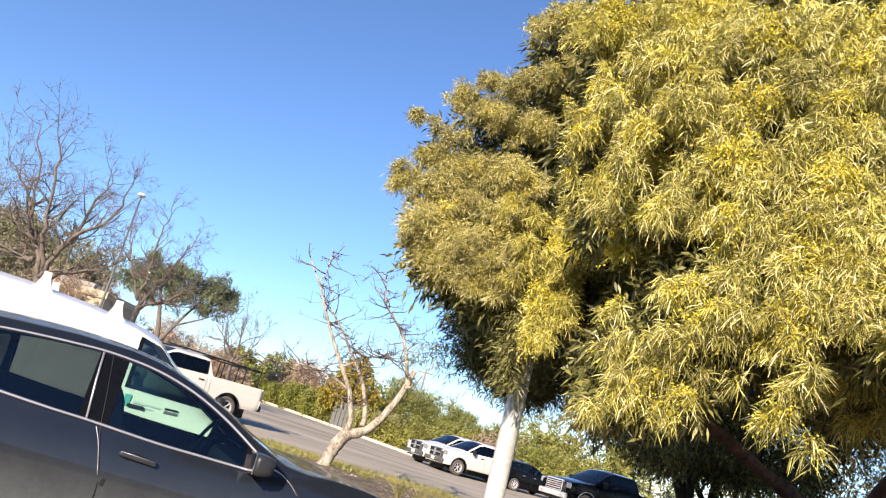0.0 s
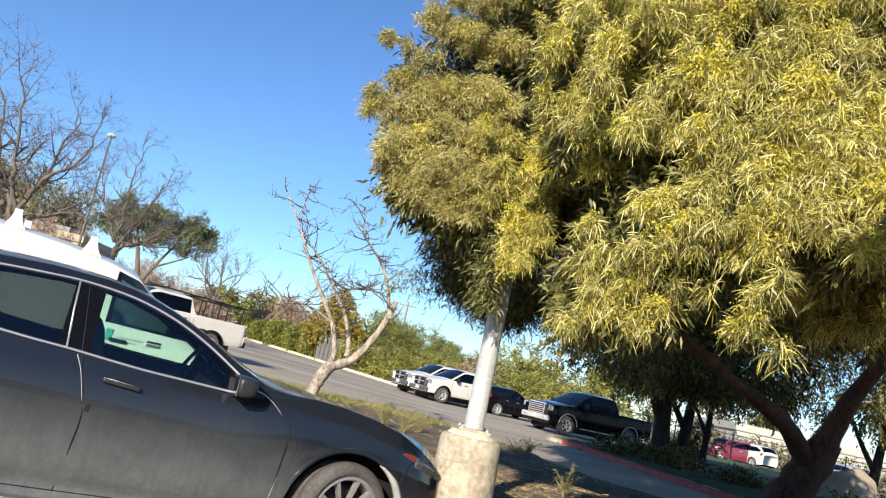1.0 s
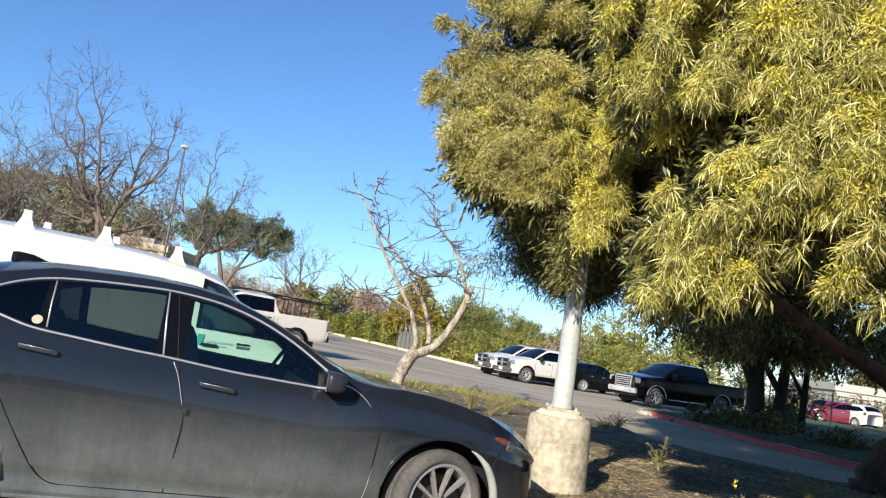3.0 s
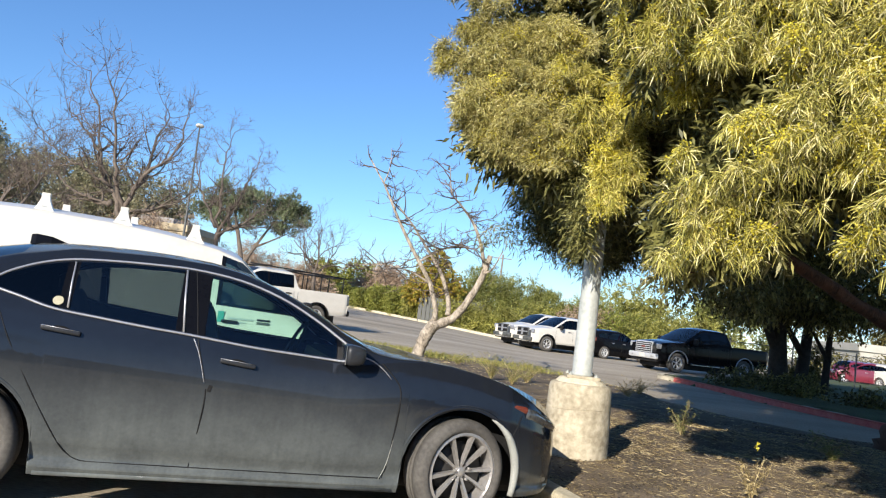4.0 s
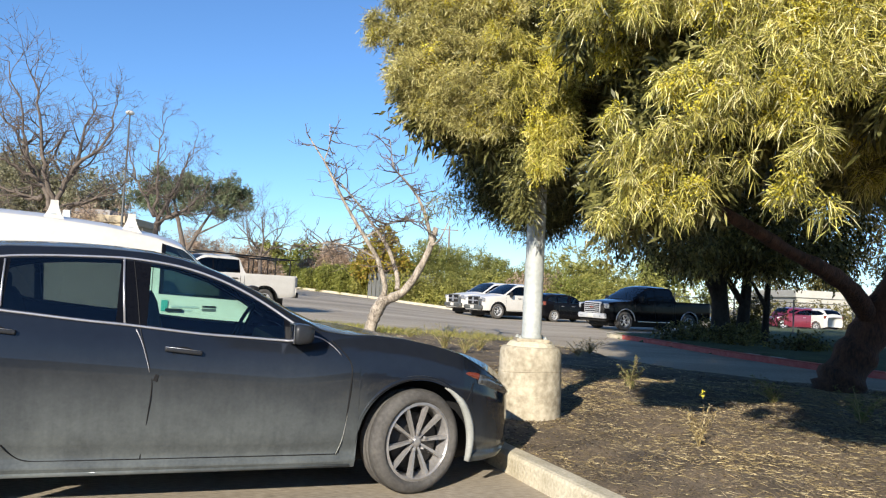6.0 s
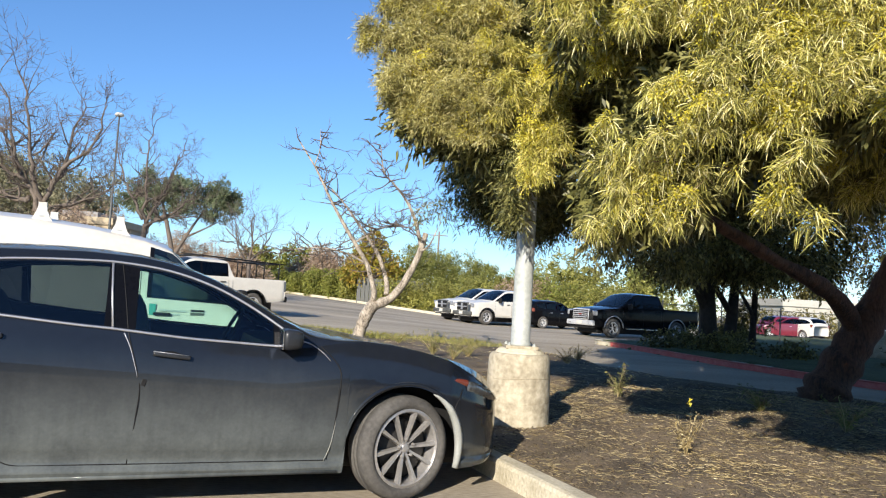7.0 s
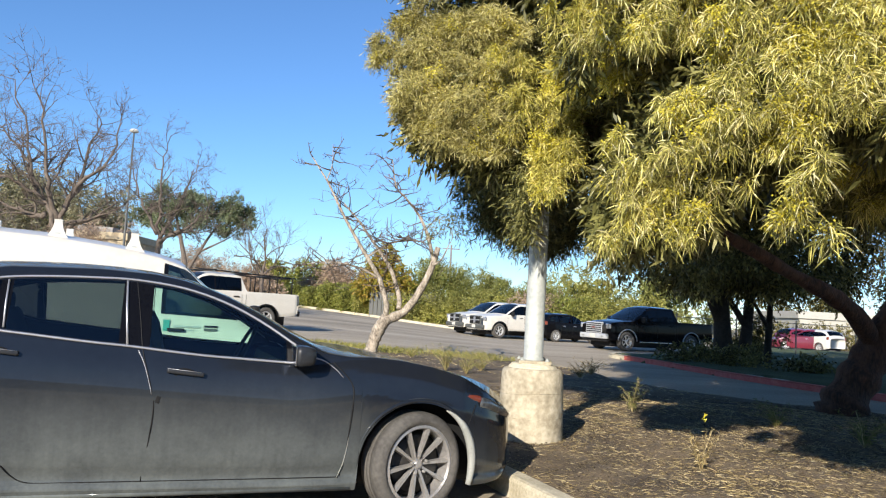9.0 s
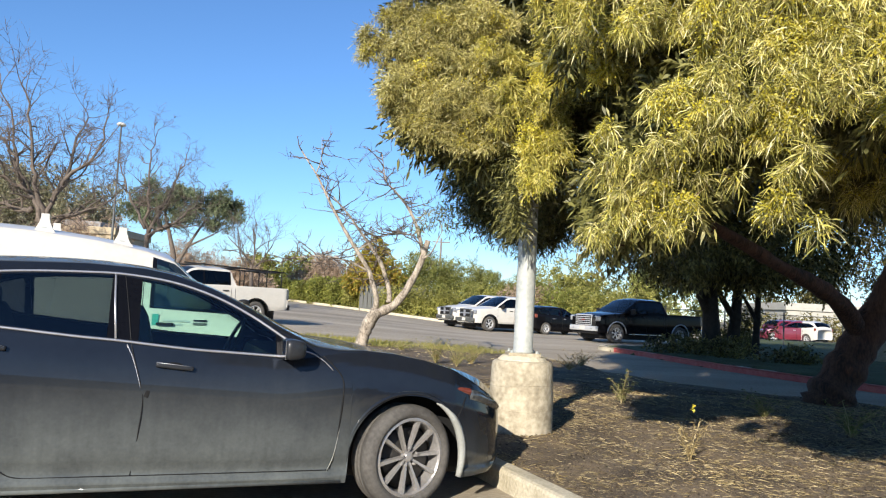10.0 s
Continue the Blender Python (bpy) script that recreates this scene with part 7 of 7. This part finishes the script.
def litter(name, label, n, x0, x1, y0, y1, length, width, material, seed, up=0.12):
    rng = np.random.default_rng(seed)
    X, Y = rng.uniform(x0, x1, n * 3), rng.uniform(y0, y1, n * 3)
    ok = inside_dist(ISLAND, X, Y) > 0.2
    # drifts: thick here, thin there
    ok &= rng.random(len(X)) < 0.35 + 0.65 * (0.5 + 0.5 * np.sin(X * 2.3 + 1.7 * np.sin(Y * 1.9)) * np.sin(Y * 2.7 + X))
    X, Y = X[ok][:n], Y[ok][:n]
    P = np.stack([X, Y, soil_z(X, Y) + 0.006], -1)
    a = rng.uniform(0, 2 * math.pi, len(P))
    D = unit(np.stack([np.cos(a), np.sin(a), rng.normal(size=len(P)) * up], -1))
    P[:, 2] += np.maximum(0, -D[:, 2]) * length
    tagged(put(name, quads_np(name, leaf_strips(P, D, length, width, 0.05, rng, 0.6), M[material], 3)), label, "litter", kind="stuff")


litter("straw_litter", "scattered dry straw on the mulch", 46000, 0.6, 8.5, 3.2, 11, 0.07, 0.0032, "straw", 401)
litter("straw_litter", "scattered dry straw further along the bed", 2600, -3.5, 5.0, 9.5, 20.5, 0.09, 0.007, "straw", 404)
litter("bark_litter", "dark bark chips over the bed", 38000, 0.0, 8.5, 3.2, 12, 0.024, 0.009, "chips", 402, 0.35)
litter("grass_edge", "short yellow-green grass along the bed edge", 4200, -4.0, 3.5, 18.2, 21.4, 0.12, 0.012, "grass", 403, 2.0)


# ---- behind the camera: an unseen block added to close the lot and darken reflections ----
building("building", "plain grey building across the lot", -4, -34, 70, 10, 7.0, "greystucco", "greystucco", 12)


def board_fence(x, y, n):
    f = thing("fence", "dark weathered board fence behind the hedges", "fence", stand(x, y, 0))
    for k in range(n):
        b = part("board", box(0.28, 0.03, 1.9, 0, 0, 0.95, 0.006), M["fence"], f)
        b.matrix_basis = pose(k * 0.31, 0, 0)
    for z in (0.4, 1.5):
        tube_part("rail", [([(-0.1, 0.05, z), (n * 0.31, 0.05, z)], [0.03, 0.03])], M["fence"], f, 4)


board_fence(-4.2, 57.4, 16)
